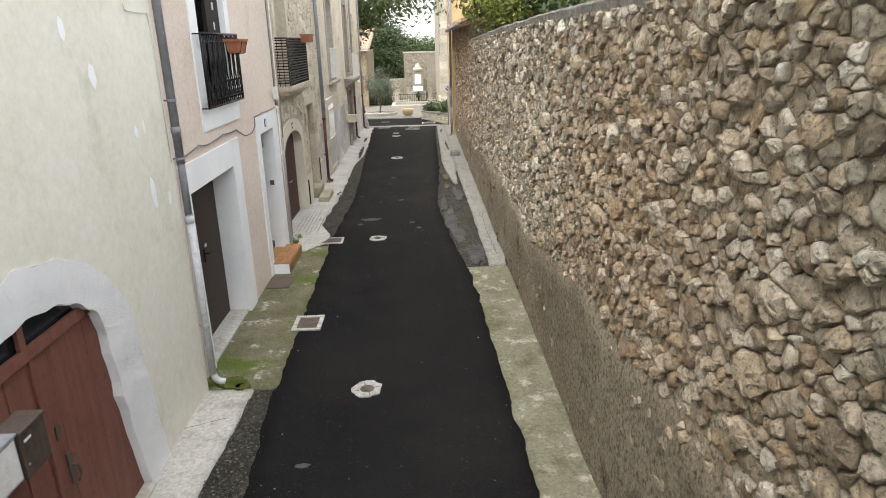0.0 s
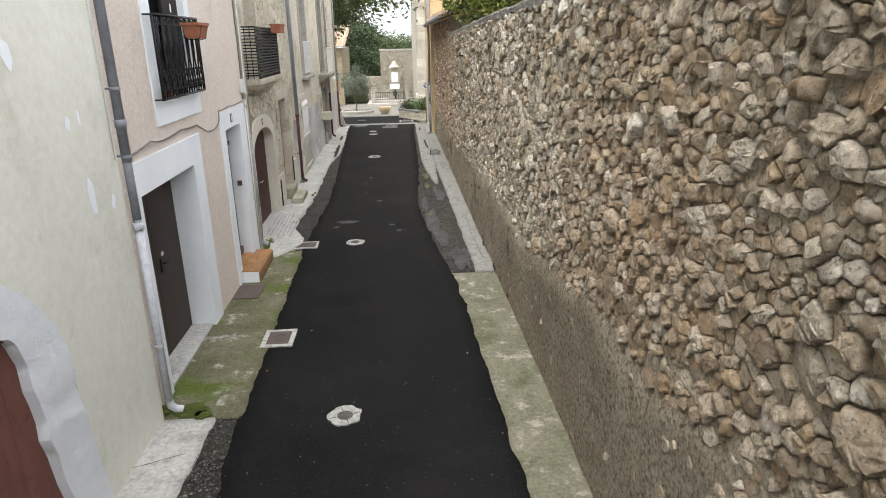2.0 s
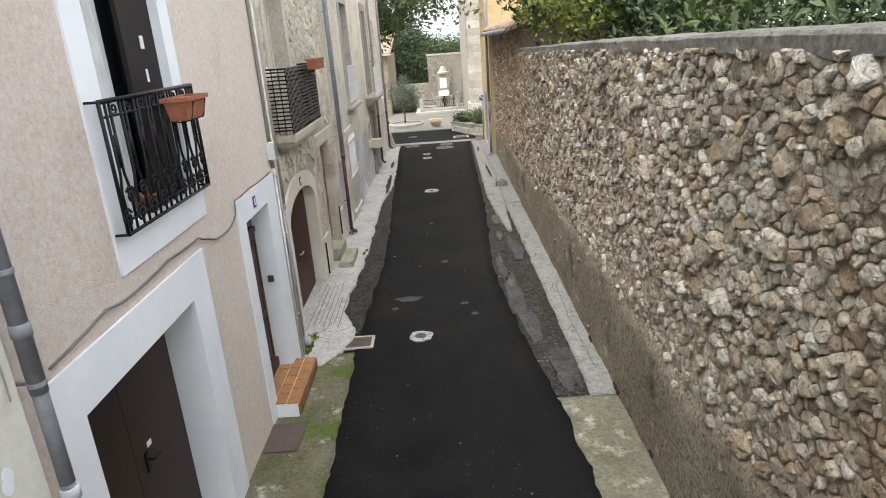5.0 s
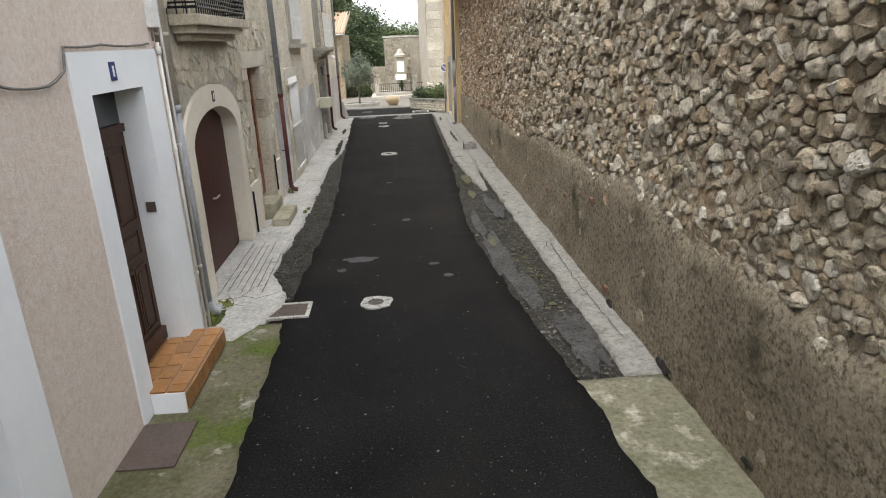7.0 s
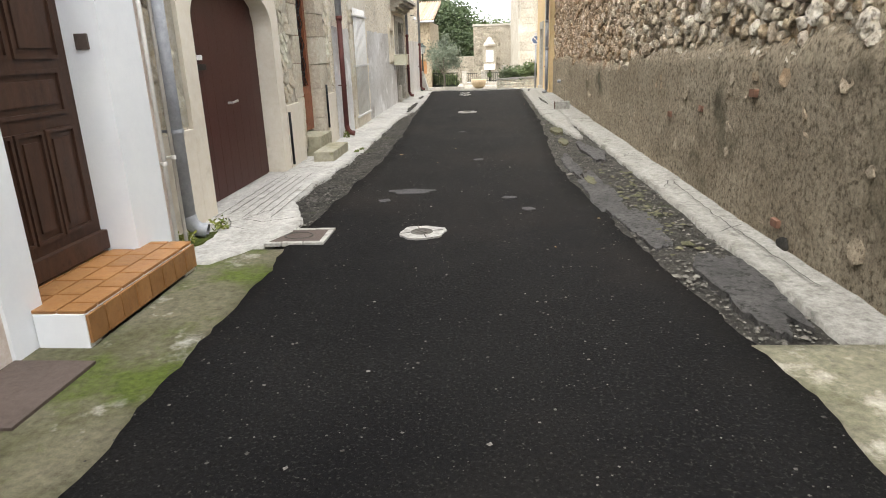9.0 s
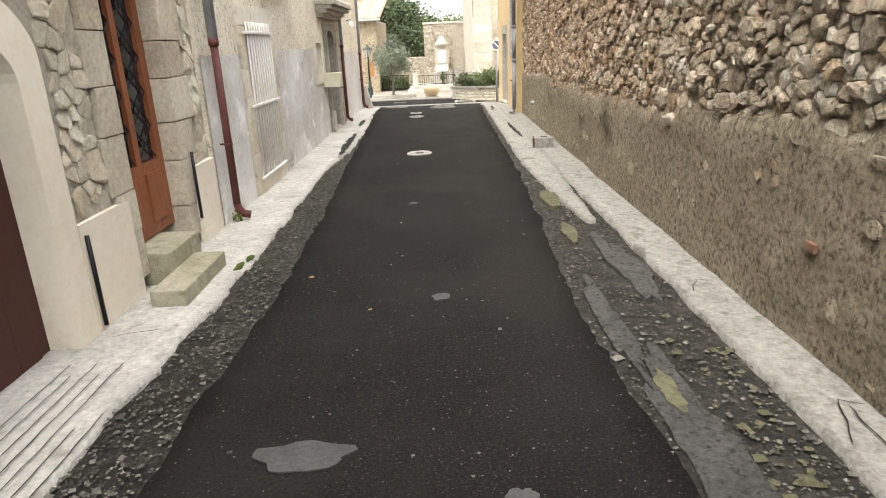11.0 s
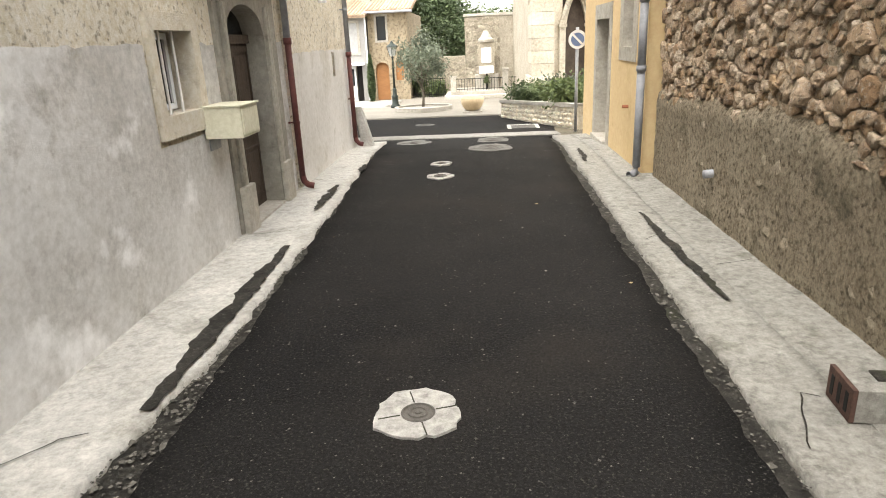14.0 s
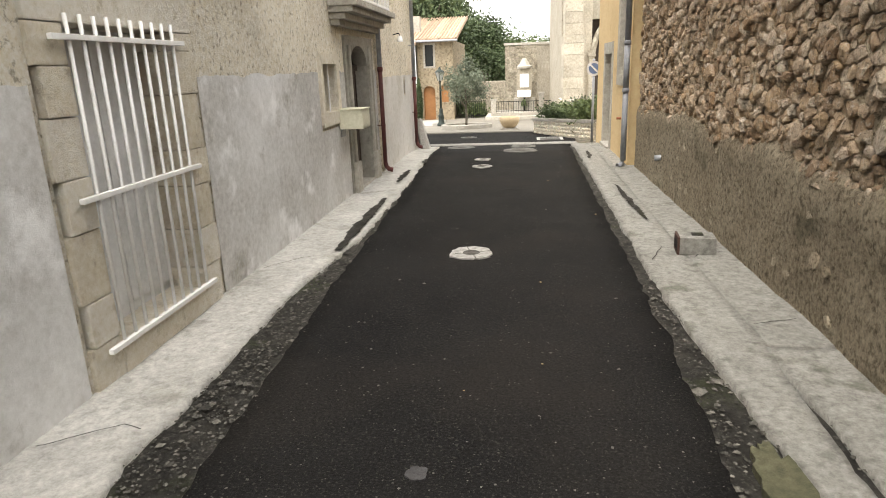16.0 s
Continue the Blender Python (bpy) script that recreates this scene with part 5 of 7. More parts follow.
# cornice and balconies above
CO = thing("balcony", "stone cornice balcony with a white railing", "balcony", at=(XD, 24.5, 2.2))
ICO = Matrix.Translation((-XD, -24.5, -2.2))
bm = bmesh.new()
for k, (o, z) in enumerate(((0.12, 2.10), (0.2, 2.17), (0.3, 2.24), (0.36, 2.31))):
    box(bm, XD + 0.005, XD + o, 23.3 + 0.12 - o / 3, 25.5 + o / 3, z, z + 0.068, 0.01)
bm.transform(ICO)
part("cornice", bm, grey_stone_m, CO)


def white_rail(owner, inv, x, y0, y1, z0, z1):
    for z in (z0, z1):
        bm = box(bmesh.new(), x - 0.012, x + 0.012, y0, y1, z - 0.015, z + 0.015, 0.004)
        bm.transform(inv)
        part("rail", bm, white_steel_m, owner)
    n = int((y1 - y0) / 0.1)
    for k in range(n + 1):
        y = y0 + (y1 - y0) * k / n
        bm = tube(bmesh.new(), [(x, y, z0), (x, y, z1)], 0.008, 5)
        bm.transform(inv)
        part("baluster", bm, white_steel_m, owner)
        if k < n:
            bm = tube(bmesh.new(), spiral(y + 0.05, (z0 + z1) / 2, 0.045, 1.2, k * 0.7, 1, 10, x), 0.006, 5)
            bm.transform(inv)
            part("scroll", bm, white_steel_m, owner)


white_rail(CO, ICO, XD + 0.3, 23.45, 25.45, 2.42, 3.2)
for y0, y1, z0 in ((19.6, 21.0, 2.5), (23.9, 25.1, 2.42)):
    surround(HD, ID, "window_surround", XD + 0.03, XD - 0.45, (y0, y1, z0, 5.0), (y0 + 0.18, y1 - 0.18, z0 + 0.1, 4.8, 0), grey_stone_m)
    bm = box(bmesh.new(), XD - 0.3, XD - 0.26, y0 + 0.18, y1 - 0.18, z0 + 0.1, 4.8)
    f = add(HD, ID, "french_window", bm, shutter_m, "grey painted french window")
    for k in range(2):
        bm = box(bmesh.new(), XD - 0.26, XD - 0.255, y0 + 0.25 + k * (y1 - y0) * 0.36, y0 + 0.25 + k * (y1 - y0) * 0.36 + 0.3, z0 + 0.7, 4.7)
        bm.transform(ID)
        part("pane", bm, glass_m, f)
WR = thing("balcony_railing", "white painted cast railing at an upper window", "railing", at=(XD + 0.08, 20.3, 2.6))
white_rail(WR, Matrix.Translation((-XD - 0.08, -20.3, -2.6)), XD + 0.09, 19.6, 21.0, 2.6, 3.4)
bm = box(bmesh.new(), XD + 0.001, XD + 0.16, 19.5, 21.1, 2.42, 2.5, 0.012)
add(HD, ID, "sill", bm, grey_stone_m)
downpipe(HD, ID, 17.5, XD + 0.09, [(1.72, 7.6, 0.046, zinc_m), (0.17, 1.75, 0.036, red_pipe_m)])
downpipe(HD, ID, 25.52, XD + 0.10, [(1.62, 7.6, 0.036, zinc_m), (0.16, 1.65, 0.033, red_pipe_m)])
MB = thing("letter_box", "large cream metal box fixed to the grey wall", "letter box", at=(XD, 23.56, 0.90))
part("body", box(bmesh.new(), 0.02, 0.31, -0.17, 0.2, 0.0, 0.23, 0.008), box_cream_m, MB)
part("lid", box(bmesh.new(), 0.02, 0.325, -0.18, 0.21, 0.23, 0.242, 0.004), box_cream_m, MB)
part("front_door", box(bmesh.new(), 0.31, 0.318, -0.15, 0.18, 0.02, 0.21, 0.003), box_cream_m, MB)
part("wall_bracket", box(bmesh.new(), -0.01, 0.02, -0.1, 0.1, -0.1, 0.2, 0.004), zinc_m, MB)

# last house of the row
XE = -2.02
HE, IE = house("house", "last house of the row, white lower plaster and weathered upper wall", XE, 25.62, 29.0, 7.6, old_plaster_m, [(27.68, 27.82, 1.12, 1.44, 0), (26.3, 27.2, 2.6, 4.6, 0)])
bm = ragged_coat(XE + 0.02, 25.66, 28.98, 1.47, [(27.68, 27.82, 1.12, 1.44)], 8.0, 0.03)
add(HE, IE, "plaster_coat", bm, surface("dirty white plaster", (0.56, 0.545, 0.515), (0.68, 0.665, 0.64), (0.45, 0.43, 0.39), s1=0.9, s2=4, rough=0.92, bump=0.3, bs=40, stain=(0.5, 0.48, 0.43), stain_s=1.0), "dirty white lower plaster")
bm = box(bmesh.new(), XE - 0.25, XE - 0.2, 26.3, 27.2, 2.6, 4.6)
add(HE, IE, "shutter", bm, shutter_m, "grey closed shutter")
downpipe(HE, IE, 28.55, XE + 0.08, [(1.42, 7.6, 0.036, zinc_m), (0.14, 1.45, 0.034, red_pipe_m)])
SL = thing("stone_slab", "pale concrete slab leaning on the house corner", "slab", at=(XE, 28.95, 0))
bm = bmesh.new()
hexa(bm, [(0.12, -0.13, -0.05), (0.30, -0.13, -0.05), (0.30, 0.08, -0.05), (0.12, 0.08, -0.05), (0.03, -0.13, 0.58), (0.13, -0.13, 0.58), (0.13, 0.08, 0.58), (0.03, 0.08, 0.58)])
bmesh.ops.bevel(bm, geom=bm.edges[:], offset=0.012, segments=2, affect="EDGES")
part("slab", bm, concrete_m, SL)
WS = thing("wall_lamp", "small white wall lantern on the upper wall", "wall lamp", at=(XE, 27.0, 2.05))
part("bracket", tube(bmesh.new(), [(0, 0, 0.1), (0.1, 0, 0.12), (0.12, 0, 0.08)], 0.01, 6), iron_m, WS)
part("shade", lathe(bmesh.new(), [(0.03, 0.08), (0.055, 0.0), (0.05, -0.02)], 12, (0.12, 0, 0)), white_plain_m, WS)

# ---- the stone wall side ----
TOPW = [(-8, 3.8), (8, 3.745), (12, 3.68), (19, 3.5)]
RENDER_TOP = [(-8, 1.6), (4, 1.5), (6, 1.42), (9, 1.1), (11, 1.22), (14, 1.22), (17, 1.0), (21, 0.95), (24, 1.0), (25.9, 0.9)]
SWALL = thing("stone_wall", "high garden wall of rough rubble stones over roughcast", "stone wall", kind="structure")
bm = bmesh.new()
prev = None
for k in range(0, 110):
    y = -8 + 0.25 * k
    z = at_rows(TOPW, y) + 0.03 * noise.noise((y * 1.5, 0, 7)) if y <= 19 else 3.95
    q = [bm.verts.new(p) for p in ((1.935, y, -0.1), (1.935, y, z), (2.4, y, z), (2.4, y, -0.1))]
    if prev:
        for a in range(4):
            bm.faces.new((prev[a], prev[(a + 1) % 4], q[(a + 1) % 4], q[a]))
    else:
        bm.faces.new(q)
    prev = q
bm.faces.new(prev[::-1])
part("wall_core", bm, mortar_m, SWALL, "earth mortar behind the stones")
bm = bmesh.new()
prev = None
for k in range(0, 520):
    y = 0.0 + 0.05 * k
    if y > 25.7:
        break
    z1 = (at_rows(TOPW, y) - 0.05) if y < 19 else 3.92
    col = []
    for j in range(61):
        z = 0.7 + (z1 - 0.7) * j / 60
        fill = 0.5 + 0.5 * noise.noise((y * 0.8, z * 1.1, 31))
        x = 1.932 - 0.022 * fill + 0.012 * noise.noise((y * 7, z * 7, 8)) + 0.009 * noise.noise((y * 19, z * 19, 8))
        col.append(bm.verts.new((x, y, z)))
    if prev:
        for q in range(60):
            bm.faces.new((prev[q], prev[q + 1], col[q + 1], col[q]))
    prev = col
part("pointing", bm, mortar_m, SWALL, "uneven earth mortar pointing between the stones")
bm = bmesh.new()
prev = None
for k in range(0, 680):
    y = -8 + 0.05 * k
    if y > 25.7:
        break
    ztop = at_rows(RENDER_TOP, y) + 0.10 * noise.noise((y * 0.9, 3, 1)) + 0.07 * noise.noise((y * 3.1, 5, 1)) + 0.04 * noise.noise((y * 8, 9, 1))
    col = []
    for j in range(25):
        z = -0.08 + (ztop + 0.08) * j / 24
        x = 1.868 + 0.02 * noise.noise((y * 1.3, z * 1.3, 4)) + 0.010 * noise.noise((y * 5, z * 5, 4)) + 0.007 * noise.noise((y * 16, z * 16, 4)) + 0.006 * abs(noise.noise((y * 31, z * 31, 4)))
        x += (0.0, 0.006, 0.016, 0.045)[max(0, j - 21)]
        col.append(bm.verts.new((x, y, z)))
    col.append(bm.verts.new((1.99, y, ztop + 0.01)))
    if prev:
        for a in range(25):
            bm.faces.new((prev[a], prev[a + 1], col[a + 1], col[a]))
    prev = col
part("roughcast", bm, render_m, SWALL, "brown-grey roughcast lower coat", smooth=True)
bm = bmesh.new()
prev = None
for k in range(0, 272):
    y = -8 + 0.1 * k
    if y > 19.0:
        break
    z = at_rows(TOPW, y)
    lo = 0.085 + 0.04 * noise.noise((y * 1.7, 2, 2)) + 0.06 * noise.noise((y * 6, 2, 3)) + 0.05 * noise.noise((y * 14, 2, 3))
    up = 0.012 * noise.noise((y * 1.2, 1, 5)) + 0.012 * noise.noise((y * 7, 1, 5))
    x = 1.892 + 0.02 * noise.noise((y * 2.4, 7, 2)) + 0.012 * noise.noise((y * 9, 7, 2))
    q = [bm.verts.new(p) for p in ((x + 0.04, y, z - lo), (x + 0.006, y, z - lo * 0.8), (x, y, z + 0.02 + up), (x + 0.02, y, z + 0.042 + up), (2.36, y, z + 0.05 + up), (2.43, y, z - 0.12))]
    if prev:
        for a in range(5):
            bm.faces.new((prev[a], prev[a + 1], q[a + 1], q[a]))
    prev = q
part("coping", bm, coping_m, SWALL, "rough cement coping")

# outbuilding whose street wall carries on from the garden wall
OB = thing("outbuilding", "stone outbuilding with a low tiled roof behind the wall", "building", at=(4.0, 22.4, 0))
IO = Matrix.Translation((-4.0, -22.4, 0))
bm = bmesh.new()
hexa(bm, [(2.41, 19.02, -0.1), (7.0, 19.02, -0.1), (7.0, 19.3, -0.1), (2.41, 19.3, -0.1), (2.41, 19.02, 3.95), (7.0, 19.02, 5.6), (7.0, 19.3, 5.6), (2.41, 19.3, 3.95)])
box(bm, 6.7, 7.0, 19.3, 25.7, -0.1, 5.55)
hexa(bm, [(1.94, 19.03, 3.48), (2.405, 19.03, 3.48), (2.405, 19.25, 3.48), (1.94, 19.25, 3.48), (1.94, 19.03, 3.94), (2.405, 19.03, 3.94), (2.405, 19.25, 3.94), (1.94, 19.25, 3.94)])
bm.transform(IO)
part("wall", bm, mortar_m, OB)
bm = bmesh.new()
hexa(bm, [(1.62, 18.8, 3.90), (7.3, 18.8, 5.75), (7.3, 25.78, 5.75), (1.62, 25.78, 3.90), (1.62, 18.8, 3.98), (7.3, 18.8, 5.83), (7.3, 25.78, 5.83), (1.62, 25.78, 3.98)])
bm.transform(IO)
part("roof", bm, rooftile_m, OB, "clay tile roof")
bm = tube(bmesh.new(), [(1.58, 18.8, 3.92), (1.58, 25.78, 3.88)], 0.06, 10)
bm.transform(IO)
part("gutter", bm, dark_pipe_m, OB, "grey half-round gutter", smooth=True)
for k in range(23):
    bm = tube(bmesh.new(), [(1.60, 18.95 + k * 0.3, 3.985), (7.3, 18.95 + k * 0.3, 5.845)], 0.085, 6)
    bm.transform(IO)
    part("tile_course", bm, rooftile_m, OB)

# ochre house
XY = 1.78
OH = thing("house", "ochre plastered house with a grey stone doorway", "house", at=(4, 27.9, 0))
IOH = Matrix.Translation((-4, -27.9, 0))


def oh(name, bm, material, label="", smooth=False, parent=None):
    bm.transform(IOH)
    return part(name, bm, material, parent or OH, label, smooth)


oh("front_wall", pierced(bmesh.new(), XY, XY + 0.45, 25.82, 30.0, -0.35, 6.0, [(27.72, 28.98, -0.35, 1.92, 0), (26.3, 27.2, 1.2, 3.2, 0), (28.3, 29.2, 2.9, 4.6, 0)]), yellow_m)
bm = box(bmesh.new(), XY + 0.46, 7, 29.7, 30.0, -0.4, 6)
box(bm, XY + 0.46, 7, 25.82, 26.1, -0.4, 6)
box(bm, 6.7, 7, 26.1, 29.7, -0.4, 6)
oh("side_walls", bm, yellow_m)
bm = bmesh.new()
hexa(bm, [(XY - 0.35, 25.79, 5.95), (7.3, 25.79, 7.4), (7.3, 30.3, 7.4), (XY - 0.35, 30.3, 5.95), (XY - 0.35, 25.79, 6.1), (7.3, 25.79, 7.55), (7.3, 30.3, 7.55), (XY - 0.35, 30.3, 6.1)])
oh("roof", bm, rooftile_m, "clay tile roof")
oh("door_surround", pierced(bmesh.new(), XY - 0.012, XY + 0.45, 27.72, 28.98, -0.35, 1.92, [(27.9, 28.82, -0.35, 1.72, 0)]), grey_stone_m, "smooth grey stone doorway")
oh("door", box(bmesh.new(), XY + 0.3, XY + 0.35, 27.9, 28.82, 0.04, 1.72, 0.005), shutter_m, "pale grey door")
oh("threshold", box(bmesh.new(), XY - 0.06, XY + 0.3, 27.86, 28.86, -0.2, 0.06, 0.01), grey_stone_m)
oh("window_surround", pierced(bmesh.new(), XY - 0.012, XY + 0.45, 26.3, 27.2, 1.2, 3.2, [(26.5, 27.0, 1.36, 3.0, 0)]), grey_stone_m, "grey stone window surround")
oh("pane", box(bmesh.new(), XY + 0.25, XY + 0.26, 26.5, 27.0, 1.36, 3.0), glass_m)
oh("shutter", box(bmesh.new(), XY + 0.2, XY + 0.24, 28.3, 29.2, 2.9, 4.6), shutter_m)
for z0, z1 in ((0.12, 1.16), (1.1, 1.84), (1.8, 5.9)):
    oh("downpipe", tube(bmesh.new(), [(XY - 0.08, 25.72, z0), (XY - 0.08, 25.72, z1)], 0.042, 14), dark_pipe_m, smooth=True)
    oh("pipe_collar", lathe(bmesh.new(), [(0.043, -0.03), (0.052, -0.025), (0.052, 0.025), (0.043, 0.03)], 14, (XY - 0.08, 25.72, z1)), dark_pipe_m, smooth=True)
oh("pipe_spout", tube(bmesh.new(), [(XY - 0.08, 25.72, 0.13), (XY - 0.09, 25.71, 0.07), (XY - 0.13, 25.68, 0.04), (XY - 0.17, 25.66, 0.04)], 0.043, 14, caps=False), dark_pipe_m, smooth=True)
oh("gas_tap", tube(bmesh.new(), [(XY, 26.6, 0.68), (XY - 0.07, 26.6, 0.68)], 0.02, 10), pot_m, "small brass tap")
SP = thing("drain_outlet", "small grey plastic drain pipe sticking out of the roughcast", "pipe", at=(1.87, 23.9, 0.42))
part("pipe", tube(bmesh.new(), [(0.05, 0, 0.0), (-0.07, -0.01, -0.01)], 0.035, 12), zinc_m, SP, smooth=True)

# hollow clay block left on the kerb strip, its back and top caked with mortar
BK = thing("hollow_brick", "hollow red clay block caked with grey mortar by the wall", "brick", at=(1.59, 21.07, 0.028))
BK.rotation_euler = (0, 0, radians(-6))
L2, W2, H2 = 0.15, 0.11, 0.145
bm = bmesh.new()
box(bm, -L2, -L2 + 0.02, -W2, W2, 0, H2, 0.004)
part("end_web", bm, block_m, BK, "red-brown clay end of the block")
bm = box(bmesh.new(), -L2 + 0.02, L2, -W2, W2, 0, H2, 0.012)
for v in bm.verts:
    v.co += Vector((0, noise.noise(v.co * 11), noise.noise(v.co * 11 + Vector((3, 1, 2))))) * 0.012 * (v.co.x > -L2 + 0.04)
part("mortar_crust", bm, kerb_m, BK, "grey mortar caked over the block")
# dark plates on the end stand in for the shade in the slots
for k in range(3):
    part("slot", box(bmesh.new(), -L2 - 0.003, -L2 + 0.002, -W2 + 0.03 + k * 0.065, -W2 + 0.055 + k * 0.065, 0.03, H2 - 0.03), hollow_shade_m, BK, "dark plate painted for the shade of a slot")
# raised dark slab painted as the hollow's shade
part("top_hollow", box(bmesh.new(), -0.03, 0.06, -0.03, 0.05, H2 - 0.004, H2 + 0.008), gravel_m, BK, "dark slab painted for the shade of a broken hollow")

# ---- covers and patches in the lane ----
dull_ring_m = surface("dull worn concrete", (0.10, 0.097, 0.09), (0.17, 0.165, 0.153), (0.06, 0.058, 0.053), s1=5, s2=16, rough=0.93, bump=0.8, bs=70, fine=0.5)


def cover(cx, cy, r_ring, r_iron, seed, label, ring=None):
    t = thing("water_valve_cover", label, "manhole cover", group="covers in the lane", at=(cx, cy, gz(cy)))
    bm = blob(bmesh.new(), 0, 0, 0.012, r_ring, r_ring * 1.02, 34, 0.17, seed, 0.02, hole=r_iron)
    part("concrete_ring", bm, ring or ring_m, t, "ragged concrete ring")
    bm = bmesh.new()
    lathe(bm, [(r_iron, 0.0), (r_iron, 0.013), (r_iron * 0.9, 0.016), (r_iron * 0.84, 0.010), (r_iron * 0.6, 0.010), (r_iron * 0.56, 0.017), (r_iron * 0.46, 0.017), (r_iron * 0.42, 0.011), (r_iron * 0.2, 0.011), (r_iron * 0.17, 0.017), (0.004, 0.018)], 24)
    part("iron_cover", bm, cast_m, t, "round cast-iron cover", smooth=False)
    for k in range(4):
        a = 0.3 + k * math.pi / 2
        bm = box(bmesh.new(), r_iron * 1.05, r_ring * 0.93, -0.003, 0.003, 0.0125, 0.0145)
        bm.transform(Matrix.Rotation(a, 4, "Z"))
        part("joint", bm, gravel_m, t)
    return t


cover(-0.135, 6.86, 0.155, 0.075, 1.0, "small round iron cover in a pale concrete ring")
cover(-0.365, 12.36, 0.165, 0.08, 2.0, "small round iron cover in a pale concrete ring")
cover(-0.285, 21.1, 0.188, 0.075, 3.0, "small round iron cover in a wide pale concrete ring")
cover(-0.48, 26.1, 0.16, 0.08, 4.0, "small round iron cover in a pale concrete ring")
cover(-0.51, 26.9, 0.14, 0.07, 5.0, "small round iron cover in a pale concrete ring")
cover(0.15, 28.05, 0.32, 0.2, 6.0, "wide round iron cover in a worn ring", dull_ring_m)
cover(0.2, 29.25, 0.28, 0.17, 7.0, "wide round iron cover in a worn ring", dull_ring_m)
cover(-1.1, 29.2, 0.26, 0.12, 8.0, "round cover in a worn pale ring", dull_ring_m)
cover(-1.3, 33.6, 0.22, 0.12, 9.0, "round cover in the crossing street", dull_ring_m)


def square_cover(x0, x1, y0, y1, frame, label, material=None, turn=0.0):
    cx, cy = (x0 + x1) / 2, (y0 + y1) / 2
    t = thing("square_cover", label, "manhole cover", group="square covers", at=(cx, cy, gz(cy)))
    t.rotation_euler = (0, 0, radians(turn))
    a, b = (x1 - x0) / 2, (y1 - y0) / 2
    rng = random.Random(int(100 * cy))
    for side in range(4):
        ln = (2 * a) if side % 2 == 0 else (2 * b - 2 * frame)
        m = max(2, int(ln / 0.11))
        for k in range(m):
            p0, p1 = -ln / 2 + ln * k / m + 0.004, -ln / 2 + ln * (k + 1) / m - 0.004
            bm = bmesh.new()
            h = 0.014 + rng.uniform(0, 0.006)
            if side % 2 == 0:
                yy = (-b if side == 0 else b - frame)
                box(bm, p0, p1, yy + 0.003, yy + frame - 0.003, -0.01, h, 0.004)
            else:
                xx = (a - frame if side == 1 else -a)
                box(bm, xx + 0.003, xx + frame - 0.003, p0, p1, -0.01, h, 0.004)
            part("frame_stone", bm, concrete_m, t)
    part("lid", box(bmesh.new(), -a + frame, a - frame, -b + frame, b - frame, -0.01, 0.012, 0.003), material or cast_m, t, "rusty cast-iron lid")
    bm = tube(bmesh.new(), [((a - frame) * 0.55 * math.cos(q * math.pi / 10), (b - frame) * 0.55 * math.sin(q * math.pi / 10), 0.013) for q in range(21)], 0.006, 5, caps=False)
    part("lid_ring", bm, cast_m, t)


square_cover(-1.24, -0.86, 8.38, 8.84, 0.06, "square iron lid framed with pale setts", rust_plate_m)
square_cover(-1.44, -1.0, 12.1, 12.48, 0.045, "square iron lid in a pale concrete frame", rust_plate_m)
square_cover(0.55, 1.2, 31.5, 32.3, 0.08, "square drain cover at the street corner")
for k, (cx, cy, rx, ry, lab) in enumerate(((-0.58, 13.70, 0.19, 0.10, "pale scuffed patch on the asphalt"), (-0.78, 13.35, 0.05, 0.05, "small grey spot on the asphalt"), (0.28, 13.4, 0.06, 0.045, "small grey spot on the asphalt"),
                                           (-0.27, 17.95, 0.045, 0.05, "pale spot on the asphalt"), (0.0, 15.35, 0.07, 0.05, "grey spot on the asphalt"), (0.42, 13.0, 0.05, 0.05, "grey spot on the asphalt"), (-0.6, 5.6, 0.06, 0.035, "grey chewed spot on the asphalt"))):
    bm = blob(bmesh.new(), cx, cy, 0.0105, rx, ry, 26, 0.28, 30 + k, 0.008)
    tagged(link("asphalt_patch", bm, patch_m), lab, "patch", kind="structure")
for k, (cx, cy, rx, ry, mat, lab) in enumerate(((1.08, 13.6, 0.13, 0.9, asphalt_old_m, "old grey asphalt patch at the lane's edge"), (1.2, 12.5, 0.12, 0.5, asphalt_old_m, "old grey asphalt patch"), (1.12, 16.73, 0.055, 0.27, remnant_m, "mossy concrete remnant"), (1.07, 14.1, 0.05, 0.17, remnant_m, "mossy concrete remnant"), (1.36, 15.7, 0.10, 0.5, asphalt_old_m, "broken concrete remnant"),
                                                (1.16, 17.9, 0.09, 0.36, remnant_m, "mossy concrete remnant"), (1.3, 16.1, 0.06, 0.5, asphalt_old_m, "broken concrete remnant"), (1.0, 14.9, 0.06, 0.7, asphalt_old_m, "old grey asphalt patch"), (1.42, 11.3, 0.16, 0.6, asphalt_old_m, "old dark asphalt remnant"))):
    bm = blob(bmesh.new(), cx, cy, 0.001 + 0.002 * k, rx, ry, 60, 0.34, 60 + k, 0.05)
    tagged(link("paving_patch", bm, mat), lab, "patch", kind="structure")
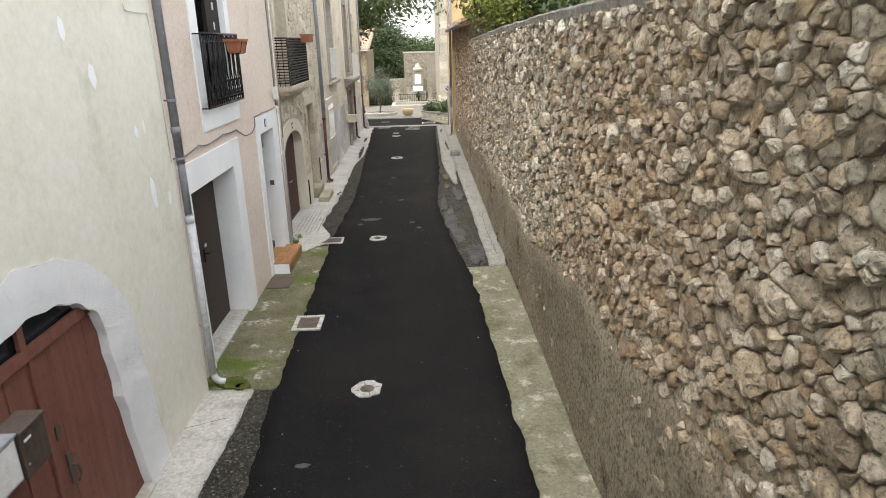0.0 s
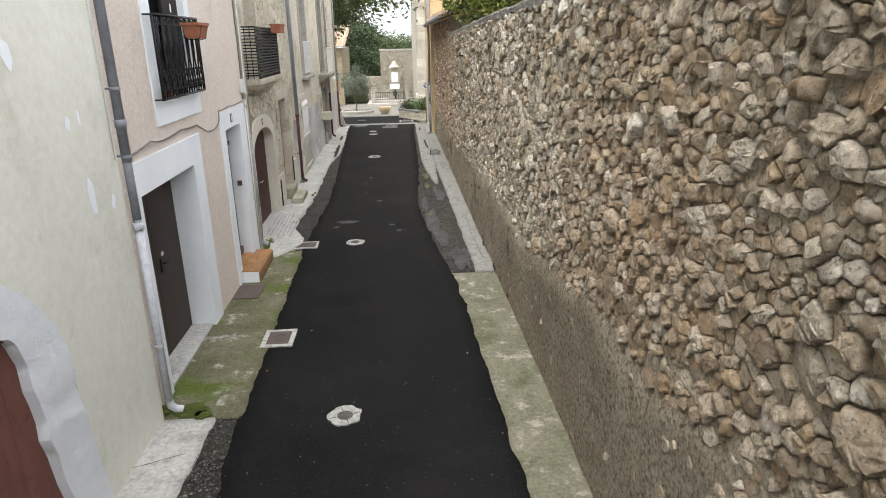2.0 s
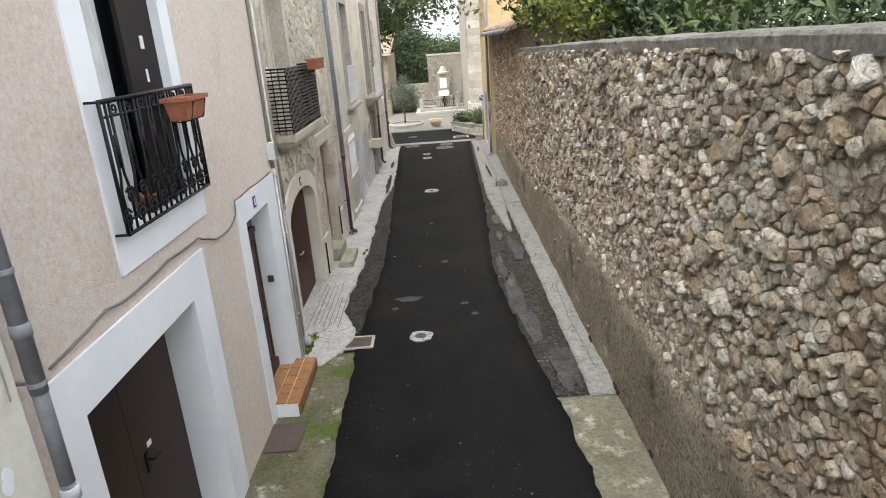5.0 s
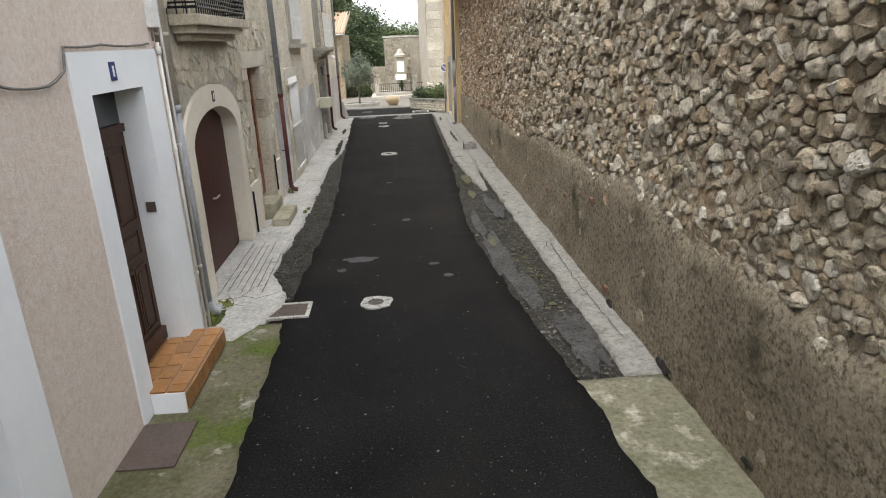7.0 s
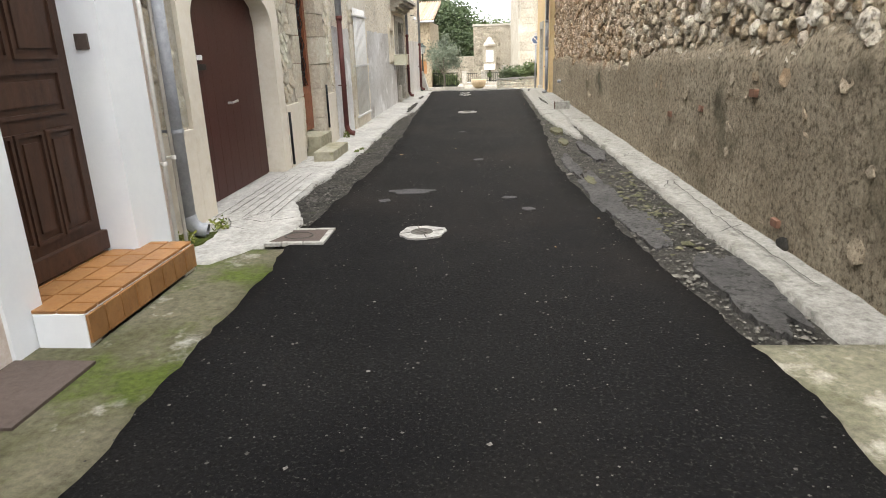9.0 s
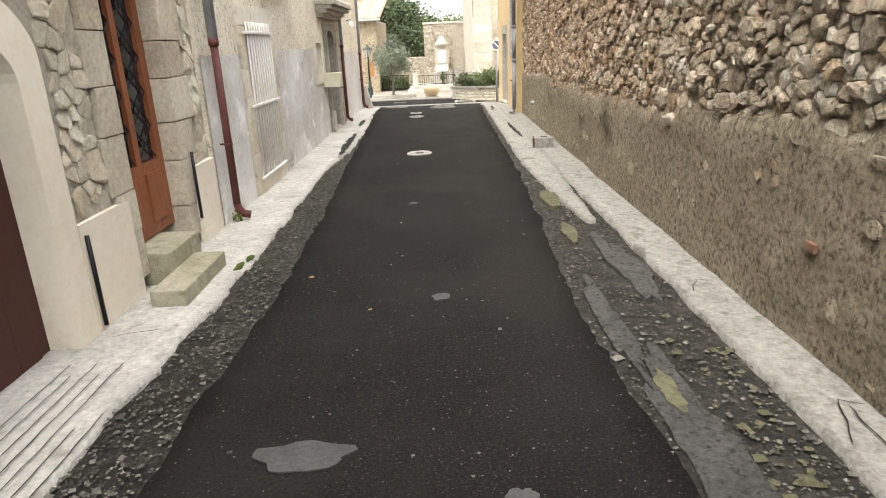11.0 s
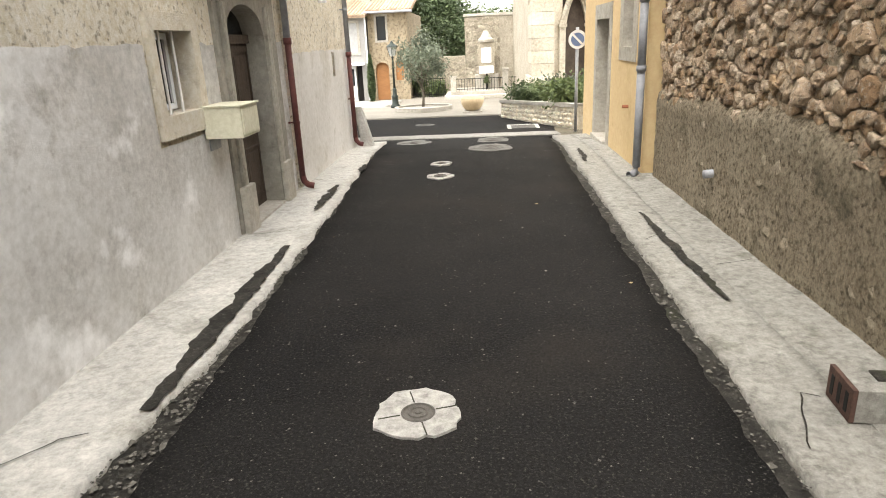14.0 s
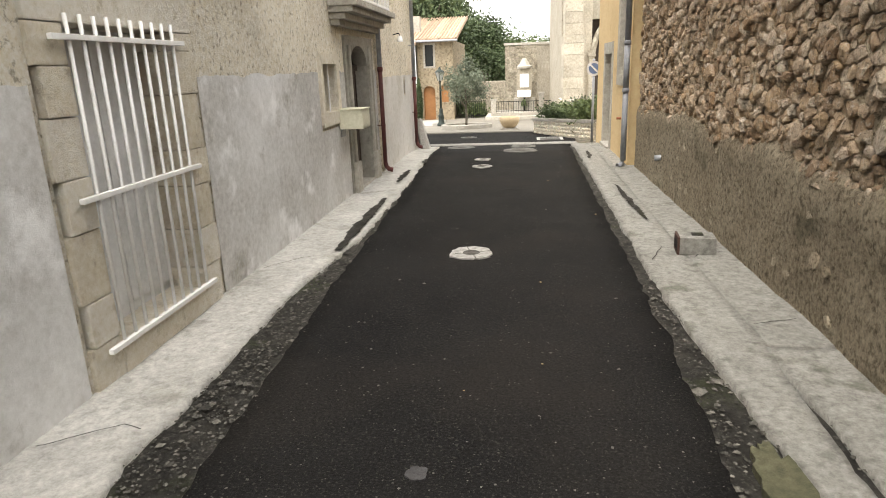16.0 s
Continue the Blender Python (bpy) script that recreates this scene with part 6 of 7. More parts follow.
# slits and cracks in the concrete
for k, (x0, y0, x1, y1, w) in enumerate(((-1.50, 21.1, -1.55, 23.5, 0.12), (-1.60, 24.6, -1.62, 25.7, 0.10), (1.42, 22.2, 1.37, 24.2, 0.07), (1.30, 26.6, 1.36, 27.6, 0.07), (-1.5, 26.4, -1.5, 26.9, 0.08))):
    bm = bmesh.new()
    n = 60
    ring = []
    for j in range(2 * n):
        u = j / n if j < n else (2 * n - 1 - j) / n
        s = 1 if j < n else -1
        ww = w * (0.4 + 0.6 * math.sin(math.pi * min(1, u + 0.02))) * (1 + 0.6 * noise.noise((u * 9, s, k)) + 0.7 * noise.noise((u * 31, s, k)))
        ring.append(bm.verts.new((x0 + (x1 - x0) * u + s * ww * 0.5 + 0.03 * noise.noise((u * 4, 3, k)), y0 + (y1 - y0) * u, 0.034)))
    bm.faces.new(ring)
    tagged(link("gravel_slit", bm, gravel_m), "gravel-filled gap in the concrete pavement", "gap", kind="structure")


# ---- the square ----
LP = thing("street_lamp", "old dark green cast-iron street lamp on the square", "street lamp", at=(-3.38, 44.4, gz(44.4) + 0.03))
pole_m = plain("dark green iron", (0.03, 0.04, 0.035), 0.5, 0.2)
part("base", lathe(bmesh.new(), [(0.19, 0), (0.19, 0.1), (0.13, 0.16), (0.12, 0.42), (0.14, 0.46), (0.085, 0.52), (0.08, 0.68), (0.09, 0.72), (0.05, 0.78)], 14), pole_m, LP, smooth=True)
part("pole", lathe(bmesh.new(), [(0.05, 0.75), (0.035, 1.9), (0.05, 1.92), (0.05, 1.95), (0.03, 1.98)], 12), pole_m, LP, smooth=True)
bm = bmesh.new()
lathe(bm, [(0.09, 1.98), (0.19, 2.32), (0.19, 2.34)], 4)
part("lantern", bm, plain("dusty lantern glass", (0.36, 0.37, 0.35), 0.2), LP, "dusty glass lantern")
for k in range(4):
    a = k * math.pi / 2
    part("lantern_bar", tube(bmesh.new(), [(0.093 * math.cos(a), 0.093 * math.sin(a), 1.97), (0.195 * math.cos(a), 0.195 * math.sin(a), 2.34)], 0.012, 6), pole_m, LP)
bm = bmesh.new()
lathe(bm, [(0.22, 2.33), (0.2, 2.37), (0.07, 2.46), (0.05, 2.52), (0.01, 2.56)], 8)
part("cap", bm, pole_m, LP)

tree("olive_tree", "young silvery olive tree in a kerbed bed", (-2.1, 42.4, gz(42.4) + 0.05), 2.45, (0.95, 0.95, 0.75), 0.055, leaf_olive_m, 0.06, 105, 40, 0.14, 11, trunk_h=0.85, limbs=9)
leaf_cloud("crown_tip", crown_points(16, 24, (-2.12, 42.4, gz(42.4) + 2.5), (0.28, 0.28, 0.35), 0.08, 12), 0.055, leaf_olive_m, seed=12)
bpy.data.objects["crown_tip"].parent = bpy.data.objects["olive_tree"]
bpy.data.objects["crown_tip"].matrix_parent_inverse = Matrix.Translation((2.1, -42.4, -gz(42.4) - 0.05))
bm = bmesh.new()
n = 30
pts = [(-2.0 + 1.0 * math.cos(2 * math.pi * k / n), 41.6 + 2.4 * math.sin(2 * math.pi * k / n)) for k in range(n)]
o, i = [], []
for rr, zz in ((1.0, -0.02), (1.0, 0.14), (0.9, 0.14), (0.9, 0.08)):
    o.append([bm.verts.new((-2.0 + (x + 2.0) * rr, 41.6 + (y - 41.6) * rr, gz(y) + 0.03 + zz)) for x, y in pts])
for u, v in zip(o, o[1:]):
    for k in range(n):
        bm.faces.new((u[k], u[(k + 1) % n], v[(k + 1) % n], v[k]))
bm.faces.new(o[-1])
tagged(link("tree_bed_kerb", bm, grey_stone_m), "low stone-kerbed bed round the olive tree", "kerb", kind="structure")

BP = thing("bowl_planter", "large round ochre bowl planter on the square", "planter", at=(-0.24, 38.5, gz(38.5) + 0.03))
part("foot", box(bmesh.new(), -0.3, 0.3, -0.25, 0.25, 0.0, 0.06, 0.01), grey_stone_m, BP)
part("bowl", lathe(bmesh.new(), [(0.14, 0.05), (0.26, 0.12), (0.34, 0.28), (0.36, 0.44), (0.33, 0.44), (0.30, 0.36), (0.02, 0.36)], 24), ochre_pot_m, BP, smooth=True)
part("soil", lathe(bmesh.new(), [(0.29, 0.36), (0.28, 0.39), (0.05, 0.41)], 16), dirt_m, BP)

# planted bed with a stone rim
PB = thing("planting_bed", "raised bed walled with rubble stones, full of shrubs", "planting bed", at=(2.2, 33.8, 0))
IPB = Matrix.Translation((-2.2, -33.8, 0))
corner = [(1.92, 31.5), (0.55, 35.7), (0.9, 36.5), (6.0, 36.9), (6.0, 31.5)]
bm = bmesh.new()
lo = [bm.verts.new((x, y, gz(y) - 0.1)) for x, y in corner]
hi = [bm.verts.new((x, y, gz(y) + 0.40)) for x, y in corner]
for k in range(5):
    bm.faces.new((lo[k], lo[(k + 1) % 5], hi[(k + 1) % 5], hi[k]))
bm.faces.new(hi)
bm.transform(IPB)
part("bed_wall", bm, pale_mortar_m, PB)
bm = bmesh.new()
for (xa, ya), (xb, yb) in zip(corner[:2], corner[1:3]):
    d = Vector((xb - xa, yb - ya, 0)).normalized()
    nn = Vector((d.y, -d.x, 0)) * -1
    a, b = Vector((xa, ya, gz(ya) + 0.38)), Vector((xb, yb, gz(yb) + 0.38))
    w = Vector((d.y, -d.x, 0)) * 0.14
    up = Vector((0, 0, 0.07))
    hexa(bm, [a - w * 0.4, a + w, b + w, b - w * 0.4, a - w * 0.4 + up, a + w + up, b + w + up, b - w * 0.4 + up])
bm.transform(IPB)
part("bed_rim", bm, grey_stone_m, PB, "pale stone rim")
rng = random.Random(21)
for j in range(4):
    for k in range(22):
        f = (k + 0.5 + 0.3 * (j % 2) + rng.uniform(-0.15, 0.15)) / 22.5
        x, y = 1.92 + (0.55 - 1.92) * f, 31.5 + (35.7 - 31.5) * f
        s = rng.uniform(0.055, 0.1)
        bm = bmesh.new()
        bmesh.ops.create_icosphere(bm, subdivisions=1, radius=1.0)
        for v in bm.verts:
            v.co = Vector((v.co.x * 0.05, v.co.y * s, v.co.z * s * 0.6)) * (1 + 0.3 * noise.noise(v.co + Vector((k, j, 0))))
        bm.transform(Matrix.Translation((x, y, gz(y) + 0.03 + j * 0.095)) @ Matrix.Rotation(0.315, 4, "Z"))
        bm.transform(IPB)
        part("stone", bm, pale_stone_m, PB)
for k, (x, y, h, r, mat, lf) in enumerate(((2.7, 33.6, 0.75, 0.75, leaf_mid_m, 0.06), (1.15, 35.3, 0.4, 0.45, leaf_dark_m, 0.05), (3.4, 35.0, 0.9, 0.9, leaf_mid_m, 0.07), (2.0, 35.6, 0.5, 0.7, leaf_olive_m, 0.05), (1.9, 32.7, 0.45, 0.4, leaf_mid_m, 0.05))):
    b = thing("shrub", "leafy green shrub in the raised bed", "shrub", group="shrubs in the bed", at=(x, y, gz(y) + 0.4))
    bm = bmesh.new()
    for q in range(5):
        a = q * 1.26 + k
        tube(bm, [(0, 0, -0.05), (0.3 * r * math.cos(a), 0.3 * r * math.sin(a), h * 0.4), (0.6 * r * math.cos(a), 0.6 * r * math.sin(a), h * 0.8)], 0.015, 5, 0.005)
    part("stems", bm, bark_m, b)
    leaf_cloud("leaves", crown_points(70, 26, (0, 0, h * 0.5), (r, r, h * 0.55), 0.1, 40 + k), lf, mat, b, 40 + k)
PA = thing("palm", "low spreading palm with arching fronds in the bed", "palm", at=(1.55, 34.3, gz(34.3) + 0.4))
rng = random.Random(3)
for k in range(24):
    a, rise, ln = k * 2.4, rng.uniform(0.35, 0.85), rng.uniform(0.6, 0.85)
    bm = bmesh.new()
    spine = []
    for j in range(9):
        u = j / 8
        rad = ln * u * (1 - 0.15 * u)
        z = rise * u * (1.9 - 1.35 * u) * 0.9
        spine.append(Vector((rad * math.cos(a), rad * math.sin(a), z)))
    tube(bm, spine, 0.008, 4, 0.003)
    side = Vector((-math.sin(a), math.cos(a), 0))
    for j in range(1, 9):
        for s in (-1, 1):
            base = spine[j]
            w = 0.16 * math.sin(math.pi * (j / 9)) + 0.03
            tip = base + side * s * w + (spine[j] - spine[j - 1]).normalized() * w * 0.8 + Vector((0, 0, -0.02))
            fw = (spine[j] - spine[j - 1]) * 0.35
            v = [bm.verts.new(p) for p in (base, base + fw, tip)]
            bm.faces.new(v)
    part("frond", bm, leaf_mid_m, PA)

SG = thing("road_sign", "round no-parking sign on a grey post", "road sign", at=(1.8, 31.0, gz(31.0)))
part("post", tube(bmesh.new(), [(0, 0, -0.05), (0, 0, 1.83)], 0.028, 10), zinc_m, SG, smooth=True)
for rr, yy, mat, nm in ((0.165, -0.034, signwhite_m, "disc"), (0.118, -0.040, signblue_m, "blue_field")):
    bm = bmesh.new()
    n = 32
    a = [bm.verts.new((rr * math.cos(2 * math.pi * k / n), yy, 1.62 + rr * math.sin(2 * math.pi * k / n))) for k in range(n)]
    b = [bm.verts.new((v.co.x, yy + 0.006, v.co.z)) for v in a]
    bm.faces.new(a)
    bm.faces.new(b[::-1])
    for k in range(n):
        bm.faces.new((a[k], b[k], b[(k + 1) % n], a[(k + 1) % n]))
    part(nm, bm, mat, SG)
bm = box(bmesh.new(), -0.125, 0.125, -0.044, -0.041, -0.018, 0.018)
bm.transform(Matrix.Translation((0, 0, 1.62)) @ Matrix.Rotation(radians(45), 4, "Y"))
part("slash", bm, signwhite_m, SG, "pale slanting bar")

# memorial in its railed court
MW = thing("memorial_wall", "tall pale rubble-stone wall behind the memorial", "stone wall", kind="structure", at=(1, 54, -1.3))
bm = bmesh.new()
hexa(bm, [(-1.75, 0, -0.1), (2.6, 0, -0.1), (2.6, 0.5, -0.1), (-1.75, 0.5, -0.1), (-1.7, 0, 3.9), (2.6, 0, 4.05), (2.6, 0.5, 4.05), (-1.7, 0.5, 3.9)])
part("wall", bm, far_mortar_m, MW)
bm = box(bmesh.new(), -1.8, 2.6, -0.05, 0.55, 3.95, 4.08, 0.02)
part("coping", bm, grey_stone_m, MW)
LW = thing("low_wall", "low rubble-stone boundary wall", "stone wall", kind="structure", at=(-3.5, 54.2, -1.3))
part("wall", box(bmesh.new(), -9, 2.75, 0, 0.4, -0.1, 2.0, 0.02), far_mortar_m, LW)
PF = thing("memorial_platform", "pale stone platform with two steps", "platform", at=(0, 52.2, -1.3))
part("step", box(bmesh.new(), -1.75, 2.6, -1.5, 1.75, 0.03, 0.20, 0.02), grey_stone_m, PF)
part("step", box(bmesh.new(), -1.45, 2.6, -1.0, 1.75, 0.20, 0.36, 0.02), grey_stone_m, PF)
for x, h in ((-1.32, 0.75), (1.27, 1.05), (2.3, 0.62)):
    P = thing("stone_post", "squat pale stone post of the memorial railing", "post", group="railing posts", at=(x, 51.45, -0.94))
    part("shaft", box(bmesh.new(), -0.14, 0.14, -0.14, 0.14, 0, h - 0.08, 0.02), grey_stone_m, P)
    part("cap", box(bmesh.new(), -0.17, 0.17, -0.17, 0.17, h - 0.08, h, 0.02), grey_stone_m, P)
for x0, x1 in ((-1.18, 1.13), (1.41, 2.16)):
    F = thing("iron_railing", "low dark iron railing of the memorial court", "railing", at=((x0 + x1) / 2, 51.45, -0.94))
    hw = (x1 - x0) / 2
    for z in (0.08, 0.58):
        part("rail", box(bmesh.new(), -hw, hw, -0.015, 0.015, z, z + 0.03), iron_m, F)
    n = int((x1 - x0) / 0.13)
    for k in range(n + 1):
        x = -hw + 2 * hw * k / n
        part("bar", tube(bmesh.new(), [(x, 0, 0), (x, 0, 0.6)], 0.012, 5), iron_m, F)
ME = thing("memorial", "stone memorial with a white plaque and a slanting white tablet", "memorial", at=(0.36, 52.9, -0.94))
part("base", box(bmesh.new(), -0.6, 0.6, -0.35, 0.4, 0, 0.7, 0.03), grey_stone_m, ME)
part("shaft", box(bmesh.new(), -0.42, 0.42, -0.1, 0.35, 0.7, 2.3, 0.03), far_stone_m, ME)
part("top", lathe(bmesh.new(), [(0.40, 2.3), (0.42, 2.42), (0.3, 2.5), (0.16, 2.75), (0.1, 2.85)], 10, (0, 0.12, 0)), grey_stone_m, ME, "weathered carved stone top")
part("plaque", box(bmesh.new(), -0.25, 0.25, -0.13, -0.1, 1.28, 2.02, 0.008), white_plain_m, ME, "plain white plaque")
bm = box(bmesh.new(), -0.36, 0.36, -0.02, 0.02, -0.2, 0.2, 0.008)
bm.transform(Matrix.Translation((-0.02, -0.5, 0.95)) @ Matrix.Rotation(radians(-30), 4, "X"))
part("tablet", bm, white_plain_m, ME, "slanting white tablet")
bm = bmesh.new()
box(bm, -0.05, 0.05, -0.5, -0.4, 0, 0.8)
part("tablet_stand", bm, iron_m, ME)
leaf_cloud("wreath", crown_points(30, 14, (0, -0.8, 0.45), (0.16, 0.06, 0.18), 0.05, 5), 0.04, leaf_mid_m, ME, 5, label="small wreath of greenery")
FN = thing("iron_fence", "dark iron fence before the low wall", "fence", at=(-3.4, 52.6, -1.3))
for z in (0.15, 0.95):
    part("rail", box(bmesh.new(), -1.9, 1.6, -0.015, 0.015, z, z + 0.035), iron_m, FN)
for k in range(30):
    x = -1.9 + k * 3.5 / 29
    part("bar", tube(bmesh.new(), [(x, 0, 0), (x, 0, 1.0)], 0.013, 5), iron_m, FN)
for k, (x, h, r) in enumerate(((-4.3, 0.9, 0.6), (-3.4, 1.3, 0.8), (-2.3, 0.7, 0.5))):
    b = thing("shrub", "bushy shrub behind the iron fence", "shrub", group="shrubs by the fence", at=(x, 53.3, -1.3))
    part("stems", tube(bmesh.new(), [(0, 0, 0), (0.05, 0, h * 0.6)], 0.03, 5), bark_m, b)
    leaf_cloud("leaves", crown_points(60, 24, (0, 0, h * 0.55), (r, 0.5, h * 0.6), 0.12, 70 + k), 0.08, leaf_mid_m, b, 70 + k)

# church flank
CH = thing("church", "pale limestone church flank with a buttress and a pointed portal", "church", at=(4.5, 44, -1.0))
ICH = Matrix.Translation((-4.5, -44, 1.0))


def ch(name, bm, material, label="", smooth=False):
    bm.transform(ICH)
    return part(name, bm, material, CH, label, smooth)


bm = bmesh.new()
bz = [(-1.3, 0.2, 0.10), (0.2, 2.6, 0.0), (2.6, 9.0, -0.05)]
for z0, z1, g in bz:
    zz = z0
    k = 0
    while zz < z1 - 0.01:
        zt = min(zz + 0.42, z1)
        b2 = box(bmesh.new(), 1.80 - g, 2.56 + g, 41.6 - g, 43.2, zz, zt - 0.008, 0.01)
        ch("buttress_stone", b2, church_m)
        zz = zt
bm = bmesh.new()
box(bm, 2.5, 2.95, 42.6, 43.1, -1.3, 9)
box(bm, 3.95, 9.0, 42.6, 43.1, -1.3, 9)
box(bm, 2.95, 3.95, 42.6, 43.1, 3.2, 9)
ch("wall", bm, church_m)
bm = bmesh.new()
n = 10
for s in (-1, 1):
    for k in range(n):
        u0, u1 = k / n, (k + 1) / n
        p = lambda u, r: (3.45 + s * r * (1 - u) ** 0.8, 1.85 + (1.05 + (r - 0.5)) * math.sin(u * math.pi / 2))
        for r0, r1, yy in ((0.5, 0.62, 42.5), (0.36, 0.5, 42.65)):
            a, b, c, d = p(u0, r0), p(u1, r0), p(u1, r1), p(u0, r1)
            hexa(bm, [(a[0], yy, a[1]), (b[0], yy, b[1]), (b[0], yy + 0.3, b[1]), (a[0], yy + 0.3, a[1]), (d[0], yy, d[1]), (c[0], yy, c[1]), (c[0], yy + 0.3, c[1]), (d[0], yy + 0.3, d[1])])
ch("portal_arch", bm, church_m, "moulded pointed portal arch")
bm = bmesh.new()
for x in (2.92, 3.86):
    box(bm, x - 0.08, x + 0.14, 42.45, 42.8, -1.3, 1.8, 0.02)
    box(bm, x - 0.12, x + 0.18, 42.4, 42.8, 1.78, 1.9, 0.02)
ch("portal_jamb", bm, church_m)
ch("portal_door", box(bmesh.new(), 2.95, 3.95, 42.95, 43.0, -1.3, 3.2), old_wood_m, "dark portal door")
for q in ((1.8, 2.1, 43.2, 54.0), (2.1, 9, 53.7, 54.0), (8.7, 9, 43.1, 53.7)):
    ch("back_wall", box(bmesh.new(), *q, -1.3, 9), church_m)
bm = box(bmesh.new(), 1.7, 9.2, 41.5, 54.2, 9.0, 9.3)
ch("roof", bm, rooftile_m)

# far houses on the square
FH = thing("far_house", "rubble-stone house with a tiled roof and an orange door", "house", at=(-4.6, 53, -1.3))
IFH = Matrix.Translation((4.6, -53, 1.3))


def fh(name, bm, material, label="", parent=None):
    bm.transform(IFH)
    return part(name, bm, material, parent or FH, label)


def holed_front(y, x0, x1, z0, z1, holes, thick=0.4):
    """A wall facing the camera's way, along y, made by turning a pierced slab."""
    bm = pierced(bmesh.new(), 0, -thick, x0, x1, z0, z1, holes)
    bm.transform(Matrix(((0, 1, 0, 0), (-1, 0, 0, y), (0, 0, 1, 0), (0, 0, 0, 1))))
    return bm


fh("front_wall", holed_front(52.0, -5.55, -3.55, -1.3, 3.0, [(-5.28, -4.6, -1.3, 0.6, 0.3), (-5.12, -4.62, 1.65, 2.8, 0), (-4.25, -3.85, -0.3, 0.6, 0)]), surface("warm rubble", (0.29, 0.235, 0.16), (0.39, 0.33, 0.235), (0.20, 0.16, 0.11), s1=3.0, s2=7, rough=0.97, bump=1.0, bs=9, dist=0.05, cmix=(0.5, 0.6)))
fh("side_wall", box(bmesh.new(), -3.95, -3.55, 52.41, 60, -1.3, 3.0), MATS["warm rubble"])
fh("door", box(bmesh.new(), -5.28, -4.6, 52.2, 52.25, -1.3, 0.6), surface("orange wood", (0.27, 0.125, 0.05), (0.34, 0.165, 0.065), s1=4, rough=0.6), "orange-brown arched door")
fh("pane", box(bmesh.new(), -5.12, -4.62, 52.2, 52.25, 1.65, 2.8), glass_m)
fh("shutter", box(bmesh.new(), -4.25, -3.85, 52.1, 52.15, -0.3, 0.6), MATS["orange wood"], "orange-brown shutter")
b = holed_front(51.98, -5.2, -4.54, 1.56, 2.9, [(-5.1, -4.64, 1.66, 2.8, 0)], 0.1)
fh("window_frame", b, grey_stone_m)
bm = bmesh.new()
hexa(bm, [(-5.6, 51.7, 2.95), (-3.3, 51.7, 2.95), (-3.3, 60, 4.6), (-5.6, 60, 4.6), (-5.6, 51.7, 3.07), (-3.3, 51.7, 3.07), (-3.3, 60, 4.72), (-5.6, 60, 4.72)])
for k in range(13):
    tube(bm, [(-5.5 + k * 0.18, 51.65, 3.07), (-5.5 + k * 0.18, 60, 4.74)], 0.06, 6)
fh("roof", bm, rooftile_m, "pale clay tile roof")
fh("gutter", tube(bmesh.new(), [(-5.6, 51.62, 2.98), (-3.25, 51.62, 2.98)], 0.06, 8), zinc_m)
FG = thing("far_house", "grey plastered house with a white shuttered window", "house", at=(-7.5, 53, -1.3))
IFH = Matrix.Translation((7.5, -53, 1.3))
FH = FG
fh("front_wall", holed_front(51.6, -10.5, -5.6, -1.3, 2.75, [(-6.75, -6.0, 1.1, 2.55, 0), (-6.75, -5.9, -1.3, 0.5, 0), (-9, -8, 1.1, 2.5, 0)]), surface("far grey plaster", (0.24, 0.235, 0.225), (0.31, 0.305, 0.295), s1=1, rough=0.9, bump=0.2))
fh("side_wall", box(bmesh.new(), -5.99, -5.6, 52.01, 60, -1.3, 2.75), MATS["far grey plaster"])
fh("shutter", box(bmesh.new(), -6.75, -6.0, 51.65, 51.7, 1.1, 2.55), plain("far pale shutter", (0.36, 0.36, 0.355), 0.7), "white closed shutter")
b = holed_front(51.57, -6.85, -5.9, 1.0, 2.65, [(-6.73, -6.02, 1.12, 2.53, 0)], 0.1)
fh("window_frame", b, grey_stone_m)
fh("door", box(bmesh.new(), -6.72, -6.25, 51.75, 51.8, -1.25, 0.5), shutter_m, "pale blue-grey glazed door")
fh("pane", box(bmesh.new(), -6.62, -6.35, 51.73, 51.745, -0.5, 0.35), glass_m)
# black sheet paints the shaded room beside the door leaf
fh("inner_dark", box(bmesh.new(), -6.22, -5.92, 51.9, 51.95, -1.25, 0.5), hollow_shade_m)
fh("awning", box(bmesh.new(), -6.95, -5.72, 51.25, 51.6, 0.52, 0.64, 0.01), white_m, "white door canopy")
bm = bmesh.new()
hexa(bm, [(-10.6, 51.25, 2.75), (-5.5, 51.25, 2.75), (-5.5, 60, 4.6), (-10.6, 60, 4.6), (-10.6, 51.25, 2.88), (-5.5, 51.25, 2.88), (-5.5, 60, 4.75), (-10.6, 60, 4.75)])
for k in range(28):
    tube(bm, [(-10.5 + k * 0.18, 51.2, 2.88), (-10.5 + k * 0.18, 60, 4.77)], 0.06, 6)
fh("roof", bm, rooftile_m, "pale clay tile roof")
fh("chimney", box(bmesh.new(), -6.2, -5.7, 54.5, 55, 3.2, 4.5, 0.02), grey_stone_m, "pale chimney")
fh("downpipe", tube(bmesh.new(), [(-5.58, 51.5, -1.2), (-5.58, 51.5, 2.75)], 0.04, 8), white_m)
CY = thing("cypress", "narrow dark green cypress before the far houses", "cypress", at=(-5.25, 50.2, -1.3))
part("trunk", tube(bmesh.new(), [(0, 0, 0), (0, 0, 1.9)], 0.04, 6, 0.01), bark_m, CY)
rng = np.random.default_rng(4)
zz = rng.uniform(0.15, 2.35, 2600)
rad = 0.24 * np.sin(np.clip(zz / 2.4, 0, 1) * np.pi) ** 0.6 * (1 - 0.5 * zz / 2.4) * rng.uniform(0.3, 1.0, 2600) ** 0.5
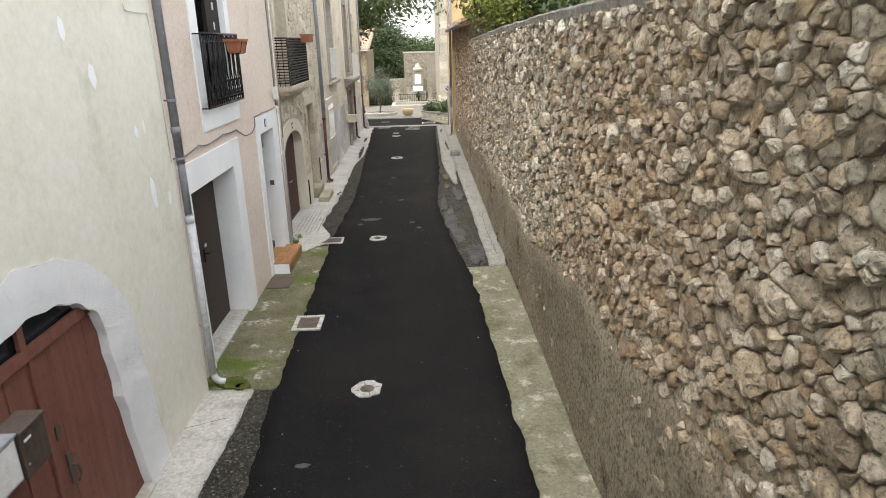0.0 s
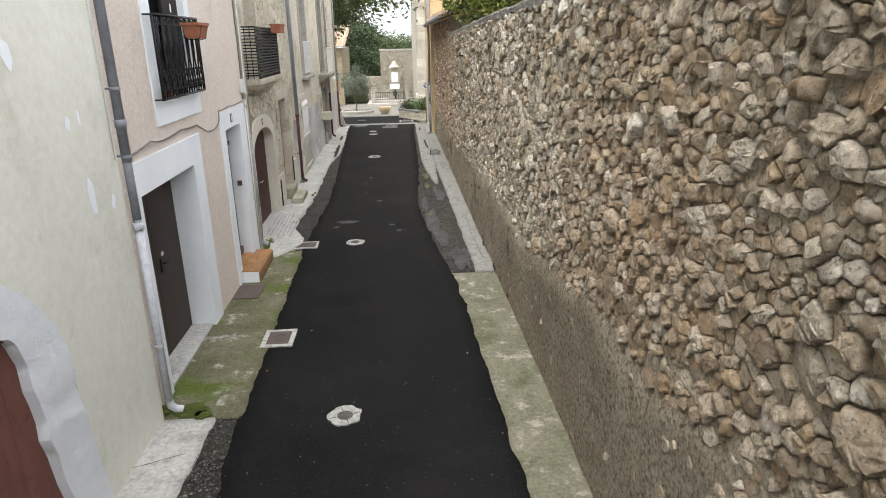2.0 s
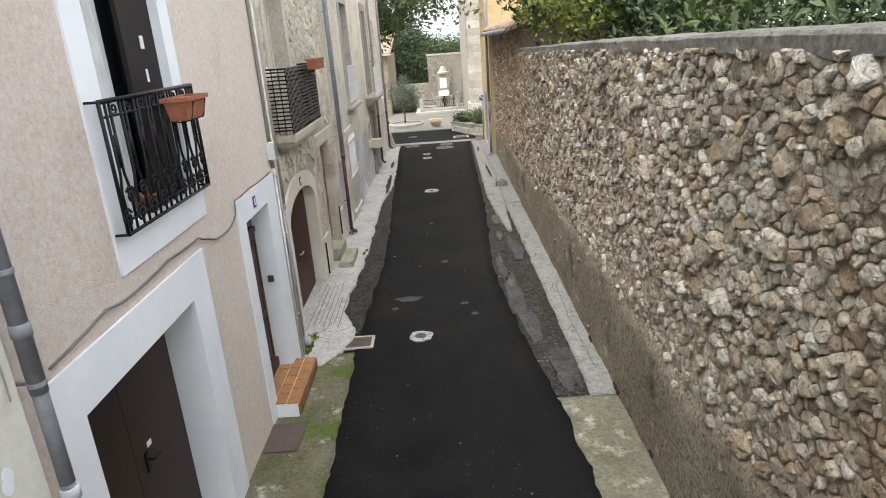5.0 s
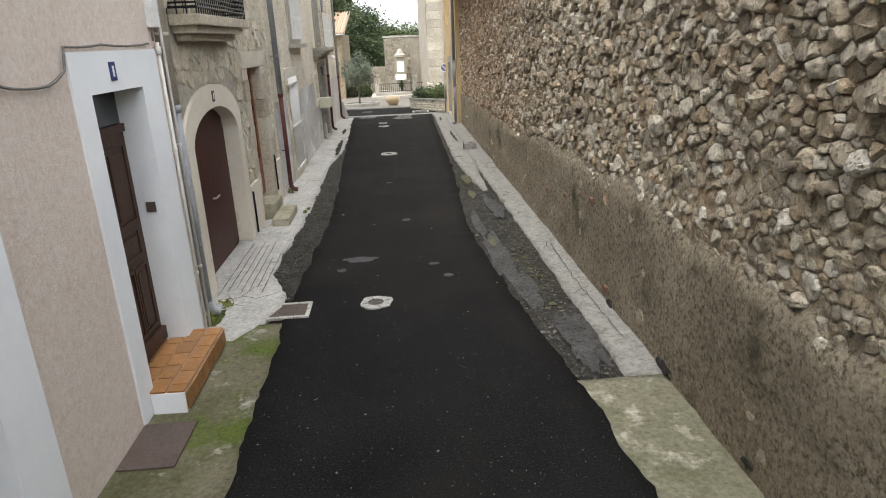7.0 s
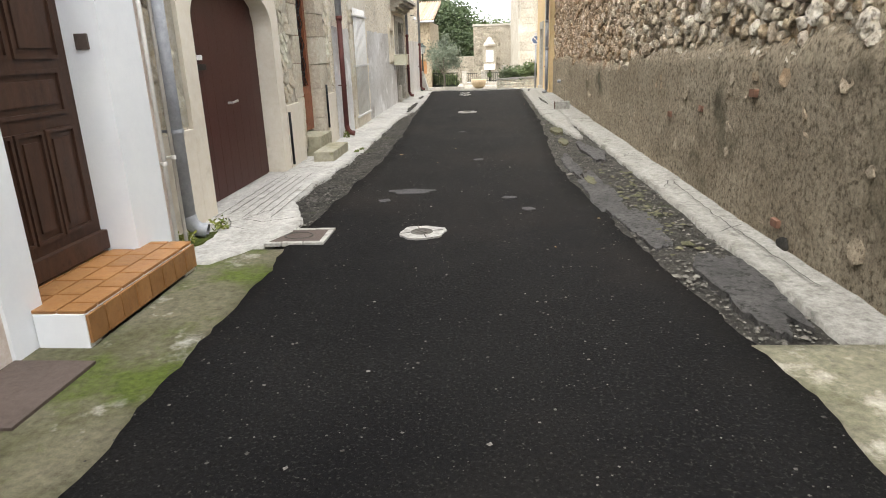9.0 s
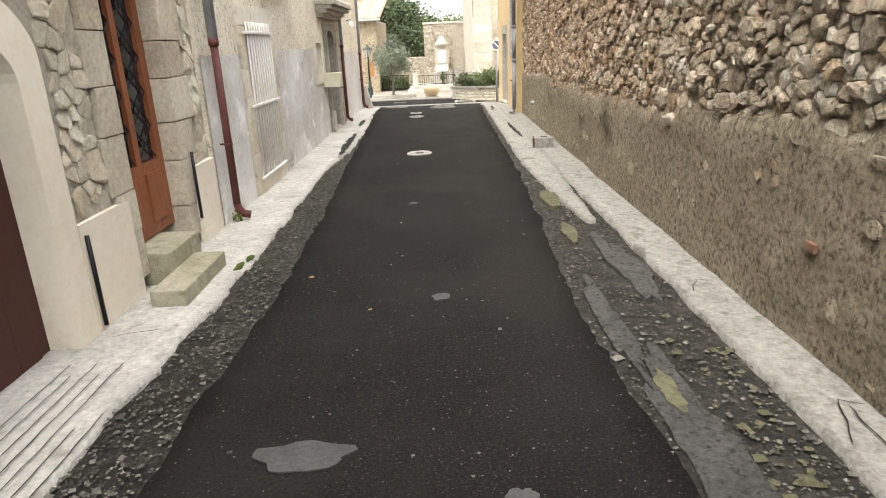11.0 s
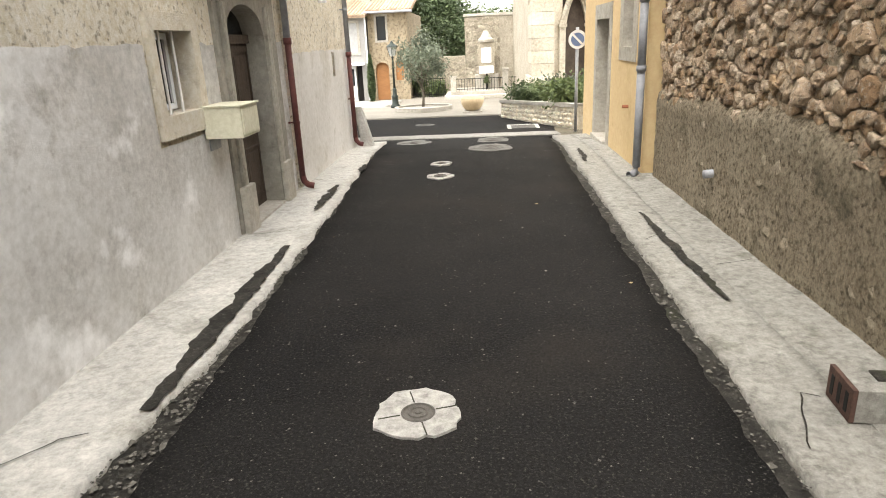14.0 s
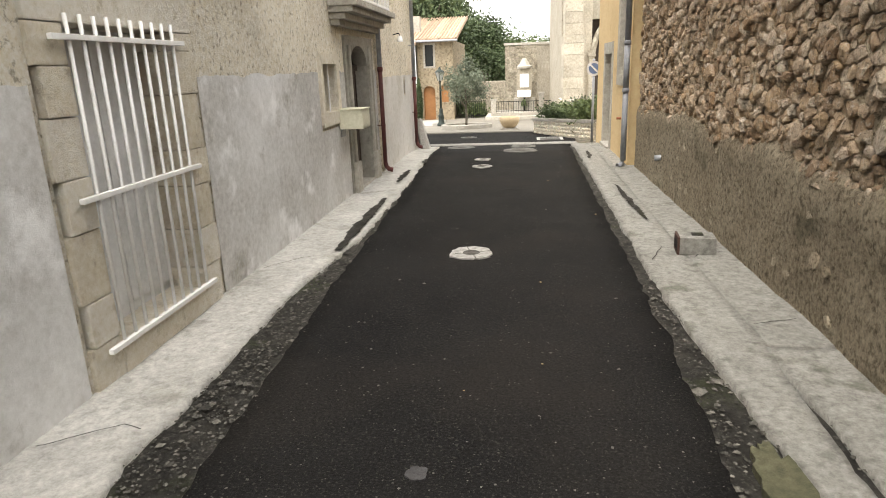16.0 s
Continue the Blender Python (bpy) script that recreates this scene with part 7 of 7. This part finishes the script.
ang = rng.uniform(0, 6.283, 2600)
leaf_cloud("crown", np.stack([rad * np.cos(ang), rad * np.sin(ang), zz], 1), 0.06, leaf_dark_m, CY, 4)

# woods behind the square
spots = [(-16, 64, 12, 4.2), (-11, 66, 11, 4), (-6.6, 62, 9.5, 3.2), (-3.6, 68, 6.6, 3.2), (-0.5, 72, 5.2, 3.2), (3, 70, 4.7, 3.0), (6.5, 74, 5.4, 3.6), (10, 70, 6.5, 4), (-9, 74, 12, 4.5), (-5, 78, 8.0, 4), (0, 84, 5.6, 4.0), (-20, 72, 13, 5), (15, 78, 8, 5), (5, 86, 6.0, 4.5), (-2.2, 63.5, 4.3, 2.4), (1.3, 64, 3.9, 2.4), (-5.0, 63, 4.8, 2.4)]
protos = []
for k in range(3):
    protos.append(tree("woodland_tree", "tall broad-leaved tree of the wood behind the square", (spots[k][0], spots[k][1], -1.4), 10.0, (3.6, 3.6, 4.2), 0.19, (leaf_dark_m, leaf_mid_m, leaf_dark_m)[k], 0.3, 200, 46, 0.55, 80 + k, trunk_h=3.5, group="wood behind the square"))
for k, (x, y, h, r) in enumerate(spots[3:]):
    c = copy_thing(protos[k % 3], pose(x, y, -1.4, 0, 0, 67 * k))
    s = (r / 3.6, r / 3.6, h / 10.0)
    c.scale = s
for p, (x, y, h, r) in zip(protos, spots[:3]):
    p.scale = (r / 3.6, r / 3.6, h / 10.0)

# broad tree round the corner, its boughs over the mouth of the lane
tree("plane_tree", "tall broad-leaved tree whose boughs hang over the street corner", (-5.4, 33.4, gz(33.4)), 9.2, (4.6, 3.0, 2.7), 0.12, leaf_mid_m, 0.24, 260, 44, 0.34, 151, trunk_h=4.2, lean=(2.4, 0.0), limbs=9)

# garden trees and shrubs behind the stone wall
for k, (x, y, z, h, rr, mat, lf) in enumerate(((4.2, 5.5, 0, 4.75, (1.7, 2.2, 1.1), leaf_dark_m, 0.05), (4.4, 8.8, 0, 4.9, (1.8, 2.2, 1.15), leaf_dark_m, 0.05), (4.6, 12.0, 0, 5.2, (1.9, 2.0, 1.3), leaf_mid_m, 0.08), (3.9, 15.2, 0, 5.0, (1.5, 1.8, 1.3), leaf_dark_m, 0.07))):
    tree("garden_shrub", "dense dark laurel rising behind the garden wall", (x, y, z), h, rr, lf, mat, 0.09, 150, 40, 0.2, 120 + k, trunk_h=2.6, category="shrub", group="laurels behind the wall")
gt = tree("garden_tree", "broad tree leaning over the garden wall", (4.6, 17.0, 0), 7.6, (3.1, 2.6, 2.0), 0.085, leaf_mid_m, 0.17, 230, 46, 0.28, 131, trunk_h=3.6, lean=(-0.7, -0.4))
gb = thing("overhanging_branch", "yellow-green leafy branch hanging over the wall", "branch", at=(2.6, 15.6, 4.2))
bm = bmesh.new()
tube(bm, [(1.2, 1.0, 0.6), (0.5, 0.5, 0.45), (-0.2, 0, 0.2), (-0.6, -0.4, -0.1)], 0.04, 6, 0.01)
part("bough", bm, bark_m, gb)
leaf_cloud("leaves", crown_points(60, 26, (-0.1, 0.0, 0.0), (0.8, 1.2, 0.45), 0.12, 140, 0.1), 0.06, leaf_yellow_m, gb, 140)

gb = thing("overhanging_branch", "green leafy branch reaching over the wall beside the outbuilding", "branch", at=(2.5, 18.3, 4.45))
bm = bmesh.new()
tube(bm, [(1.6, -0.6, 0.8), (0.8, -0.3, 0.45), (0.1, 0.1, 0.15), (-0.5, 0.5, -0.05)], 0.045, 6, 0.01)
part("bough", bm, bark_m, gb)
leaf_cloud("leaves", crown_points(80, 28, (-0.1, 0.0, 0.1), (0.95, 1.5, 0.5), 0.13, 145, 0.1), 0.065, leaf_mid_m, gb, 145)

# ---- rubble stones, one by one ----
def cells(y0, y1, z0f, z1f, size, seed, stretch=1.15, spread=0.6, big=0.0):
    """Stones packed into a strip of wall: a weighted partition of the plane round scattered centres."""
    rng = np.random.default_rng(seed)
    pts, rad = np.zeros((0, 2)), np.zeros(0)
    zmin, zmax = min(z0f(y) for y in np.linspace(y0, y1, 40)), max(z1f(y) for y in np.linspace(y0, y1, 40))
    tries = int(18 * (y1 - y0) * (zmax - zmin) / size**2)
    early = int(big * (y1 - y0) * (zmax - zmin))
    for k in range(tries):
        y, z = rng.uniform(y0, y1), rng.uniform(zmin, zmax)
        if not (z0f(y) - 0.05 < z < z1f(y) + 0.05):
            continue
        r = size * math.exp(rng.normal(0, spread * 0.6)) * 0.5
        r = min(max(r, size * 0.24), size * 1.05)
        if k < early:
            r = size * rng.uniform(0.7, 1.3)
        if len(pts):
            d = np.hypot((pts[:, 0] - y) / stretch, pts[:, 1] - z)
            if (d < 0.86 * (rad + r)).any():
                continue
        pts, rad = np.vstack([pts, (y, z)]), np.append(rad, r)
    out = []
    q = pts / np.array([stretch, 1.0])
    for i in range(len(q)):
        d = np.hypot(*(q - q[i]).T)
        near = np.argsort(d)[1:15]
        b = 2.2 * rad[i] + size * 0.3
        poly = [Vector((q[i][0] + b * cx, q[i][1] + b * cy)) for cx, cy in ((-1, -1), (1, -1), (1, 1), (-1, 1))]
        for j in near:
            n = Vector(q[j] - q[i])
            c = (q[j] @ q[j] - q[i] @ q[i] - rad[j] ** 2 + rad[i] ** 2) / 2
            new_poly = []
            for a, e in zip(poly, poly[1:] + poly[:1]):
                sa, se = n.dot(a) - c, n.dot(e) - c
                if sa <= 0:
                    new_poly.append(a)
                if sa * se < 0:
                    new_poly.append(a + (e - a) * (sa / (sa - se)))
            poly = new_poly
            if len(poly) < 3:
                break
        if len(poly) >= 3:
            poly = [(min(max(p.x * stretch, y0), y1), p.y) for p in poly]
            out.append(([(y, max(z0f(y) - 0.02, min(z, z1f(y) + 0.03))) for y, z in poly], rad[i]))
    return out


def stone_geo(poly, rad, rng, x0, side, high, gap=0.9, sunk=0.0):
    """Rings of points for one stone: poly in y, z; side: which way along x it stands out."""
    n = len(poly)
    pts = []
    for k in range(n):
        a, b = poly[k], poly[(k + 1) % n]
        ln = math.hypot(a[0] - b[0], a[1] - b[1])
        if ln < 0.02:
            pts.append(((a[0] + b[0]) / 2, (a[1] + b[1]) / 2))
        else:
            pts += [(a[0] + (b[0] - a[0]) * f, a[1] + (b[1] - a[1]) * f) for f in (0.12, 0.88)]
    cy, cz = sum(p[0] for p in pts) / len(pts), sum(p[1] for p in pts) / len(pts)
    h = high * (0.5 + 1.0 * rng.random()) * min(1.5, 0.5 + rad * 6)
    if rng.random() < sunk:
        h *= 0.5
        gap *= 0.92
    gap *= rng.uniform(0.97, 1.06)
    ty, tz = rng.uniform(-0.35, 0.35), rng.uniform(-0.35, 0.25)
    verts, faces = [], []
    m = len(pts)
    for s, d, jit in ((gap, -0.02, 0.0), (gap * 0.99, 0.5 * h, 0.07), (gap * 0.90, 0.86 * h, 0.10), (gap * 0.56, 1.0 * h, 0.25)):
        for y, z in pts:
            f = s * (1 + rng.uniform(-jit, jit))
            yy, zz = cy + (y - cy) * f, cz + (z - cz) * f
            dd = d if d < 0 else max(0.004, d + (ty * (yy - cy) + tz * (zz - cz)) * d / h * 0.8 + rng.uniform(-0.13, 0.1) * h * (jit > 0.09))
            verts.append((x0 + side * dd, yy, zz))
    for r in range(3):
        for k in range(m):
            faces.append((r * m + k, r * m + (k + 1) % m, (r + 1) * m + (k + 1) % m, (r + 1) * m + k))
    verts.append((x0 + side * h * (1.0 + rng.uniform(-0.05, 0.08)), cy + rng.uniform(-0.1, 0.1) * rad, cz + rng.uniform(-0.1, 0.1) * rad))
    for k in range(m):
        faces.append((3 * m + k, 3 * m + (k + 1) % m, 4 * m))
    return verts, faces, (cy, cz)


def lay_stones(stones, x0, side, high, material, owner, single, seed, gap=0.92, rest_label="packed rubble stones", sunk=lambda y, z: 0.0, worn=0.12):
    """Lays the stones: those for which single(y, z) holds as pieces of their own, the rest as one mesh."""
    rng = random.Random(seed)
    av, af, shade, count = [], [], [], 0
    for poly, rad in stones:
        my, mz = sum(q[0] for q in poly) / len(poly), sum(q[1] for q in poly) / len(poly)
        v, f, c = stone_geo(poly, rad, rng, x0, side, high, gap, sunk(my, mz))
        rounded = rng.random() < worn
        if single(*c) and count < 300:
            me = bpy.data.meshes.new("stone")
            me.from_pydata([(p[0] - x0, p[1] - c[0], p[2] - c[1]) for p in v], [], f)
            me.materials.append(material)
            me.polygons.foreach_set("use_smooth", [rounded] * len(f))
            o = new("stone", me)
            o.parent = owner
            o.matrix_parent_inverse = Matrix.Translation(-owner.location)
            o.location = (x0, c[0], c[1])
            count += 1
        else:
            base = len(av)
            av += v
            af += [tuple(i + base for i in q) for q in f]
            shade += [rounded] * len(f)
    if av:
        me = bpy.data.meshes.new("stonework")
        me.from_pydata(av, [], af)
        me.materials.append(material)
        me.polygons.foreach_set("use_smooth", shade)
        o = new("stonework", me)
        o.parent = owner
        o.matrix_parent_inverse = Matrix.Translation(-owner.location)
        tagged(o, rest_label, kind="stuff")


wall_stones = cells(1.6, 12.0, lambda y: at_rows(RENDER_TOP, y) - 0.12, lambda y: at_rows(TOPW, y) - 0.07, 0.08, 2, big=3.2)


def sunk_in(y, z):
    """How many of the stones lie nearly buried in mortar: most of them low in the wall, fewer above."""
    return 0.8 if z < 1.75 + 0.35 * noise.noise((y * 0.9, 0, 3)) else 0.15


lay_stones(wall_stones, 1.93, -1, 0.054, stone_m, SWALL, lambda y, z: 4.8 < y < 5.8, 3, 0.91, sunk=sunk_in)
wall_stones = cells(12.0, 25.7, lambda y: at_rows(RENDER_TOP, y) - 0.12, lambda y: (at_rows(TOPW, y) - 0.07) if y < 19 else 3.9, 0.084, 4, big=3.0)
lay_stones(wall_stones, 1.93, -1, 0.053, stone_m, SWALL, lambda y, z: False, 5, 0.91, sunk=lambda y, z: 0.2)
wall_stones = cells(-8.0, 1.6, lambda y: at_rows(RENDER_TOP, y) - 0.12, lambda y: at_rows(TOPW, y) - 0.15, 0.2, 6)
lay_stones(wall_stones, 1.93, -1, 0.058, stone_m, SWALL, lambda y, z: False, 7)


def free_c(y, z):
    return not (12.66 < y < 15.06 and z < 2.16) and not (15.4 < y < 17.07 and z < 2.46) and not (13.05 < y < 14.55 and z > 2.78) and not (BY0 - 0.05 < y < BY1 + 0.05 and 2.5 < z < 2.85) and z > 0.74


facade = [s for s in cells(12.05, 17.25, lambda y: 0.7, lambda y: 5.2, 0.12, 8) if free_c(sum(p[0] for p in s[0]) / len(s[0]), sum(p[1] for p in s[0]) / len(s[0]))]
lay_stones(facade, XC - 0.002, 1, 0.016, pale_stone_m, HC, lambda y, z: z < 3.6, 9, 0.92, "pale rubble stones of the facade")
rng = random.Random(17)
bits = [s for s in cells(3.5, 25.5, lambda y: 0.1, lambda y: at_rows(RENDER_TOP, y) - 0.15, 0.085, 12) if rng.random() < 0.045]
lay_stones(bits, 1.872, -1, 0.007, mortar_m, SWALL, lambda y, z: True, 13, 0.75)
for owner, x0, x1, y, z0, z1, sd in ((MW, -0.75, 1.1, 54.0, -1.0, 2.6, 31), (LW, -8.0, -0.8, 54.2, -1.2, 0.65, 33)):
    st = cells(x0, x1, lambda q: z0, lambda q: z1, 0.19, sd)
    rng = random.Random(sd)
    av, af = [], []
    for poly, rad in st:
        v, f, c = stone_geo(poly, rad, rng, 0.0, 1, 0.035, 0.86, 0.4)
        base = len(av)
        av += [(p[1], y + 0.004 - p[0], p[2]) for p in v]
        af += [tuple(i + base for i in q) for q in f]
    me = bpy.data.meshes.new("stonework")
    me.from_pydata(av, [], af)
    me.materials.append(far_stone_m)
    o = new("stonework", me)
    o.parent = owner
    o.matrix_parent_inverse = Matrix.Translation(-owner.location)
    tagged(o, "pale rubble stones", kind="stuff")

# ---- grit, pebbles, leaves and moss ----
def scatter(name, n, place, size, material, seed, label, category, flat=0.5):
    rng = random.Random(seed)
    av, af = [], []
    tries = 0
    while len(av) // 6 < n and tries < n * 4:
        tries += 1
        p = place(rng)
        if not p:
            continue
        x, y, z = p
        s = size * math.exp(rng.gauss(0, 0.45))
        a = rng.uniform(0, 6.28)
        base = len(av)
        for k in range(4):
            t = a + k * math.pi / 2 + rng.uniform(-0.3, 0.3)
            r = s * rng.uniform(0.7, 1.2)
            av.append((x + r * math.cos(t), y + r * math.sin(t), z))
        av += [(x + rng.uniform(-0.2, 0.2) * s, y, z + s * flat), (x, y, z - s * 0.3)]
        for k in range(4):
            af.append((base + k, base + (k + 1) % 4, base + 4))
    me = bpy.data.meshes.new(name)
    me.from_pydata(av, [], af)
    me.materials.append(material)
    return tagged(new(name, me), label, category, kind="stuff")


def on_lane(r):
    y = r.uniform(2, 30)
    return (r.uniform(at_rows(ROAD_L, y), at_rows(ROAD_R, y)), y, gz(y) + 0.006)


def on_verge(r):
    y = r.uniform(10.4, 29)
    return (r.uniform(at_rows(ROAD_R, y) - 0.02, 1.56), y, gz(y) - 0.008)


def on_left_verge(r):
    y = r.uniform(12.6, 28)
    return (r.uniform(-1.62, at_rows(ROAD_L, y) + 0.03), y, gz(y) - 0.008)


def on_near_verge(r):
    y = r.uniform(3, 7)
    return (r.uniform(-1.42, at_rows(ROAD_L, y) + 0.04), y, -0.008)


scatter("pebbles", 8000, on_lane, 0.0036, pebble_m, 1, "pale specks of grit scattered on the asphalt", "grit")
scatter("pebbles", 9000, on_verge, 0.0085, verge_stone_m, 2, "loose stones of the broken verge", "gravel")
scatter("pebbles", 9500, on_left_verge, 0.008, verge_stone_m, 3, "loose dark stones of the verge", "gravel")
scatter("pebbles", 2600, on_near_verge, 0.008, verge_stone_m, 5, "loose dark stones of the verge", "gravel")
scatter("chips", 100, lambda r: (r.gauss(1.34, 0.07), r.gauss(13.4, 0.9), -0.002), 0.022, remnant_m, 6, "dull mossy broken concrete chips in the verge", "rubble", 0.35)
scatter("fallen_leaves", 20, on_lane, 0.011, dryleaf_m, 4, "dry fallen leaves on the lane", "leaves", 0.2)


# ---- cracks, joints, moss and paint marks ----
def ribbon(name, pts, w, z, material, label, seed=0.0, wob=0.02):
    """A thin crack or joint lying on the pavement along the points."""
    bm = bmesh.new()
    line = []
    for a, b in zip(pts, pts[1:]):
        n = max(2, int(math.hypot(a[0] - b[0], a[1] - b[1]) / 0.04))
        for k in range(n):
            f = k / n
            x, y = a[0] + (b[0] - a[0]) * f, a[1] + (b[1] - a[1]) * f
            line.append((x + wob * noise.noise((x * 9, y * 9, seed)), y + wob * noise.noise((x * 9, y * 9, seed + 4))))
    prev = None
    for k, (x, y) in enumerate(line):
        dx, dy = line[min(k + 1, len(line) - 1)][0] - line[max(k - 1, 0)][0], line[min(k + 1, len(line) - 1)][1] - line[max(k - 1, 0)][1]
        ln = math.hypot(dx, dy) or 1
        ww = w * (0.5 + 0.7 * abs(noise.noise((k * 0.31, seed, 2))) + 0.2)
        q = (bm.verts.new((x - dy / ln * ww, y + dx / ln * ww, gz(y) + z)), bm.verts.new((x + dy / ln * ww, y - dx / ln * ww, gz(y) + z)))
        if prev:
            bm.faces.new((prev[0], prev[1], q[1], q[0]))
        prev = q
    return tagged(link(name, bm, material), label, "crack", kind="structure")


for k in range(7):
    ribbon("pavement_joint", [(-2.02 + k * 0.075, 12.75 + 0.1 * (k % 3)), (-2.02 + k * 0.072, 14.6 - 0.12 * (k % 2) - (0.5 if k > 4 else 0))], 0.0035, 0.030, gravel_m, "shallow groove in the concrete", k, 0.006)
for k, pts in enumerate(([(-2.0, 12.5), (-1.75, 12.7), (-1.6, 12.62), (-1.35, 12.75)], [(-1.9, 12.75), (-1.8, 12.5), (-1.62, 12.4)], [(-1.75, 12.7), (-1.68, 12.95), (-1.5, 13.0)], [(-1.95, 14.9), (-1.65, 15.0)], [(-2.0, 18.0), (-1.7, 18.2), (-1.55, 18.15)],
                         [(-1.98, 20.6), (-1.75, 20.9), (-1.6, 20.95)], [(-2.0, 23.8), (-1.6, 23.9)], [(-1.98, 26.0), (-1.6, 26.1)], [(1.6, 12.2), (1.86, 12.4)], [(1.62, 13.6), (1.75, 13.9), (1.86, 13.85)], [(1.6, 15.2), (1.7, 15.4), (1.86, 15.35)],
                         [(1.75, 11.2), (1.72, 12.6), (1.76, 13.9)], [(1.55, 17.0), (1.86, 17.2)], [(1.54, 19.5), (1.86, 19.6)], [(1.2, 20.8), (1.35, 21.2), (1.46, 21.15)], [(1.56, 22.8), (1.86, 22.9)], [(1.24, 23.4), (1.46, 23.6)], [(1.56, 20.9), (1.7, 21.1), (1.86, 21.0)], [(-1.85, 4.8), (-1.5, 5.0)], [(-1.9, 6.2), (-1.42, 6.4)])):
    ribbon("pavement_crack", pts, 0.004, 0.036 if pts[0][0] > 0 else 0.030, gravel_m, "dark crack in the concrete", 20 + k)
for k, (x, y, rx, ry) in enumerate(((-1.62, 7.08, 0.14, 0.12), (-1.5, 7.0, 0.08, 0.07), (-1.88, 12.2, 0.06, 0.16), (-1.56, 16.1, 0.03, 0.10), (-1.53, 16.3, 0.025, 0.08))):
    bm = blob(bmesh.new(), 0, 0, 0.0, rx, ry, 40, 0.3, 90 + k, 0.02)
    bm.transform(Matrix.Translation((x, y, 0.026)))
    tagged(link("moss_patch", bm, moss_m), "green moss patch on the pavement", "moss", kind="structure")
# flat dark patches on the roughcast, painted as the shade of broken holes
for k, (y, z, ry, rz) in enumerate(((10.6, 0.07, 0.12, 0.045), (11.85, 0.05, 0.07, 0.04), (9.4, 0.10, 0.06, 0.025))):
    bm = blob(bmesh.new(), 0, 0, 0.0, ry, rz, 30, 0.3, 130 + k, 0.01)
    bm.transform(Matrix.Translation((1.845, y, z)) @ Matrix(((0, 0, -1, 0), (1, 0, 0, 0), (0, 1, 0, 0), (0, 0, 0, 1))))
    part("broken_patch", bm, gravel_m, SWALL, "flat dark patch painted for the shade of a broken hole in the roughcast")
for k, (y, z) in enumerate(((11.95, 0.12), (12.5, 0.86), (14.4, 0.54), (13.5, 0.67))):
    bm = box(bmesh.new(), 1.845, 1.9, y, y + 0.09, z, z + 0.05, 0.006)
    part("brick_piece", bm, fragment_m, SWALL, "red brick fragment in the roughcast")
for k, (y, z, ry, rz, tilt) in enumerate(((6.6, 2.26, 0.05, 0.15, 0.12), (6.93, 2.14, 0.04, 0.06, -0.2), (6.45, 2.82, 0.035, 0.05, 0), (6.62, 2.84, 0.02, 0.06, 0), (5.9, 3.3, 0.05, 0.09, 0.1), (5.6, 3.62, 0.04, 0.08, 0))):
    bm = blob(bmesh.new(), 0, 0, 0.0, ry, rz, 20, 0.22, 110 + k, 0.002)
    bm.transform(Matrix.Translation((XF + 0.003, y - 0.16, z + 0.04)) @ Matrix(((0, 0, 1, 0), (1, 0, 0, 0), (0, 1, 0, 0), (0, 0, 0, 1))) @ Matrix.Rotation(tilt, 4, "Z"))
    bm.transform(IA)
    part("paint_smear", bm, white_m, HA, "white filler smear on the plaster")
rng = random.Random(8)
for k, (x, y) in enumerate(((-1.93, 12.1), (-1.86, 12.5), (-1.88, 7.1), (-1.98, 17.5))):
    w = thing("weed", "small green weed growing at the wall's foot", "weed", group="weeds at the wall foot", at=(x, y, 0.015))
    leaf_cloud("leaves", crown_points(9, 9, (0, 0, 0.03), (0.06, 0.08, 0.035), 0.018, 200 + k), 0.022, leaf_yellow_m, w, 200 + k)
